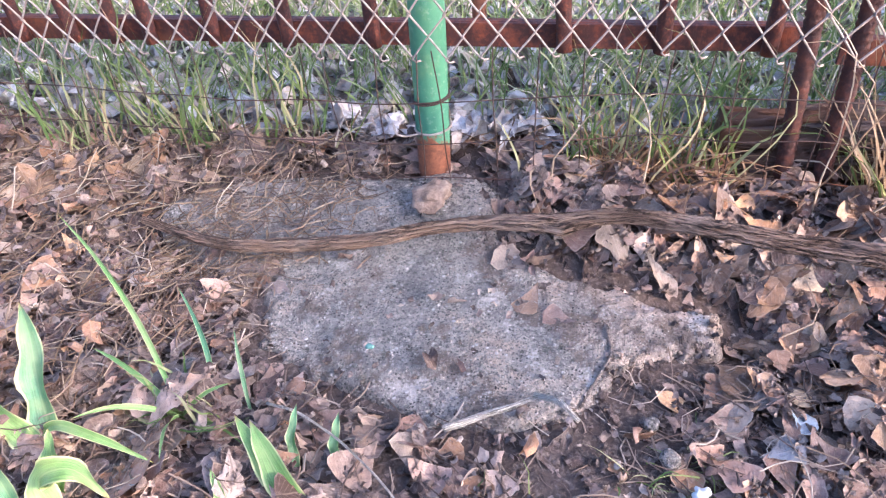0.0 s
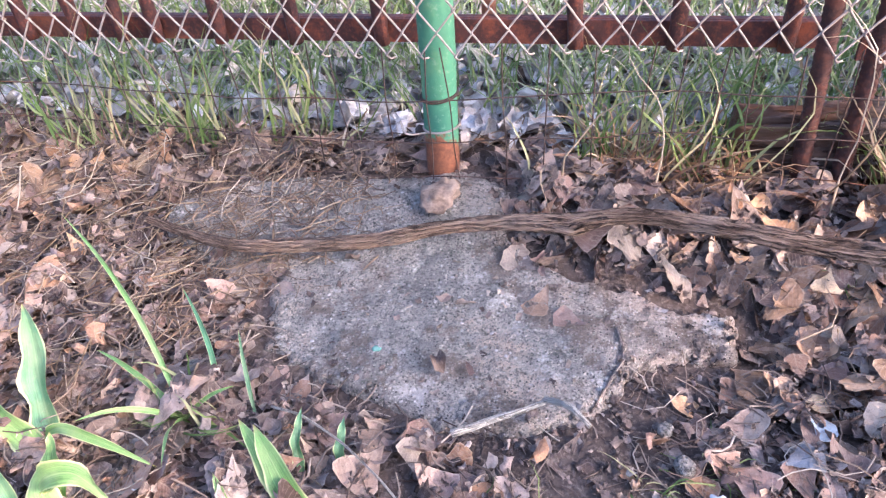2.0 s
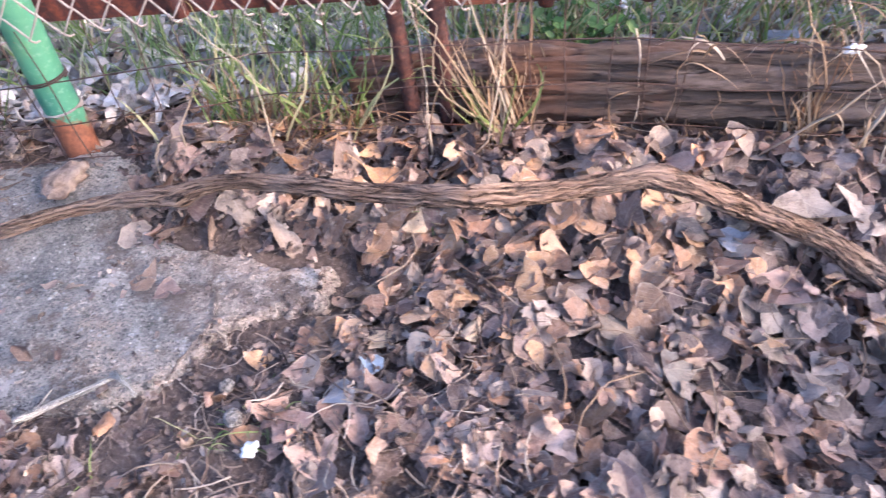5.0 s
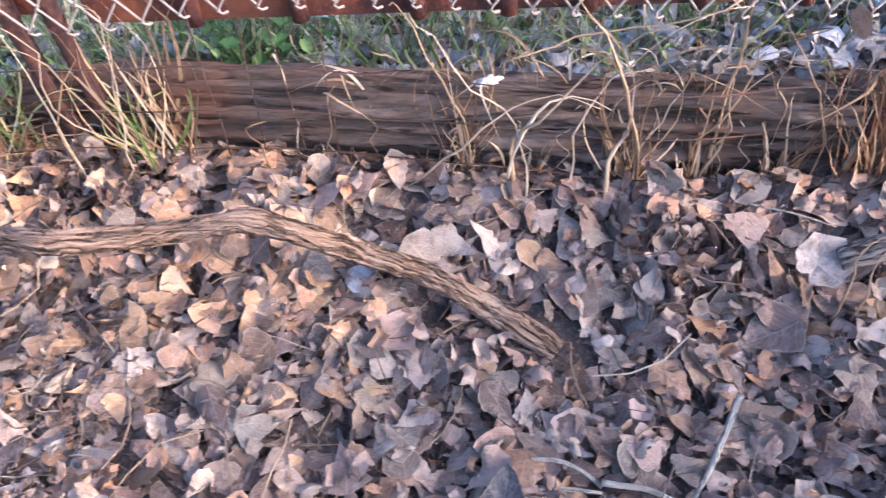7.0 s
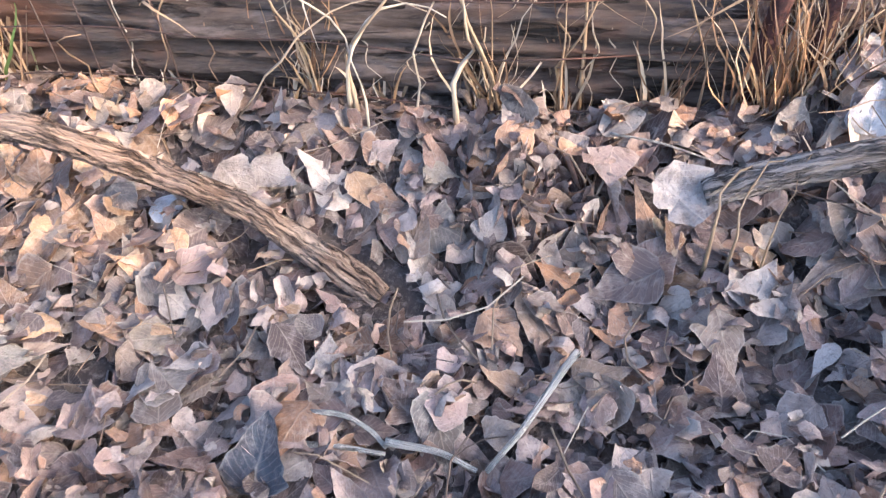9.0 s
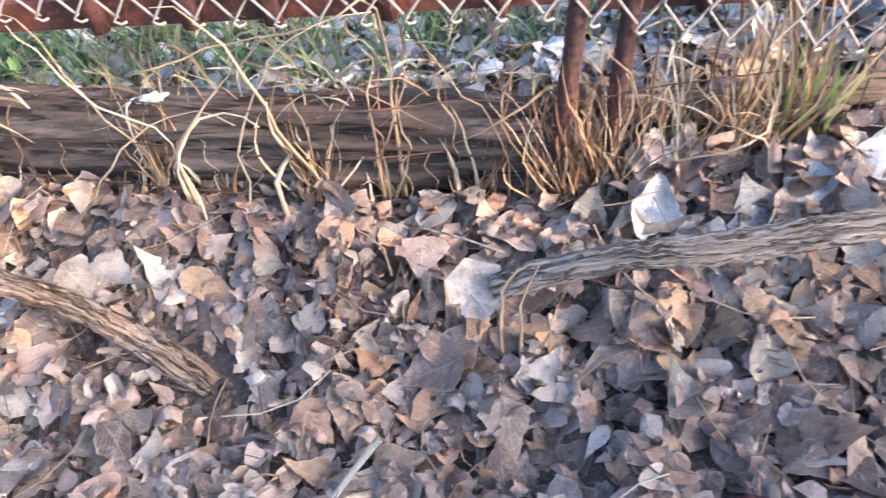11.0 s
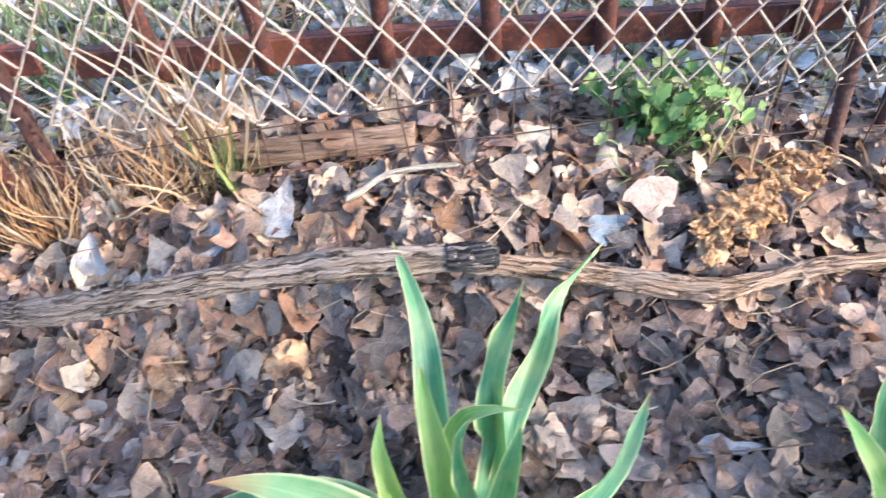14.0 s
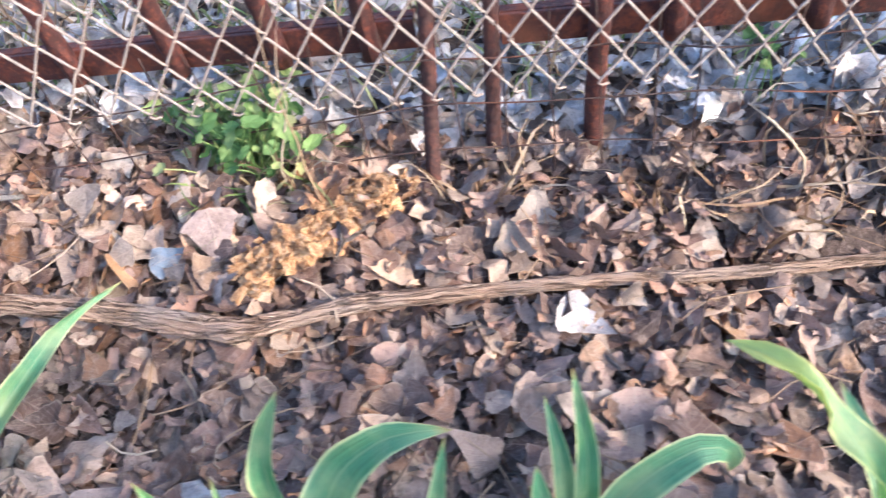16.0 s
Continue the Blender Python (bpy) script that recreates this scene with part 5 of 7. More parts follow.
# ---- dead stems, straw and sticks ----
def blades(bases, aims, lengths, widths, droop, segs=7, fold=0.25):
    """Curved ribbons: each starts at its base along its aim and bends down."""
    n = len(bases)
    t = np.linspace(0, 1, segs + 1)
    aims = aims / np.linalg.norm(aims, axis=1)[:, None]
    flat = np.cross(aims, (0, 0, 1.0)) + 1e-6
    flat /= np.linalg.norm(flat, axis=1)[:, None]
    roll = rng.uniform(-1.2, 1.2, n)
    nor = np.cross(flat, aims)
    side = flat * np.cos(roll)[:, None] + nor * np.sin(roll)[:, None]
    curve = rng.normal(0, 0.24, n)
    p = bases[:, None] + (lengths[:, None] * t)[..., None] * aims[:, None]
    level = aims * (1, 1, 0)
    level /= np.linalg.norm(level, axis=1)[:, None] + 1e-6
    p = p + ((droop * lengths)[:, None] * t ** 2.2)[..., None] * (level * 0.45 + np.array((0, 0, -1.0)))[:, None]
    p = p + ((curve * lengths)[:, None] * np.sin(t * 3.0 + 0.3))[..., None] * flat[:, None] * t[None, :, None]
    kink = rng.normal(0, 0.022, (n, segs + 1, 3)) * lengths[:, None, None] * 0.5
    kink[:, 0] = 0
    p = p + kink * t[None, :, None]
    w = widths[:, None] * np.clip(np.minimum(1.0, 0.55 + 2 * t) * (1 - t ** 2.5), 0.06, 1)
    left = p - w[..., None] * side[:, None]
    right = p + w[..., None] * side[:, None]
    mid = p - (fold * w)[..., None] * np.cross(side, aims)[:, None]
    v = np.stack([left, mid, right], 2).reshape(n, -1, 3)
    k = np.arange(segs)
    q = np.concatenate([np.stack([3 * k, 3 * k + 1, 3 * k + 4, 3 * k + 3], 1), np.stack([3 * k + 1, 3 * k + 2, 3 * k + 5, 3 * k + 4], 1)])
    f = (q[None] + (np.arange(n) * 3 * (segs + 1))[:, None, None]).reshape(-1, 4)
    uv = np.stack([np.repeat(t, 3), np.tile([0, 0.5, 1.0], segs + 1)], 1)
    return v.reshape(-1, 3), f, np.tile(uv, (n, 1))


def tuft(name, place, n, spread, length, lean, material, label, droop=(0.1, 0.6), width=(0.0012, 0.0028), aim=(0, 0), dry=0, category="grass"):
    x = place[0] + rng.normal(0, spread, n)
    y = place[1] + rng.normal(0, spread * 0.6, n)
    z = surface_z(x, y) if len(place) < 3 else np.full(n, place[2])
    aims = np.stack([aim[0] + rng.normal(0, lean, n), aim[1] + 0.06 + rng.normal(0, lean * 0.6, n), np.ones(n)], 1)
    v, f, u = blades(np.stack([x, y, z - 0.004], 1), aims, rng.uniform(*length, n), rng.uniform(*width, n), rng.uniform(*droop, n))
    return put(name, fast_mesh(name, v, f, u), material, None, label, category, kind="stuff")


def stems(name, n, area, length, material, label, lift=0.012, weight=None, thick=(0.0005, 0.0013)):
    """Thin dead stems lying about, in one mesh."""
    x, y = rng.uniform(area[0], area[1], n), rng.uniform(area[2], area[3], n)
    if weight is not None:
        keep = rng.random(n) < weight(x, y)
        x, y = x[keep], y[keep]
    chunks = []
    for a, b in zip(x, y):
        l, w = rng.uniform(*length), rng.uniform(0, 6.283)
        c, s, bend = math.cos(w), math.sin(w), rng.normal(0, 0.18) * l
        t = np.array([-0.5, -0.17, 0.17, 0.5])
        px, py = a + c * l * t - s * bend * (0.25 - t * t) * 4, b + s * l * t + c * bend * (0.25 - t * t) * 4
        pz = pile.top(px, py)
        pz = np.maximum(pz, pz.mean()) * 0.5 + pz.max() * 0.5 + lift * rng.uniform(-0.1, 0.35) + l * t * rng.normal(0, 0.10)
        chunks.append(tube(np.stack([px, py, pz], 1), rng.uniform(*thick), 4, caps=False))
    return put(name, fast_mesh(name, *join(chunks)), material, None, label, "debris", kind="stuff")


stems("dead_stems", 900, (-1.2, -0.16, -0.40, 0.0), (0.025, 0.075), m_needle, "thin brown dead stems and pine needles", 0.012,
      lambda x, y: 1 - 0.9 * smooth01(0.0, 0.3, slab_field(x, y)))
stems("dead_stems", 900, (-0.7, 0.62, -0.85, -0.38), (0.02, 0.075), m_dark_stem, "thin brown dead stems on bare soil", 0.010,
      lambda x, y: 1 - smooth01(-0.05, 0.1, slab_field(x, y)))
stems("pine_needles", 1000, (-0.50, -0.14, -0.48, -0.08), (0.025, 0.07), m_needle, "brown pine needles strewn over the slab's end", 0.010,
      lambda x, y: smooth01(-0.20, -0.34, x + 0.10 * fbm(x, y, 9.0, 4.0)))
stems("straw_litter", 340, (-1.3, -0.42, -0.55, -0.08), (0.05, 0.15), m_straw, "pale dry straw over fallen leaves", 0.028)
stems("dead_stems", 260, (0.4, 3.4, -0.70, -0.05), (0.04, 0.13), m_needle, "thin dry stems among the leaves", 0.028)
stems("dead_stems", 1100, (-1.4, 3.6, -0.02, 0.7), (0.05, 0.16), m_straw, "dry straw behind the fence", 0.02)


def stick(points, radius, material, label, name="stick", sides=8, taper=0.6, hug=False):
    line = spline(points, 0.006)
    if hug:
        line[:, 2] = pile.top(line[:, 0], line[:, 1]) + radius * 0.35
    r = radius * np.linspace(1, taper, len(line))
    return put(name, fast_mesh(name, *tube(line, r, sides, lambda u, v: 1 + 0.12 * np.sin(v * 95 + u * 7) + 0.06 * np.sin(u * 19))), material, None, label, "stick")


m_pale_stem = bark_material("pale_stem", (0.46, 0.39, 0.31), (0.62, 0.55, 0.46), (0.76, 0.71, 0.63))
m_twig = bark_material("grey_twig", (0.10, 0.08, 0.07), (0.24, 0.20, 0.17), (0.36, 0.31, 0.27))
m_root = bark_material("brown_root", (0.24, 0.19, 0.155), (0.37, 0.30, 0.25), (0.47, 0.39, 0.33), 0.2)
stick([(0.020, -0.558, 0.018), (0.05, -0.540, 0.018), (0.085, -0.518, 0.018), (0.120, -0.497, 0.020)], 0.0050, m_pale_stem, "bent pale hollow reed stem at the slab edge", "broken_reed")
stick([(0.120, -0.497, 0.024), (0.146, -0.519, 0.046), (0.172, -0.541, 0.044)], 0.0046, m_pale_stem, "bent pale hollow reed stem at the slab edge", "broken_reed")
stick([(0.197, -0.345, 0.013), (0.205, -0.40, 0.014), (0.190, -0.44, 0.013), (0.172, -0.485, 0.008)], 0.0032, m_root, "flat brown strip of bark on the slab", hug=True)
stick([(0.245, -0.385, 0.011), (0.215, -0.42, 0.013), (0.185, -0.455, 0.010)], 0.0022, m_root, "short brown twig on the slab edge", hug=True)
stick([(-0.20, -0.560, 0.02), (-0.15, -0.575, 0.03), (-0.08, -0.61, 0.032), (-0.005, -0.665, 0.03), (0.03, -0.71, 0.02)], 0.0018, m_pale_stem, "long thin pinkish dry stem over the leaves")
stick([(1.361, -0.420, -0.045), (1.340, -0.453, -0.042), (1.313, -0.498, -0.046), (1.276, -0.550, -0.048)], 0.0042, m_pale_stem, "pale dry stick lying on leaves")
stick([(1.074, -0.497, -0.050), (1.133, -0.500, -0.045), (1.164, -0.513, -0.046), (1.183, -0.529, -0.052)], 0.0034, m_pale_stem, "split pale reed stalk on the leaves")
stick([(1.094, -0.528, -0.052), (1.136, -0.532, -0.048), (1.183, -0.535, -0.052)], 0.0036, m_pale_stem, "split pale reed stalk on the leaves")
stick([(1.183, -0.526, -0.046), (1.230, -0.534, -0.046), (1.267, -0.547, -0.052)], 0.0040, m_pale_stem, "split pale reed stalk on the leaves")
stick([(0.800, -0.475, -0.022), (0.794, -0.520, -0.022), (0.786, -0.571, -0.026)], 0.0028, m_twig, "thin dark stick lying on leaves")
stick([(1.884, -0.326, 0.006), (1.875, -0.358, 0.008), (1.856, -0.429, 0.0), (1.839, -0.492, -0.008)], 0.0030, m_twig, "thin grey stick lying on leaves")
stick([(2.794, -0.189, 0.004), (2.841, -0.241, -0.004), (2.891, -0.297, -0.010), (2.936, -0.351, -0.012), (2.990, -0.415, -0.018)], 0.0030, m_twig, "straight grey stick leaning over the leaves")
stick([(2.555, -0.128, 0.085), (2.567, -0.153, 0.08), (2.60, -0.13, 0.085)], 0.003, m_twig, "small forked grey twig")
stick([(2.566, -0.152, 0.08), (2.555, -0.175, 0.07)], 0.003, m_twig, "small forked grey twig")
stick([(1.40, -0.20, 0.06), (1.45, -0.225, 0.065), (1.50, -0.24, 0.055)], 0.0016, m_pale_stem, "thin pale stem on the litter")
stick([(2.02, -0.155, 0.13), (2.08, -0.12, 0.14), (2.16, -0.11, 0.14)], 0.005, m_pale_stem, "curved pale strip of dry stem")


# ---- stones and small litter ----
def lump(name, place, size, material, label, category, seed, rough=0.22):
    bm = bmesh.new()
    bmesh.ops.create_icosphere(bm, subdivisions=3, radius=1)
    for v in bm.verts:
        d = 1 + rough * noise.noise(v.co * 1.6 + Vector((seed, 0, 0))) + rough * 0.5 * noise.noise(v.co * 4.5 + Vector((0, seed, 0)))
        v.co = Vector((v.co.x * size[0] * d, v.co.y * size[1] * d, v.co.z * size[2] * d))
    return put(name, bm_mesh(name, bm, True), material, None, label, category, m=pose(*place, 0, 0, seed * 40))


def mortar_material():
    N = Nodes("tan_mortar")
    a, c = N.noise(40.0, 6.0, 0.7), N.noise(190.0, 4.0, 0.7)
    col = N.ramp(a, [(0.32, (0.10, 0.07, 0.055)), (0.5, (0.27, 0.19, 0.14)), (0.68, (0.40, 0.31, 0.24))])
    return N.done(col, 0.95, N.bump(c, 0.8, 0.004, N.bump(a, 0.8, 0.01)), spec=0.15)


m_mortar = mortar_material()
lump("clod", (-0.085, -0.150, 0.052), (0.038, 0.028, 0.015), m_mortar, "brown clod of mortar at the foot of the green post", "stone", 2.0, 0.5)
lump("stone", (0.275, -0.545, 0.004), (0.014, 0.011, 0.009), m_concrete, "small pale pebble on the soil", "stone", 3.0)
lump("stone", (-0.335, -0.505, 0.006), (0.010, 0.008, 0.006), m_concrete, "small pale pebble on the soil", "stone", 4.0)
lump("stone", (0.255, -0.50, 0.004), (0.010, 0.009, 0.006), m_concrete, "small pale pebble on the soil", "stone", 6.0)
m_fluff = Nodes("white_foam").done((0.60, 0.60, 0.59, 1), 0.8)
m_teal = Nodes("teal_paint").done((0.13, 0.25, 0.20, 1), 0.85)
lump("foam_scrap", (1.070, -0.075, 0.172), (0.015, 0.009, 0.005), m_fluff, "scrap of white foam on the timber beam", "litter", 5.0, 0.9)
lump("white_scrap", (0.305, -0.585, 0.006), (0.008, 0.009, 0.005), m_fluff, "crumpled white scrap on the soil", "litter", 8.0, 0.9)
lump("paint_chip", (-0.105, -0.445, 0.014), (0.006, 0.0045, 0.002), m_teal, "flake of teal paint on the slab", "litter", 9.0, 0.5)


def rotten_wood():
    f = thing("rotten_wood", "crumbling orange-brown rotten wood among leaves", "wood", (2.502, -0.150, 0.055))
    for k, (x, y, z, r) in enumerate(((0.085, 0.075, 0.012, 0.018), (0.060, 0.050, 0.016, 0.022), (0.028, 0.030, 0.018, 0.024), (0.045, 0.005, 0.014, 0.016), (0.0, 0.0, 0.018, 0.026),
                                      (-0.026, -0.018, 0.014, 0.022), (-0.040, -0.042, 0.006, 0.020), (0.110, 0.060, 0.010, 0.014), (0.095, 0.095, 0.014, 0.016))):
        bm = bmesh.new()
        bmesh.ops.create_icosphere(bm, subdivisions=4, radius=1)
        for v in bm.verts:
            c = v.co * 2.2 + Vector((k * 7.0, 0, 0))
            d = 1 + 0.45 * noise.noise(c) + 0.30 * abs(noise.noise(c * 3.0)) - 0.25 * abs(noise.noise(c * 6.5))
            v.co = Vector((v.co.x * 1.25 * d, v.co.y * 0.9 * d, v.co.z * 0.75 * d)) * r
        put("crumbling_piece", bm_mesh("crumbling_piece", bm), m_rot, f, m=pose(x, y, z, 0, 0, 40 * k))
    for k in range(150):
        s = rng.uniform(0.003, 0.009)
        bm = box(-s, s, -s * 0.5, s * 0.5, -s * 0.16, s * 0.16, 0.0003)
        for v in bm.verts:
            v.co += Vector(rng.normal(0, 0.22 * s, 3))
        t = rng.random()
        put("chip", bm_mesh("chip", bm), m_rot, f, m=pose(0.11 - 0.16 * t + rng.normal(0, 0.020), 0.09 - 0.14 * t + rng.normal(0, 0.018), 0.030 + rng.uniform(-0.016, 0.010), rng.normal(0, 14), rng.normal(0, 14), rng.uniform(0, 360)))


def rotten_material():
    N = Nodes("rotten_wood")
    a, c = N.noise(70.0, 6.0, 0.7), N.noise(260.0, 4.0, 0.7)
    col = N.ramp(a, [(0.30, (0.13, 0.065, 0.03)), (0.46, (0.40, 0.23, 0.11)), (0.66, (0.60, 0.42, 0.24))])
    return N.done(col, 0.92, N.bump(c, 0.8, 0.003, N.bump(a, 0.9, 0.008)), spec=0.15)


m_rot = rotten_material()
rotten_wood()


def bottle_base():
    """A brown plastic bottle's five-lobed bottom, lying in the leaves."""
    N = Nodes("brown_plastic")
    N.done((0.05, 0.016, 0.018, 1), 0.06, N.bump(N.noise(30.0), 0.15, 0.004), spec=0.7)
    a, r = np.meshgrid(np.linspace(0, 2 * np.pi, 81), np.linspace(0, 1, 18))
    lobe = 0.5 + 0.5 * np.cos(5 * a)
    R = 0.043 * r
    Z = 0.016 * np.sqrt(np.clip(1 - r ** 3, 0, 1)) - 0.009 * (1 - lobe) ** 2 * np.sin(np.pi * np.clip(r * 0.95, 0, 1)) ** 0.7 - 0.03 * smooth01(0.86, 1.0, r)
    v = np.stack([R * np.cos(a), R * np.sin(a), Z], -1).reshape(-1, 3)
    i, j = np.meshgrid(np.arange(17), np.arange(80), indexing="ij")
    q = (i * 81 + j).ravel()
    f = np.stack([q, q + 81, q + 82, q + 1], 1)
    put("plastic_bottle", fast_mesh("plastic_bottle", v, f, v[:, :2]), N.m, None, "shiny brown plastic bottle bottom in the leaves", "bottle", m=pose(1.715, -0.555, 0.004, -18, 0, 20) @ Matrix.Diagonal((1.45, 1.45, 1.45, 1)))


bottle_base()


# ---- grass ----
def beam_front(x):
    return 0.005 - 0.1046 * (min(x, 1.55) - 0.35)


for gx, gy, n, s in ((-0.98, -0.10, 40, 0.05), (-0.78, -0.07, 45, 0.045), (-0.60, -0.05, 40, 0.035), (-0.50, -0.045, 34, 0.03), (-0.36, 0.0, 22, 0.04)):
    tuft("grass_tuft", (gx, gy), n, s, (0.10, 0.31), 0.22, m_grass, "green and yellowing grass tuft by the fence", (0.05, 0.5), (0.0014, 0.0032))
    tuft("dry_grass_tuft", (gx + 0.02, gy - 0.02), int(n * 0.7), s * 1.2, (0.08, 0.2), 0.45, m_straw, "dry straw-coloured grass tuft by the fence", (0.2, 1.0))
for gx, gy, n, s in ((0.16, -0.01, 28, 0.04), (0.25, -0.02, 36, 0.04), (0.33, -0.035, 24, 0.035)):
    tuft("grass_tuft", (gx, gy), n, s, (0.12, 0.31), 0.24, m_grass, "green and yellowing grass tuft by the fence", (0.05, 0.5), (0.0014, 0.003))
    tuft("dry_grass_tuft", (gx, gy - 0.02), int(n * 1.9), s * 1.3, (0.07, 0.24), 0.5, m_rusty_straw, "dry straw-coloured grass tuft by the fence", (0.2, 1.1))
tuft("dry_grass_tuft", (0.60, -0.055), 34, 0.022, (0.16, 0.34), 0.15, m_straw, "tall dry grass tuft beside the timber beam", (0.05, 0.5), (0.0014, 0.0030), (-0.16, 0.12))
tuft("grass_tuft", (0.59, -0.06), 18, 0.028, (0.14, 0.26), 0.25, m_grass, "green grass in a dry tuft beside the beam", (0.1, 0.5), aim=(-0.2, 0.05))
for gx, n, l in ((0.86, 8, 0.10), (1.03, 16, 0.18), (1.13, 10, 0.14), (1.26, 26, 0.22), (1.36, 14, 0.15), (1.47, 12, 0.16), (1.57, 10, 0.2), (1.63, 10, 0.2), (1.72, 12, 0.2)):
    tuft("dry_grass_tuft", (gx, beam_front(gx) - 0.012), n, 0.020, (l * 0.3, l * 0.85), 0.22, m_straw, "dry curled grass against the timber beam", (0.0, 0.5), (0.0010, 0.0030), (0.0, 0.14))
    tuft("dry_grass_tuft", (gx + 0.03, -0.06, 0.165), int(n * 0.7), 0.03, (0.05, 0.15), 0.6, m_straw, "dry grass hanging over the timber beam", (0.3, 1.2), (0.0012, 0.0026), (0.0, -0.1))
tuft("dry_grass_tuft", (1.85, -0.09), 26, 0.016, (0.18, 0.36), 0.16, m_straw, "tall dry straw tuft leaning on the chain-link", (0.0, 0.3), (0.0012, 0.0028), (-0.1, 0.05))
tuft("grass_tuft", (1.84, -0.10), 26, 0.022, (0.08, 0.19), 0.22, m_grass, "green and straw grass tuft near the plank", (0.05, 0.4), (0.0018, 0.0032))
tuft("dry_grass_tuft", (1.81, -0.10), 20, 0.03, (0.08, 0.2), 0.35, m_straw, "dry grass tuft near the plank", (0.1, 0.8))
tuft("grass_tuft", (0.507, -0.222), 14, 0.010, (0.05, 0.085), 0.6, m_grass, "small green grass sprout in the litter", (0.2, 0.8))
tuft("grass_tuft", (0.30, -0.56), 26, 0.05, (0.03, 0.09), 0.7, m_grass, "sparse young grass on bare soil", (0.3, 1.0), (0.0007, 0.0014))
tuft("grass_tuft", (0.10, -0.66), 18, 0.06, (0.03, 0.08), 0.7, m_grass, "sparse young grass on bare soil", (0.3, 1.0), (0.0007, 0.0014))
tuft("grass_tuft", (-0.31, -0.575), 22, 0.022, (0.04, 0.13), 0.5, m_grass, "green grass blades round the sword leaves", (0.1, 0.7), (0.0014, 0.0034))
tuft("dry_grass_tuft", (-0.47, -0.60), 16, 0.03, (0.05, 0.12), 0.6, m_straw, "pale dry grass beside the young tulip", (0.2, 1.0), (0.0008, 0.0018))
for gx, gy, n in ((1.585, -0.135, 12), (1.625, -0.13, 12), (1.66, -0.13, 9), (1.75, -0.125, 16), (1.80, -0.115, 14), (1.26, beam_front(1.26) - 0.010, 24), (1.04, beam_front(1.04) - 0.010, 16)):
    tuft("dry_grass_tuft", (gx, gy), n, 0.016, (0.06, 0.23), 0.22, m_straw, "dense dry grass tuft at the foot of the fence", (0.02, 0.6), (0.0010, 0.0024), (rng.uniform(-0.2, 0.2), 0.10))
for gx, gy, n in ((1.545, -0.140, 10), (1.575, -0.143, 26), (1.605, -0.135, 26), (1.635, -0.13, 18), (1.70, -0.128, 12), (1.765, -0.12, 22), (1.80, -0.11, 12), (1.265, beam_front(1.265) - 0.012, 14), (1.035, beam_front(1.035) - 0.012, 26), (1.36, beam_front(1.36) - 0.012, 16), (1.47, beam_front(1.47) - 0.012, 18)):
    tuft("dry_grass_tuft", (gx, gy), n, 0.010, (0.09, 0.25), 0.13, m_rusty_straw, "dense rusty-brown dry grass round the iron posts", (0.0, 0.35), (0.0009, 0.0022), (rng.uniform(-0.12, 0.12), 0.08))
for gx in (2.72, 2.95, 3.08, 3.2, 3.36):
    tuft("dry_grass_tuft", (gx, -0.06), 22, 0.035, (0.08, 0.24), 0.45, m_straw, "dry grass against the chain-link", (0.2, 1.0))


def stalk(points, radius=0.0013):
    """A long dry grass stalk; it starts in the ground below its first point."""
    p = [np.array(q) for q in points]
    foot = p[0].copy()
    foot[2] = float(surface_z(foot[0], foot[1])) - 0.005
    if p[0][2] - foot[2] > 0.03:
        p = [foot] + p
    fine = spline(p, 0.03)
    fine[1:-1] += rng.normal(0, 0.0022, fine[1:-1].shape)
    r = radius * np.linspace(1.2, 0.35, len(fine))
    put("dry_stalk", fast_mesh("dry_stalk", *tube(fine, r, 6, lambda u, v: 1 + 0.35 * np.cos(4 * np.pi * u + v * 20))), m_stalk, None, "long pale dry grass stalk leaning by the fence", "stalk", "dry stalks")


m_stalk = blade_material("dry_stalk", [(0.0, (0.20, 0.125, 0.07)), (0.5, (0.34, 0.24, 0.145)), (1.0, (0.52, 0.44, 0.33))], 0.12, True)
stalk([(1.274, -0.123, 0.054), (1.253, -0.147, 0.135), (1.224, -0.135, 0.229), (1.183, -0.123, 0.298), (1.150, -0.147, 0.322)], 0.0022)
stalk([(1.372, -0.108, 0.290), (1.334, -0.132, 0.292), (1.270, -0.120, 0.276), (1.177, -0.108, 0.254), (1.086, -0.132, 0.237)], 0.0022)
stalk([(1.103, -0.128, 0.120), (1.129, -0.152, 0.165), (1.173, -0.140, 0.206), (1.226, -0.128, 0.253), (1.259, -0.152, 0.287)], 0.0022)
stalk([(1.226, -0.150, 0.096), (1.247, -0.138, 0.126), (1.244, -0.162, 0.171), (1.242, -0.150, 0.209)], 0.0028)
stalk([(0.957, -0.138, 0.045), (1.032, -0.162, 0.131), (1.094, -0.150, 0.182), (1.152, -0.138, 0.192), (1.203, -0.162, 0.187)])
stalk([(1.349, -0.120, 0.195), (1.361, -0.108, 0.234), (1.345, -0.132, 0.269), (1.339, -0.120, 0.288)])
stalk([(1.346, -0.108, 0.085), (1.360, -0.132, 0.136), (1.395, -0.120, 0.204), (1.388, -0.108, 0.253), (1.384, -0.132, 0.267)])
stalk([(1.121, -0.152, 0.069), (1.110, -0.140, 0.119), (1.090, -0.128, 0.163), (1.049, -0.152, 0.212), (1.003, -0.140, 0.278), (0.978, -0.128, 0.302)])
stalk([(1.507, -0.130, 0.095), (1.488, -0.118, 0.153), (1.458, -0.142, 0.200), (1.414, -0.130, 0.264)])
stalk([(1.666, -0.130, 0.105), (1.653, -0.118, 0.161), (1.634, -0.142, 0.220), (1.601, -0.130, 0.261)])
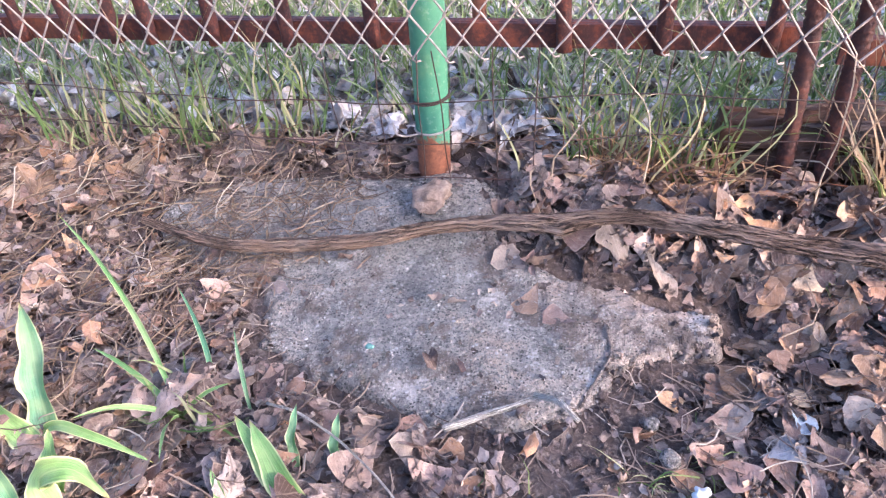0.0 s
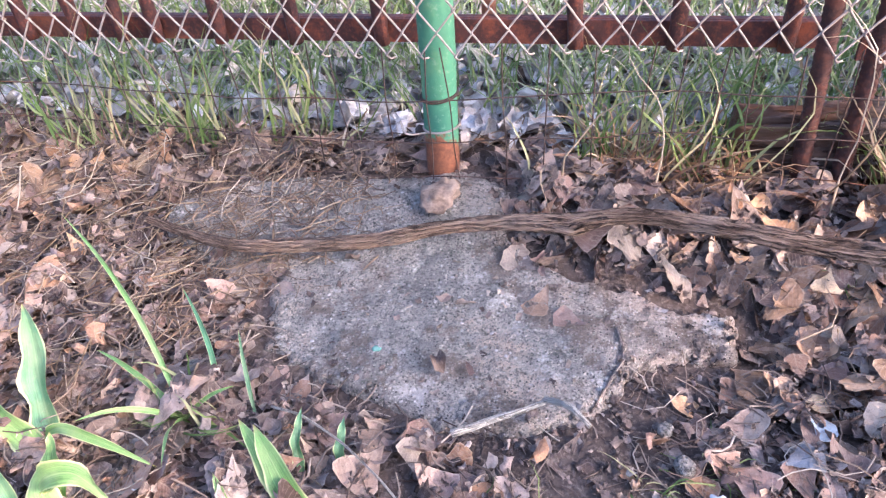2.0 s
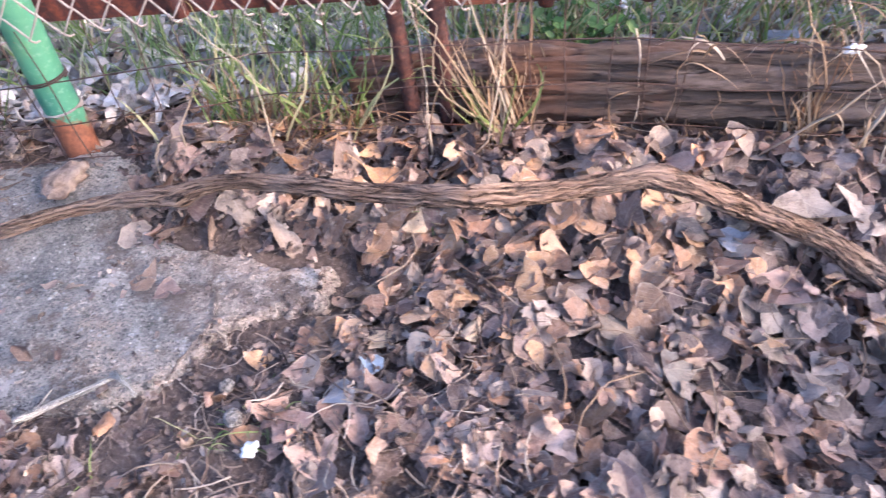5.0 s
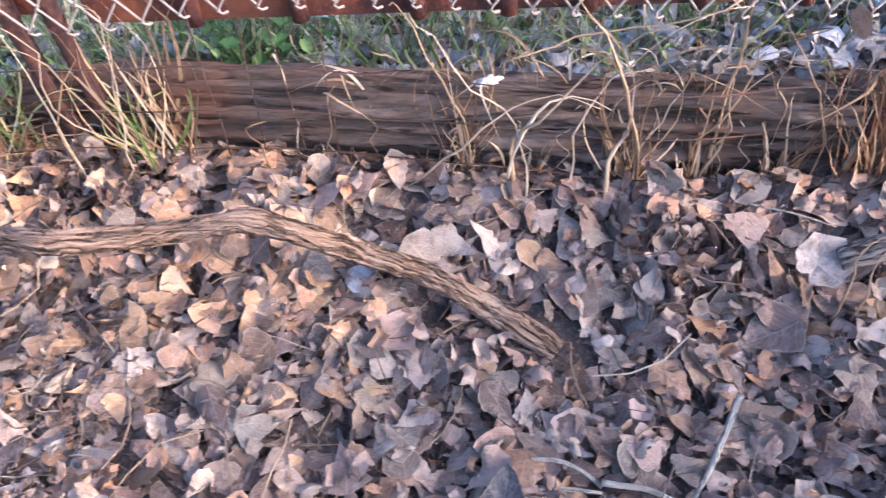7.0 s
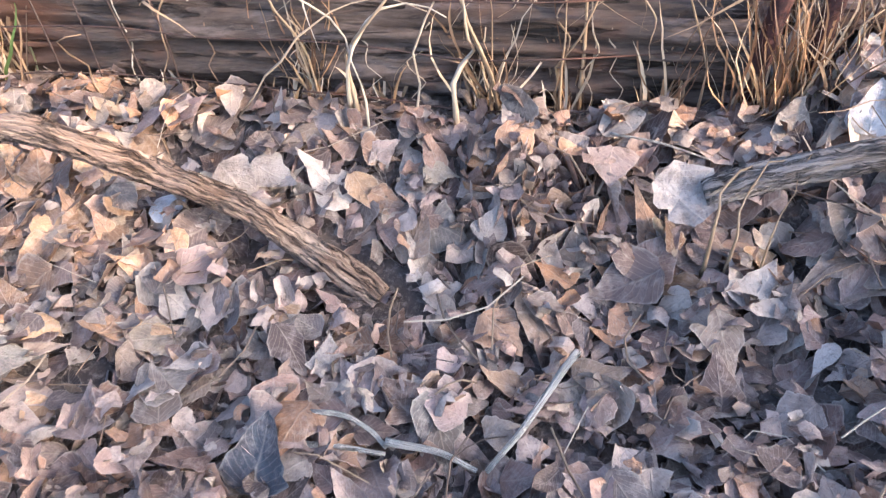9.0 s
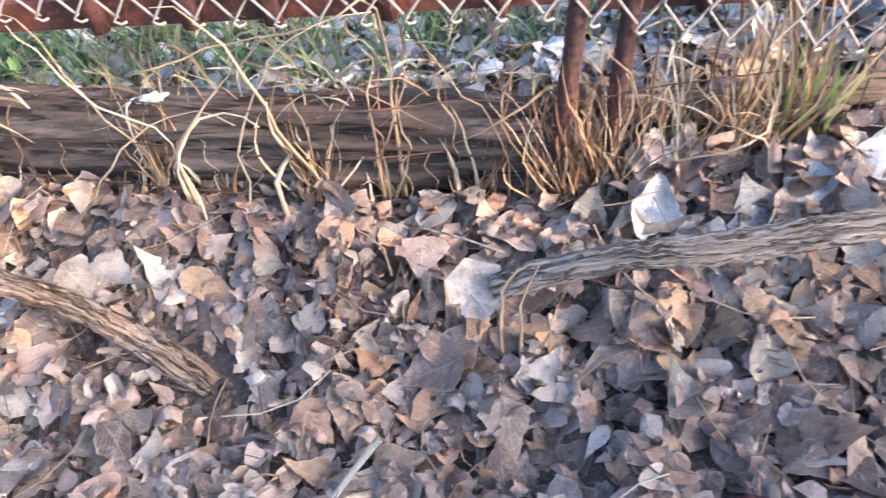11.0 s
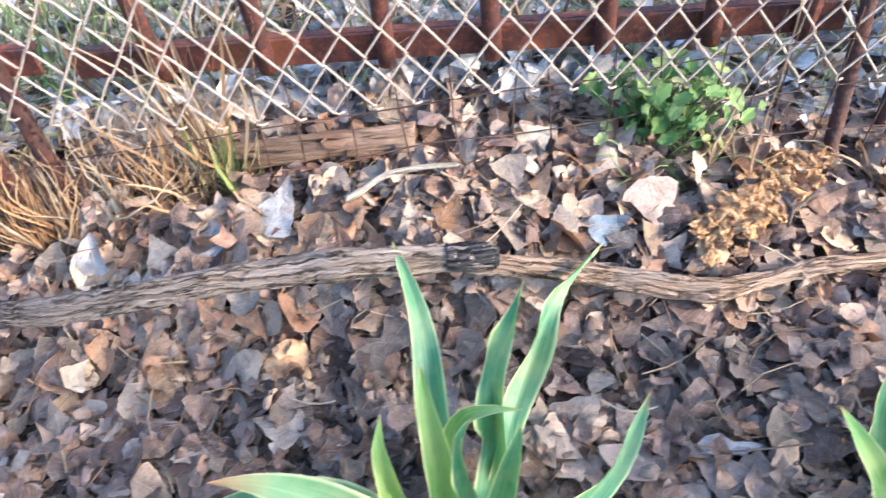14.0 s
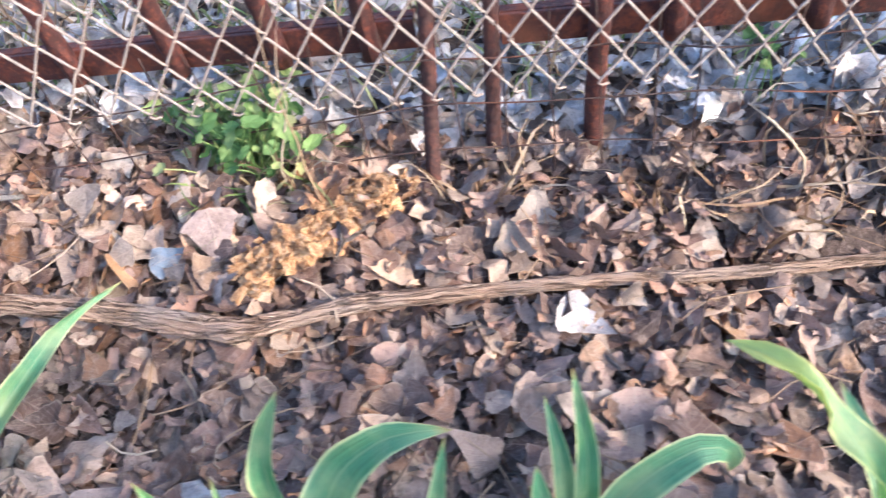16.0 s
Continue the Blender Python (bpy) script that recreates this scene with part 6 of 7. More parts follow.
stalk([(1.718, -0.130, 0.086), (1.693, -0.118, 0.136), (1.696, -0.142, 0.196), (1.703, -0.130, 0.255)])
stalk([(1.789, -0.130, 0.100), (1.762, -0.118, 0.164), (1.760, -0.142, 0.227), (1.761, -0.130, 0.271)])
stalk([(1.266, -0.130, 0.069), (1.270, -0.118, 0.139), (1.266, -0.142, 0.195), (1.265, -0.130, 0.245)])
stalk([(1.182, -0.142, 0.054), (1.183, -0.130, 0.122), (1.217, -0.118, 0.200), (1.256, -0.142, 0.253), (1.307, -0.130, 0.287), (1.368, -0.118, 0.291)])
stalk([(1.093, -0.118, 0.020), (1.103, -0.142, 0.106), (1.130, -0.130, 0.160), (1.171, -0.118, 0.176), (1.221, -0.142, 0.170)], 0.0023)
stalk([(0.529, -0.098, 0.020), (0.567, -0.122, 0.076), (0.592, -0.110, 0.208), (0.603, -0.098, 0.294), (0.605, -0.122, 0.323)])
stalk([(0.585, -0.088, 0.067), (0.564, -0.112, 0.129), (0.523, -0.100, 0.195), (0.488, -0.088, 0.246), (0.472, -0.112, 0.271)])
stalk([(0.577, -0.088, 0.067), (0.579, -0.112, 0.157), (0.599, -0.100, 0.234), (0.596, -0.088, 0.296), (0.585, -0.112, 0.318)])
stalk([(0.478, -0.098, 0.069), (0.498, -0.122, 0.148), (0.526, -0.110, 0.210), (0.552, -0.098, 0.242), (0.539, -0.122, 0.311)])
stalk([(0.758, -0.100, 0.051), (0.749, -0.088, 0.083), (0.745, -0.112, 0.132), (0.770, -0.100, 0.136)])
stalk([(1.043, -0.088, 0.093), (1.022, -0.112, 0.168), (0.996, -0.100, 0.228), (0.960, -0.088, 0.290), (0.955, -0.112, 0.304)])
stalk([(0.099, -0.100, 0.104), (0.147, -0.088, 0.166), (0.190, -0.112, 0.214), (0.244, -0.100, 0.222)])
stalk([(0.551, -0.088, 0.091), (0.496, -0.112, 0.171), (0.505, -0.100, 0.247), (0.462, -0.088, 0.291), (0.406, -0.112, 0.305)])
stalk([(0.483, -0.102, 0.249), (0.459, -0.090, 0.310), (0.409, -0.078, 0.352)])
stalk([(0.238, -0.100, 0.144), (0.215, -0.088, 0.207), (0.177, -0.112, 0.273), (0.186, -0.100, 0.329)])
stalk([(-0.536, -0.100, 0.085), (-0.555, -0.088, 0.187), (-0.578, -0.112, 0.264), (-0.609, -0.100, 0.336)])
stalk([(-0.667, -0.112, 0.149), (-0.680, -0.100, 0.222), (-0.707, -0.088, 0.279)])
stalk([(2.485, -0.070, 0.121), (2.518, -0.058, 0.207), (2.538, -0.082, 0.281), (2.562, -0.070, 0.343)])
stalk([(3.092, -0.068, 0.065), (3.059, -0.092, 0.136), (3.011, -0.080, 0.186), (3.057, -0.068, 0.196), (3.054, -0.092, 0.210)])
stalk([(1.859, -0.068, 0.143), (1.854, -0.092, 0.218), (1.843, -0.080, 0.292), (1.836, -0.068, 0.351), (1.832, -0.092, 0.387)])
stalk([(1.845, -0.092, 0.154), (1.844, -0.080, 0.227), (1.826, -0.068, 0.286)])
stalk([(2.528, -0.092, 0.295), (2.533, -0.080, 0.320), (2.541, -0.068, 0.338)])


def hanging(x, top, radius):
    """A curly dead strand that hangs over the front of the beam."""
    y = beam_front(x) - 0.020 if x < 1.56 else -0.150
    low = float(surface_z(x, y)) + 0.012
    p, sway = [], rng.uniform(-0.02, 0.02)
    for k, z in enumerate(np.linspace(low, top, 7)):
        p.append((x + sway * k / 6 + rng.normal(0, 0.007), y + 0.022 * (k / 6) + rng.normal(0, 0.004), z))
    p = [(p[0][0] + rng.choice((-1, 1)) * rng.uniform(0.008, 0.03), p[0][1] - rng.uniform(0.005, 0.02), p[0][2] + 0.004)] + p
    line = spline(p, 0.008)
    put("dry_stalk", fast_mesh("dry_stalk", *tube(line, radius * np.linspace(0.5, 1.0, len(line)), 6, lambda u, v: 1 + 0.4 * np.cos(4 * np.pi * u + v * 30))), m_stalk, None, "curly dead grass strand hanging over the beam", "stalk", "dry stalks")


for hx in (0.78, 0.84, 0.91, 1.02, 1.035, 1.05, 1.12, 1.18, 1.25, 1.29, 1.33, 1.38, 1.43, 1.46, 1.49, 1.545, 1.58, 1.612, 1.66, 1.71, 1.76, 1.79):
    hanging(hx + rng.uniform(-0.008, 0.008), rng.uniform(0.10, 0.22), rng.uniform(0.0007, 0.0013))


stalk([(1.496, -0.318, 0.030), (1.500, -0.306, 0.062), (1.512, -0.292, 0.082), (1.530, -0.282, 0.086), (1.560, -0.270, 0.078)], 0.0017)
stalk([(1.515, -0.325, 0.028), (1.522, -0.308, 0.066), (1.540, -0.292, 0.092), (1.556, -0.284, 0.094)], 0.0015)
stalk([(1.545, -0.330, 0.030), (1.560, -0.312, 0.070), (1.572, -0.296, 0.106)], 0.0010)


def back_grass(n, x0, x1, y0, y1, length, material, label):
    x, y = rng.uniform(x0, x1, n) + rng.normal(0, 0.12, n), y0 + (y1 - y0) * rng.beta(1.0, 1.5, n) * rng.uniform(0.8, 1.25, n)
    aims = np.stack([rng.normal(0, 0.25, n), rng.normal(-0.05, 0.25, n), np.ones(n)], 1)
    v, f, u = blades(np.stack([x, y, surface_z(x, y) - 0.004], 1), aims, rng.uniform(*length, n), rng.uniform(0.0012, 0.0032, n), rng.uniform(0.1, 0.8, n))
    put("grass", fast_mesh("grass", v, f, u), material, None, label, "grass", kind="stuff")


back_grass(3600, -1.6, 0.75, 0.09, 1.3, (0.10, 0.34), m_grass_dull, "long green grass behind the fence")
back_grass(1000, 0.75, 1.7, 0.09, 1.2, (0.07, 0.24), m_grass_dull, "short green grass behind the fence")
back_grass(520, 0.40, 1.40, 0.05, 0.40, (0.08, 0.22), m_grass, "fresh green grass behind the timber beam")
back_grass(260, 1.40, 2.9, 0.08, 0.45, (0.06, 0.18), m_grass, "fresh green grass behind the iron fence")
back_grass(900, 0.5, 2.8, 0.07, 0.5, (0.06, 0.22), m_straw, "dry straw-coloured grass behind the fence")
back_grass(4200, -5.0, 7.0, 0.9, 4.5, (0.08, 0.26), m_grass_dull, "rough lawn beyond the fence")
back_grass(1100, 1.7, 3.8, 0.20, 1.3, (0.06, 0.2), m_grass_dull, "sparse green grass behind the fence")


# ---- tulips and broad leaves ----
def broad_leaf(base, tip=(0, 0, 0), width=0.03, sag=0.0, path=None, out=(0, 0, 0), fold=0.35, twist=0.0, wave=0.0, facing=(0, -0.6, 0.8), segs=18):
    """A long pointed leaf from base to tip, folded along its middle. out: how far its middle leaves the straight line."""
    base, tip, out = np.array(base, float), np.array(tip, float), np.array(out, float)
    t = np.linspace(0, 1, segs + 1)
    p = base + (tip - base) * t[:, None] + np.sin(np.pi * t)[:, None] * out + np.array((0, 0, sag)) * (np.sin(np.pi * t ** 1.6))[:, None]
    if path is not None:
        p = spline([*path], 0.002)
        p = p[np.linspace(0, len(p) - 1, segs + 1).round().astype(int)]
    tan = np.gradient(p, axis=0)
    tan /= np.linalg.norm(tan, axis=1)[:, None]
    side = np.cross(np.broadcast_to(np.array(facing, float), tan.shape), tan)
    side /= np.linalg.norm(side, axis=1)[:, None]
    nor = np.cross(tan, side)
    ang = twist * t
    s2 = side * np.cos(ang)[:, None] + nor * np.sin(ang)[:, None]
    n2 = np.cross(tan, s2)
    width = width * 0.88
    w = width / 2 * np.clip(np.sin(np.pi * (0.16 + 0.84 * t) ** 0.85) ** 0.8 + 0.05 * (1 - t), 0.015, 2)
    cols = np.array([-1, -0.66, -0.33, 0, 0.33, 0.66, 1.0])
    bend = fold * (np.abs(cols) ** 1.3)
    ripple = (wave + 0.06) * np.stack([np.sin(t * (15 + 4 * np.sign(c)) + width * 300 + c) for c in cols], 1) * 2.3 * (np.abs(cols) ** 2)[None]
    v = p[:, None] + (w[:, None] * cols[None] * math.sqrt(1 - min(fold, 0.9) ** 2 * 0.5))[..., None] * s2[:, None] + (w[:, None] * (bend[None] + ripple))[..., None] * n2[:, None]
    k = len(cols)
    i, j = np.meshgrid(np.arange(segs), np.arange(k - 1), indexing="ij")
    q = (i * k + j).ravel()
    f = np.stack([q, q + k, q + k + 1, q + 1], 1)
    uv = np.stack(np.broadcast_arrays(t[:, None], cols[None] * 0.5 + 0.5), -1).reshape(-1, 2)
    return v.reshape(-1, 3), f, uv


def plant(name, base, leaves, label, material, category="plant"):
    f = thing(name, label, category, base, "tulip plants" if "tulip" in name else "")
    inv = Matrix.Translation(-Vector(base))
    for spec in leaves:
        spec = dict(spec)
        mat = spec.pop("material", material)
        foot = spec.pop("foot", (0, 0, 0))
        put("leaf_blade", fast_mesh("leaf_blade", *broad_leaf(np.array(base) + foot, **spec)), mat, f, m=inv)
    return f


m_blush = tulip_material("blushed_tulip_leaf", (0.19, 0.29, 0.10), (0.50, 0.34, 0.16), 0.66, (0.46, 0.22, 0.11))
m_yellow_edge = tulip_material("yellow_edged_tulip_leaf", (0.11, 0.25, 0.10), (0.66, 0.62, 0.22), 0.6, (0.48, 0.52, 0.16))
m_red_tip = tulip_material("red_tipped_tulip_leaf", (0.12, 0.26, 0.10), (0.62, 0.60, 0.34), 0.84, (0.55, 0.22, 0.10))
plant("tulip", (2.165, -0.53, -0.01), [
    dict(path=[(2.15, -0.50, 0.0), (2.135, -0.43, 0.075), (2.125, -0.35, 0.135), (2.095, -0.27, 0.176)], width=0.040, fold=0.55, wave=0.12, twist=0.3),
    dict(path=[(2.19, -0.50, 0.0), (2.215, -0.42, 0.07), (2.255, -0.32, 0.10), (2.29, -0.27, 0.115), (2.327, -0.225, 0.112)], width=0.036, fold=0.7, twist=0.9, wave=0.26),
    dict(path=[(2.185, -0.50, 0.0), (2.20, -0.45, 0.08), (2.200, -0.42, 0.15), (2.220, -0.395, 0.20), (2.231, -0.378, 0.239)], width=0.040, fold=0.7, twist=-0.7, wave=0.28),
    dict(path=[(2.13, -0.53, 0.02), (2.06, -0.52, 0.085), (2.0, -0.511, 0.078), (1.93, -0.495, 0.03), (1.875, -0.49, -0.003)], width=0.052, fold=0.25, wave=0.06),
    dict(path=[(2.145, -0.56, 0.05), (2.10, -0.575, 0.19), (2.065, -0.572, 0.232), (2.03, -0.570, 0.252), (2.0, -0.573, 0.262)], width=0.050, fold=0.35, twist=0.7, wave=0.12, material=m_red_tip),
    dict(path=[(2.15, -0.52, 0.02), (2.15, -0.50, 0.10), (2.143, -0.475, 0.18), (2.14, -0.456, 0.225)], width=0.036, fold=0.6, material=m_tulip_light),
    dict(path=[(2.16, -0.51, 0.03), (2.155, -0.485, 0.10), (2.168, -0.468, 0.15), (2.195, -0.47, 0.172), (2.223, -0.471, 0.173)], width=0.026, fold=0.4, material=m_tulip_light),
    dict(path=[(2.19, -0.53, 0.02), (2.205, -0.52, 0.12), (2.223, -0.508, 0.22)], width=0.030, fold=0.5),
    dict(path=[(2.185, -0.555, 0.03), (2.215, -0.572, 0.13), (2.25, -0.572, 0.180), (2.285, -0.545, 0.198), (2.305, -0.518, 0.215), (2.321, -0.493, 0.236)], width=0.042, fold=0.65, wave=0.18, twist=0.5),
    dict(path=[(2.15, -0.56, 0.03), (2.14, -0.58, 0.15), (2.125, -0.588, 0.22), (2.118, -0.585, 0.262)], width=0.056, fold=0.5, twist=-0.5, wave=0.15, material=m_blush),
    dict(tip=(2.300, -0.585, 0.10), width=0.040, out=(0.02, -0.01, 0.06), fold=0.3, material=m_tulip_light, foot=(0.01, -0.02, 0)),
    dict(path=[(2.13, -0.54, 0.02), (2.11, -0.53, 0.12), (2.105, -0.515, 0.19), (2.112, -0.505, 0.232)], width=0.030, fold=0.7, twist=0.5, wave=0.2, material=m_tulip_light),
    dict(path=[(2.17, -0.54, 0.02), (2.175, -0.53, 0.12), (2.172, -0.515, 0.20), (2.185, -0.505, 0.225)], width=0.026, fold=0.6, twist=-0.4, wave=0.2),
    dict(path=[(2.12, -0.56, 0.02), (2.085, -0.565, 0.11), (2.05, -0.56, 0.16), (2.04, -0.55, 0.15)], width=0.022, fold=0.5, wave=0.3),
    dict(path=[(2.12, -0.55, 0.02), (2.06, -0.53, 0.085), (2.015, -0.505, 0.12)], width=0.022, fold=0.5),
    dict(path=[(2.21, -0.56, 0.02), (2.225, -0.57, 0.10), (2.25, -0.565, 0.15)], width=0.026, fold=0.5, material=m_tulip_light),
], "tulip plant with waxy green leaves, some yellow-edged", m_tulip)
plant("tulip", (2.575, -0.515, -0.01), [
    dict(path=[(2.57, -0.50, 0.0), (2.553, -0.44, 0.12), (2.589, -0.413, 0.208)], width=0.036, fold=0.45, wave=0.08),
    dict(path=[(2.58, -0.51, 0.02), (2.615, -0.455, 0.11), (2.66, -0.435, 0.155), (2.70, -0.433, 0.177), (2.728, -0.433, 0.18)], width=0.052, fold=0.3, wave=0.06),
    dict(tip=(2.478, -0.482, 0.189), width=0.030, out=(0.0, -0.01, 0.02), fold=0.4, material=m_tulip_light),
    dict(tip=(2.540, -0.475, 0.181), width=0.026, out=(0.0, -0.02, 0.02), fold=0.5, material=m_tulip_light),
    dict(path=[(2.685, -0.53, 0.0), (2.703, -0.485, 0.09), (2.723, -0.44, 0.183)], width=0.026, fold=0.5),
    dict(path=[(2.60, -0.52, 0.02), (2.62, -0.49, 0.10), (2.655, -0.485, 0.135)], width=0.036, fold=0.35),
], "tulip plant with broad blue-green leaves", m_tulip)
plant("tulip", (2.825, -0.475, -0.01), [
    dict(path=[(2.825, -0.465, 0.0), (2.832, -0.42, 0.10), (2.822, -0.38, 0.18)], width=0.026, fold=0.5, wave=0.1),
    dict(path=[(2.815, -0.465, 0.0), (2.810, -0.41, 0.06), (2.796, -0.362, 0.100)], width=0.024, fold=0.5),
    dict(path=[(2.83, -0.47, 0.02), (2.87, -0.445, 0.10), (2.918, -0.428, 0.138), (2.945, -0.424, 0.118), (2.950, -0.42, 0.072)], width=0.038, fold=0.3),
    dict(path=[(2.81, -0.48, 0.0), (2.795, -0.46, 0.08), (2.79, -0.44, 0.13)], width=0.032, fold=0.4),
], "tulip plant with narrow drooping green leaves", m_tulip)
plant("tulip", (3.085, -0.485, -0.01), [
    dict(path=[(3.07, -0.47, 0.02), (3.05, -0.44, 0.11), (3.01, -0.40, 0.16), (2.975, -0.37, 0.172), (2.946, -0.347, 0.165)], width=0.044, fold=0.7, twist=0.8, material=m_yellow_edge, wave=0.35),
    dict(tip=(3.120, -0.34, 0.170), width=0.042, out=(-0.02, -0.01, 0.0), fold=0.4, wave=0.1),
    dict(tip=(2.985, -0.470, 0.14), width=0.034, out=(0, 0, 0.02), fold=0.4, material=m_tulip_light),
    dict(tip=(3.20, -0.42, 0.14), width=0.036, out=(0, 0, 0.04), fold=0.4),
    dict(tip=(3.04, -0.36, 0.12), width=0.034, out=(0, -0.02, 0.03), fold=0.4),
], "tulip plant with curled yellow-edged green leaves", m_tulip)
plant("tulip", (-0.455, -0.650, -0.01), [
    dict(path=[(-0.455, -0.640, 0.0), (-0.478, -0.602, 0.05), (-0.503, -0.560, 0.09), (-0.530, -0.530, 0.112)], width=0.042, fold=0.6, twist=0.4, wave=0.14, material=m_tulip),
    dict(path=[(-0.46, -0.655, 0.0), (-0.505, -0.645, 0.035), (-0.56, -0.622, 0.05)], width=0.038, fold=0.4, wave=0.1),
    dict(path=[(-0.395, -0.705, 0.0), (-0.402, -0.690, 0.03), (-0.417, -0.663, 0.056)], width=0.030, fold=0.3, wave=0.1),
    dict(path=[(-0.37, -0.735, 0.0), (-0.395, -0.718, 0.042), (-0.355, -0.706, 0.058), (-0.312, -0.716, 0.030)], width=0.036, fold=0.3, wave=0.2),
    dict(path=[(-0.455, -0.648, 0.02), (-0.410, -0.652, 0.050), (-0.345, -0.660, 0.045), (-0.289, -0.666, 0.028)], width=0.014, fold=0.4, wave=0.1),
    dict(path=[(-0.42, -0.740, 0.0), (-0.445, -0.720, 0.05), (-0.475, -0.700, 0.06)], width=0.030, fold=0.4, material=m_tulip),
], "young tulip plant with light green leaves", m_tulip_light)
plant("tulip", (-0.105, -0.690, -0.01), [
    dict(path=[(-0.110, -0.690, -0.01), (-0.155, -0.652, 0.034), (-0.207, -0.612, 0.062)], width=0.034, fold=0.3),
    dict(path=[(-0.098, -0.692, -0.01), (-0.140, -0.660, 0.036), (-0.185, -0.618, 0.066)], width=0.038, fold=0.35, wave=0.04),
    dict(path=[(-0.185, -0.705, 0.0), (-0.200, -0.685, 0.028), (-0.216, -0.668, 0.040)], width=0.016, fold=0.3),
], "young tulip with two pale green leaves", m_tulip_light)
plant("tulip_shoot", (-0.141, -0.623, -0.01), [dict(path=[(-0.141, -0.623, -0.005), (-0.150, -0.602, 0.022), (-0.151, -0.572, 0.046)], width=0.015, fold=0.5, wave=0.2)], "small green tulip shoot in leaf litter", m_tulip)
plant("tulip_shoot", (-0.092, -0.618, -0.01), [dict(path=[(-0.092, -0.618, -0.005), (-0.098, -0.600, 0.022), (-0.098, -0.575, 0.046)], width=0.016, fold=0.5, wave=0.2)], "small green tulip shoot in leaf litter", m_tulip)
plant("iris_leaves", (-0.315, -0.575, -0.01), [
    dict(tip=(-0.543, -0.405, 0.160), width=0.009, out=(0.02, 0.0, 0.03), fold=0.5),
    dict(tip=(-0.40, -0.645, 0.055), width=0.008, out=(0.0, 0.0, 0.02), fold=0.4),
    dict(tip=(-0.272, -0.675, 0.045), width=0.008, out=(0.0, 0.0, 0.02), fold=0.4),
    dict(tip=(-0.46, -0.525, 0.035), width=0.009, out=(0.0, 0.0, 0.02), fold=0.4),
    dict(tip=(-0.24, -0.56, 0.05), width=0.007, out=(0.0, 0.0, 0.01), fold=0.4),
], "sword-like green leaves growing from the litter", m_tulip_light)
plant("grass_sprout", (-0.288, -0.535, -0.01), [dict(tip=(-0.382, -0.424, 0.065), width=0.009, out=(0.01, 0, 0.01), fold=0.4)], "single broad green grass blade", m_tulip)
plant("grass_sprout", (-0.233, -0.552, -0.01), [dict(tip=(-0.274, -0.478, 0.055), width=0.007, out=(0, 0, 0.01), fold=0.4)], "single broad green grass blade", m_tulip)


def round_leaf(centre, radius, normal, yaw, cup, slim=1.0):
    """A round, scalloped, folded leaf on its stalk: verts, faces, uvs."""
    rings, k = 4, 20
    a = np.linspace(0, 2 * np.pi, k + 1)
    r = np.linspace(0.02, 1, rings)
    A, R = np.meshgrid(a, r)
    edge = (1 - 0.16 * np.abs(np.sin(A * 3.5)) * R) * (1 - 0.35 * np.exp(-((np.abs(A - np.pi)) / 0.25) ** 2) * R) * (1 + 0.25 * np.cos(A))
    p = np.stack([R * edge * np.cos(A), R * edge * np.sin(A) * slim, cup * R ** 2 + 0.10 * R * np.sin(A * 7) + 0.12 * R * np.abs(np.sin(A))], -1).reshape(-1, 3) * radius
    q = Vector(normal).to_track_quat("Z", "Y").to_matrix() @ Matrix.Rotation(yaw, 3, "Z")
    v = p @ np.array(q).T + centre
    i, j = np.meshgrid(np.arange(rings - 1), np.arange(k), indexing="ij")
    c = (i * (k + 1) + j).ravel()
    return v, np.stack([c, c + k + 1, c + k + 2, c + 1], 1), np.stack([R * 0.9, 0.5 + 0.5 * np.cos(A) * R], -1).reshape(-1, 2)


def weed(place, n, reach, label):
    f = thing("weed", label, "plant", (*place, float(surface_z(*place))))
    for _ in range(n):
        w, r, h = rng.uniform(0, 6.283), rng.uniform(0.1, 1.0) * reach, rng.uniform(0.03, 0.125)
        foot = np.array((rng.normal(0, 0.02), rng.normal(0, 0.012), 0.0))
        tip = foot + (r * math.cos(w), 0.6 * r * math.sin(w), h)
        st = tube(spline([foot, (foot + tip) / 2 + (0, 0, 0.012), tip], 0.012), 0.0010, 5)
        lf = round_leaf(tip, rng.uniform(0.007, 0.019), (0.5 * math.cos(w) + rng.normal(0, 0.3), 0.4 * math.sin(w) - 0.35 + rng.normal(0, 0.3), 0.9), rng.uniform(0, 6.283), rng.uniform(-0.2, 0.45), rng.uniform(0.35, 0.75))
        put("leaf_blade", fast_mesh("leaf_blade", *join([st, lf])), m_weed, f)


weed((2.425, -0.025), 130, 0.085, "leafy bright green weed at the foot of the fence")
weed((0.70, 0.11), 60, 0.10, "leafy green weed behind the timber beam")
weed((3.06, 0.09), 8, 0.05, "small green weed behind the chain-link")

put("dry_leaf", fast_mesh("dry_leaf", *round_leaf(np.array((1.462, -0.294, 0.046)), 0.036, (-0.12, -0.62, 0.78), 0.9, 0.10)), m_white_leaf, None, "pale toothed leaf resting against the cut branch", "leaf", "loose leaves")

tuft("grass_tuft", (2.43, -0.045), 70, 0.040, (0.05, 0.15), 0.6, m_grass, "green grass mixed with the weed", (0.2, 1.0), (0.0012, 0.003))
tuft("dry_grass_tuft", (2.49, -0.05), 14, 0.02, (0.08, 0.2), 0.3, m_straw, "dry grass beside the green weed", (0.1, 0.7))


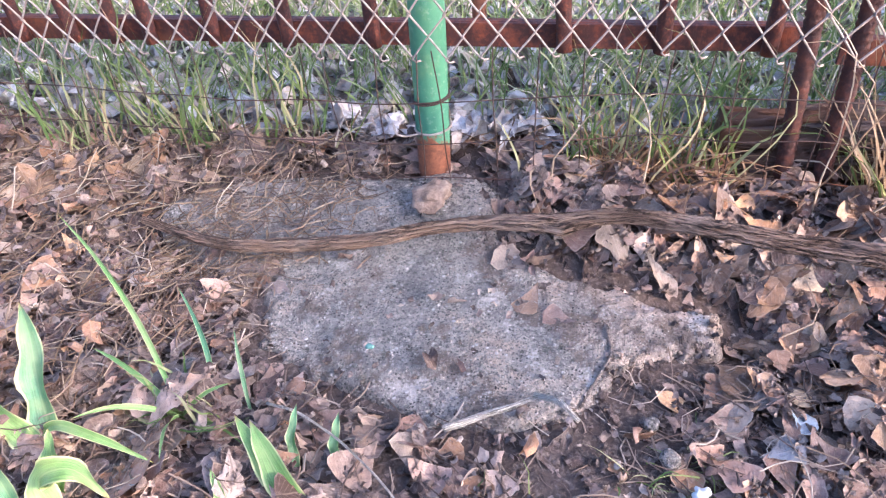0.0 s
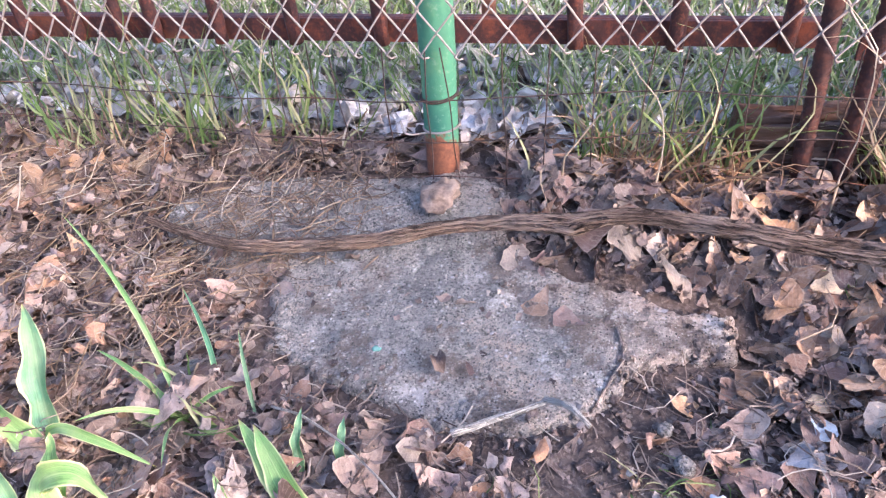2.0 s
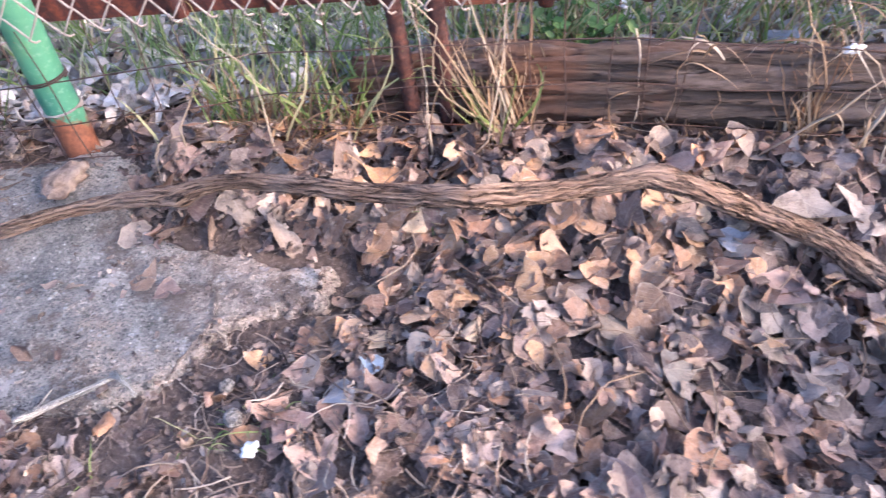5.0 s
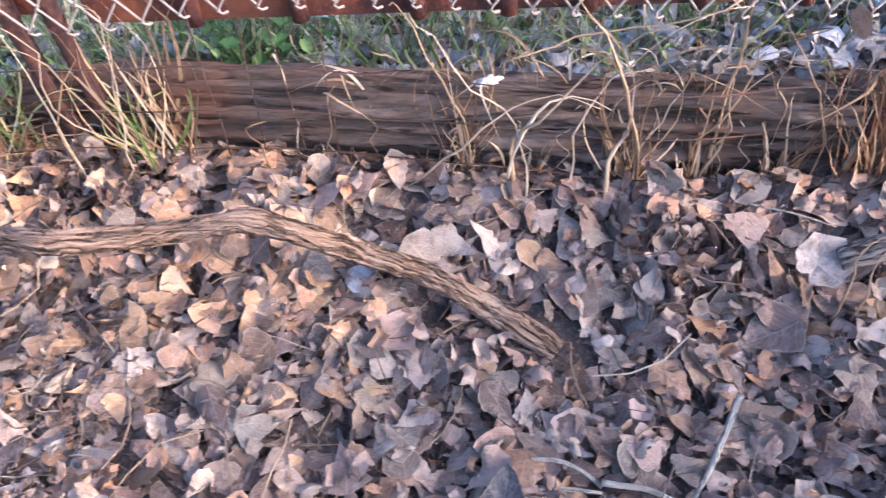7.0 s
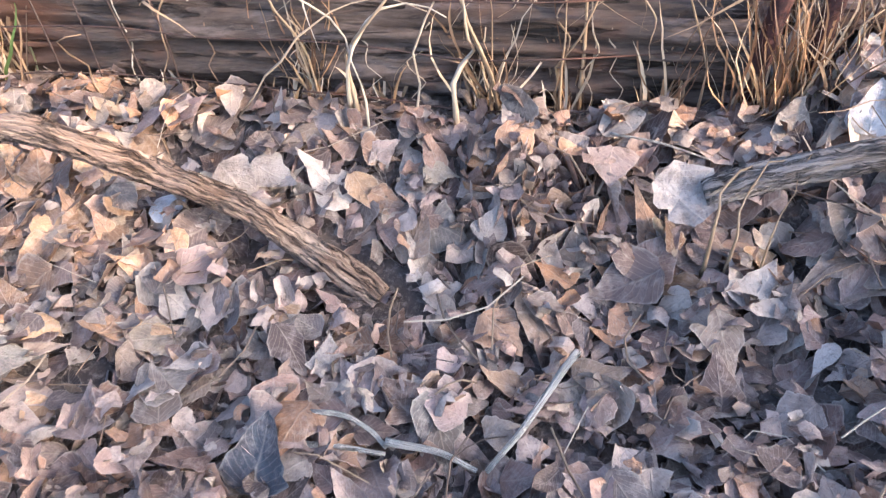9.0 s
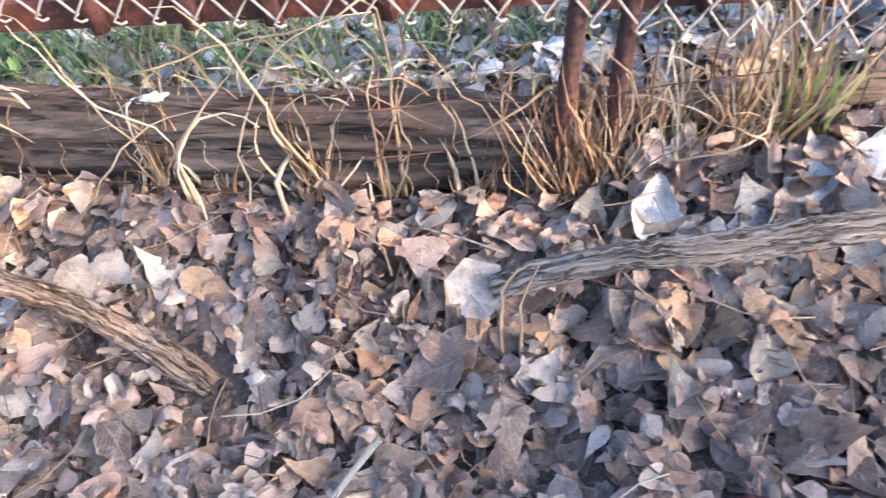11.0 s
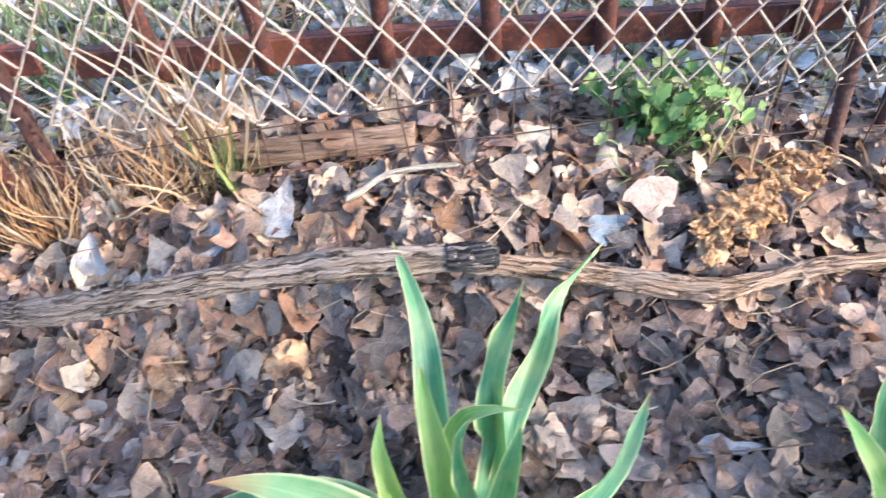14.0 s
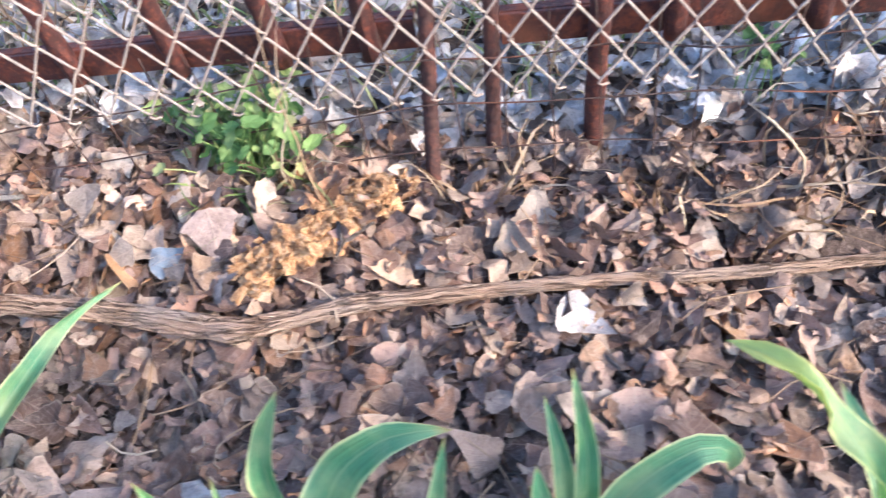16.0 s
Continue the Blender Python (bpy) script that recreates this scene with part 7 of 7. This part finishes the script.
# ---- added shrub beside the bed, out of view, boughs set to dapple the sun ----
def shade_shrub(base, boughs, label):
    """boughs: (x, y, z, radius, leaves) of each leafy bough, from the foot of the shrub."""
    g = np.random.default_rng(21)
    f = thing("shrub", label, "shrub", base)
    leaf = np.array([(-0.5, 0, 0), (-0.15, -0.32, 0.06), (0.2, -0.25, 0.05), (0.5, 0, -0.04), (0.2, 0.25, 0.05), (-0.15, 0.32, 0.06), (-0.12, 0, 0), (0.2, 0, 0)])
    quads = np.array([(0, 1, 6, 5), (1, 2, 7, 6), (2, 3, 4, 7), (6, 7, 4, 5)])
    chunks = []
    for bx, by, bz, r, n in boughs:
        o = np.array((bx, by, bz))
        for _ in range(3):
            tip = o + g.normal(0, 0.5 * r, 3)
            line = spline([g.normal(0, 0.03, 3) * (1, 1, 0), tip * (0.3, 0.3, 0.5), tip], 0.08)
            put("limb", fast_mesh("limb", *tube(line, np.linspace(0.02, 0.004, len(line)), 7)), m_vine, f)
        n = int(n * 2.3)
        d = g.normal(0, 1, (n, 3))
        d /= np.linalg.norm(d, axis=1)[:, None]
        c = o + d * (r * 1.15 * g.random(n) ** 0.45)[:, None] + g.normal(0, 0.03, (n, 3))
        R = turn(g.uniform(0, 6.283, n), g.uniform(0, 1.4, n), g.uniform(0, 6.283, n))
        v = np.einsum("nij,kj->nki", R, leaf) * g.uniform(0.050, 0.075, n)[:, None, None] + c[:, None]
        chunks.append((v.reshape(-1, 3), (quads[None] + (np.arange(n) * 8)[:, None, None]).reshape(-1, 4), np.tile(leaf[:, :2] + 0.5, (n, 1))))
    put("crown", fast_mesh("crown", *join(chunks)), m_grass, f)


# each bough is placed so that its shadow lands on a chosen patch
shade_shrub((4.30, -1.50, -0.02), ((-0.06, -0.33, 2.14, 0.26, 300), (0.02, -0.12, 2.14, 0.21, 120), (-0.05, 0.12, 1.40, 0.24, 185), (-0.08, -0.11, 1.60, 0.18, 45), (-0.02, 0.34, 1.00, 0.24, 155), (0.0, 0.02, 1.02, 0.18, 35),
                                   (0.25, 0.42, 0.80, 0.20, 90), (0.2, -0.15, 0.75, 0.25, 80), (0.3, -0.35, 1.5, 0.25, 90), (0.0, -0.20, 2.50, 0.28, 190)), "unseen leafy shrub added to shade the bed in patches")
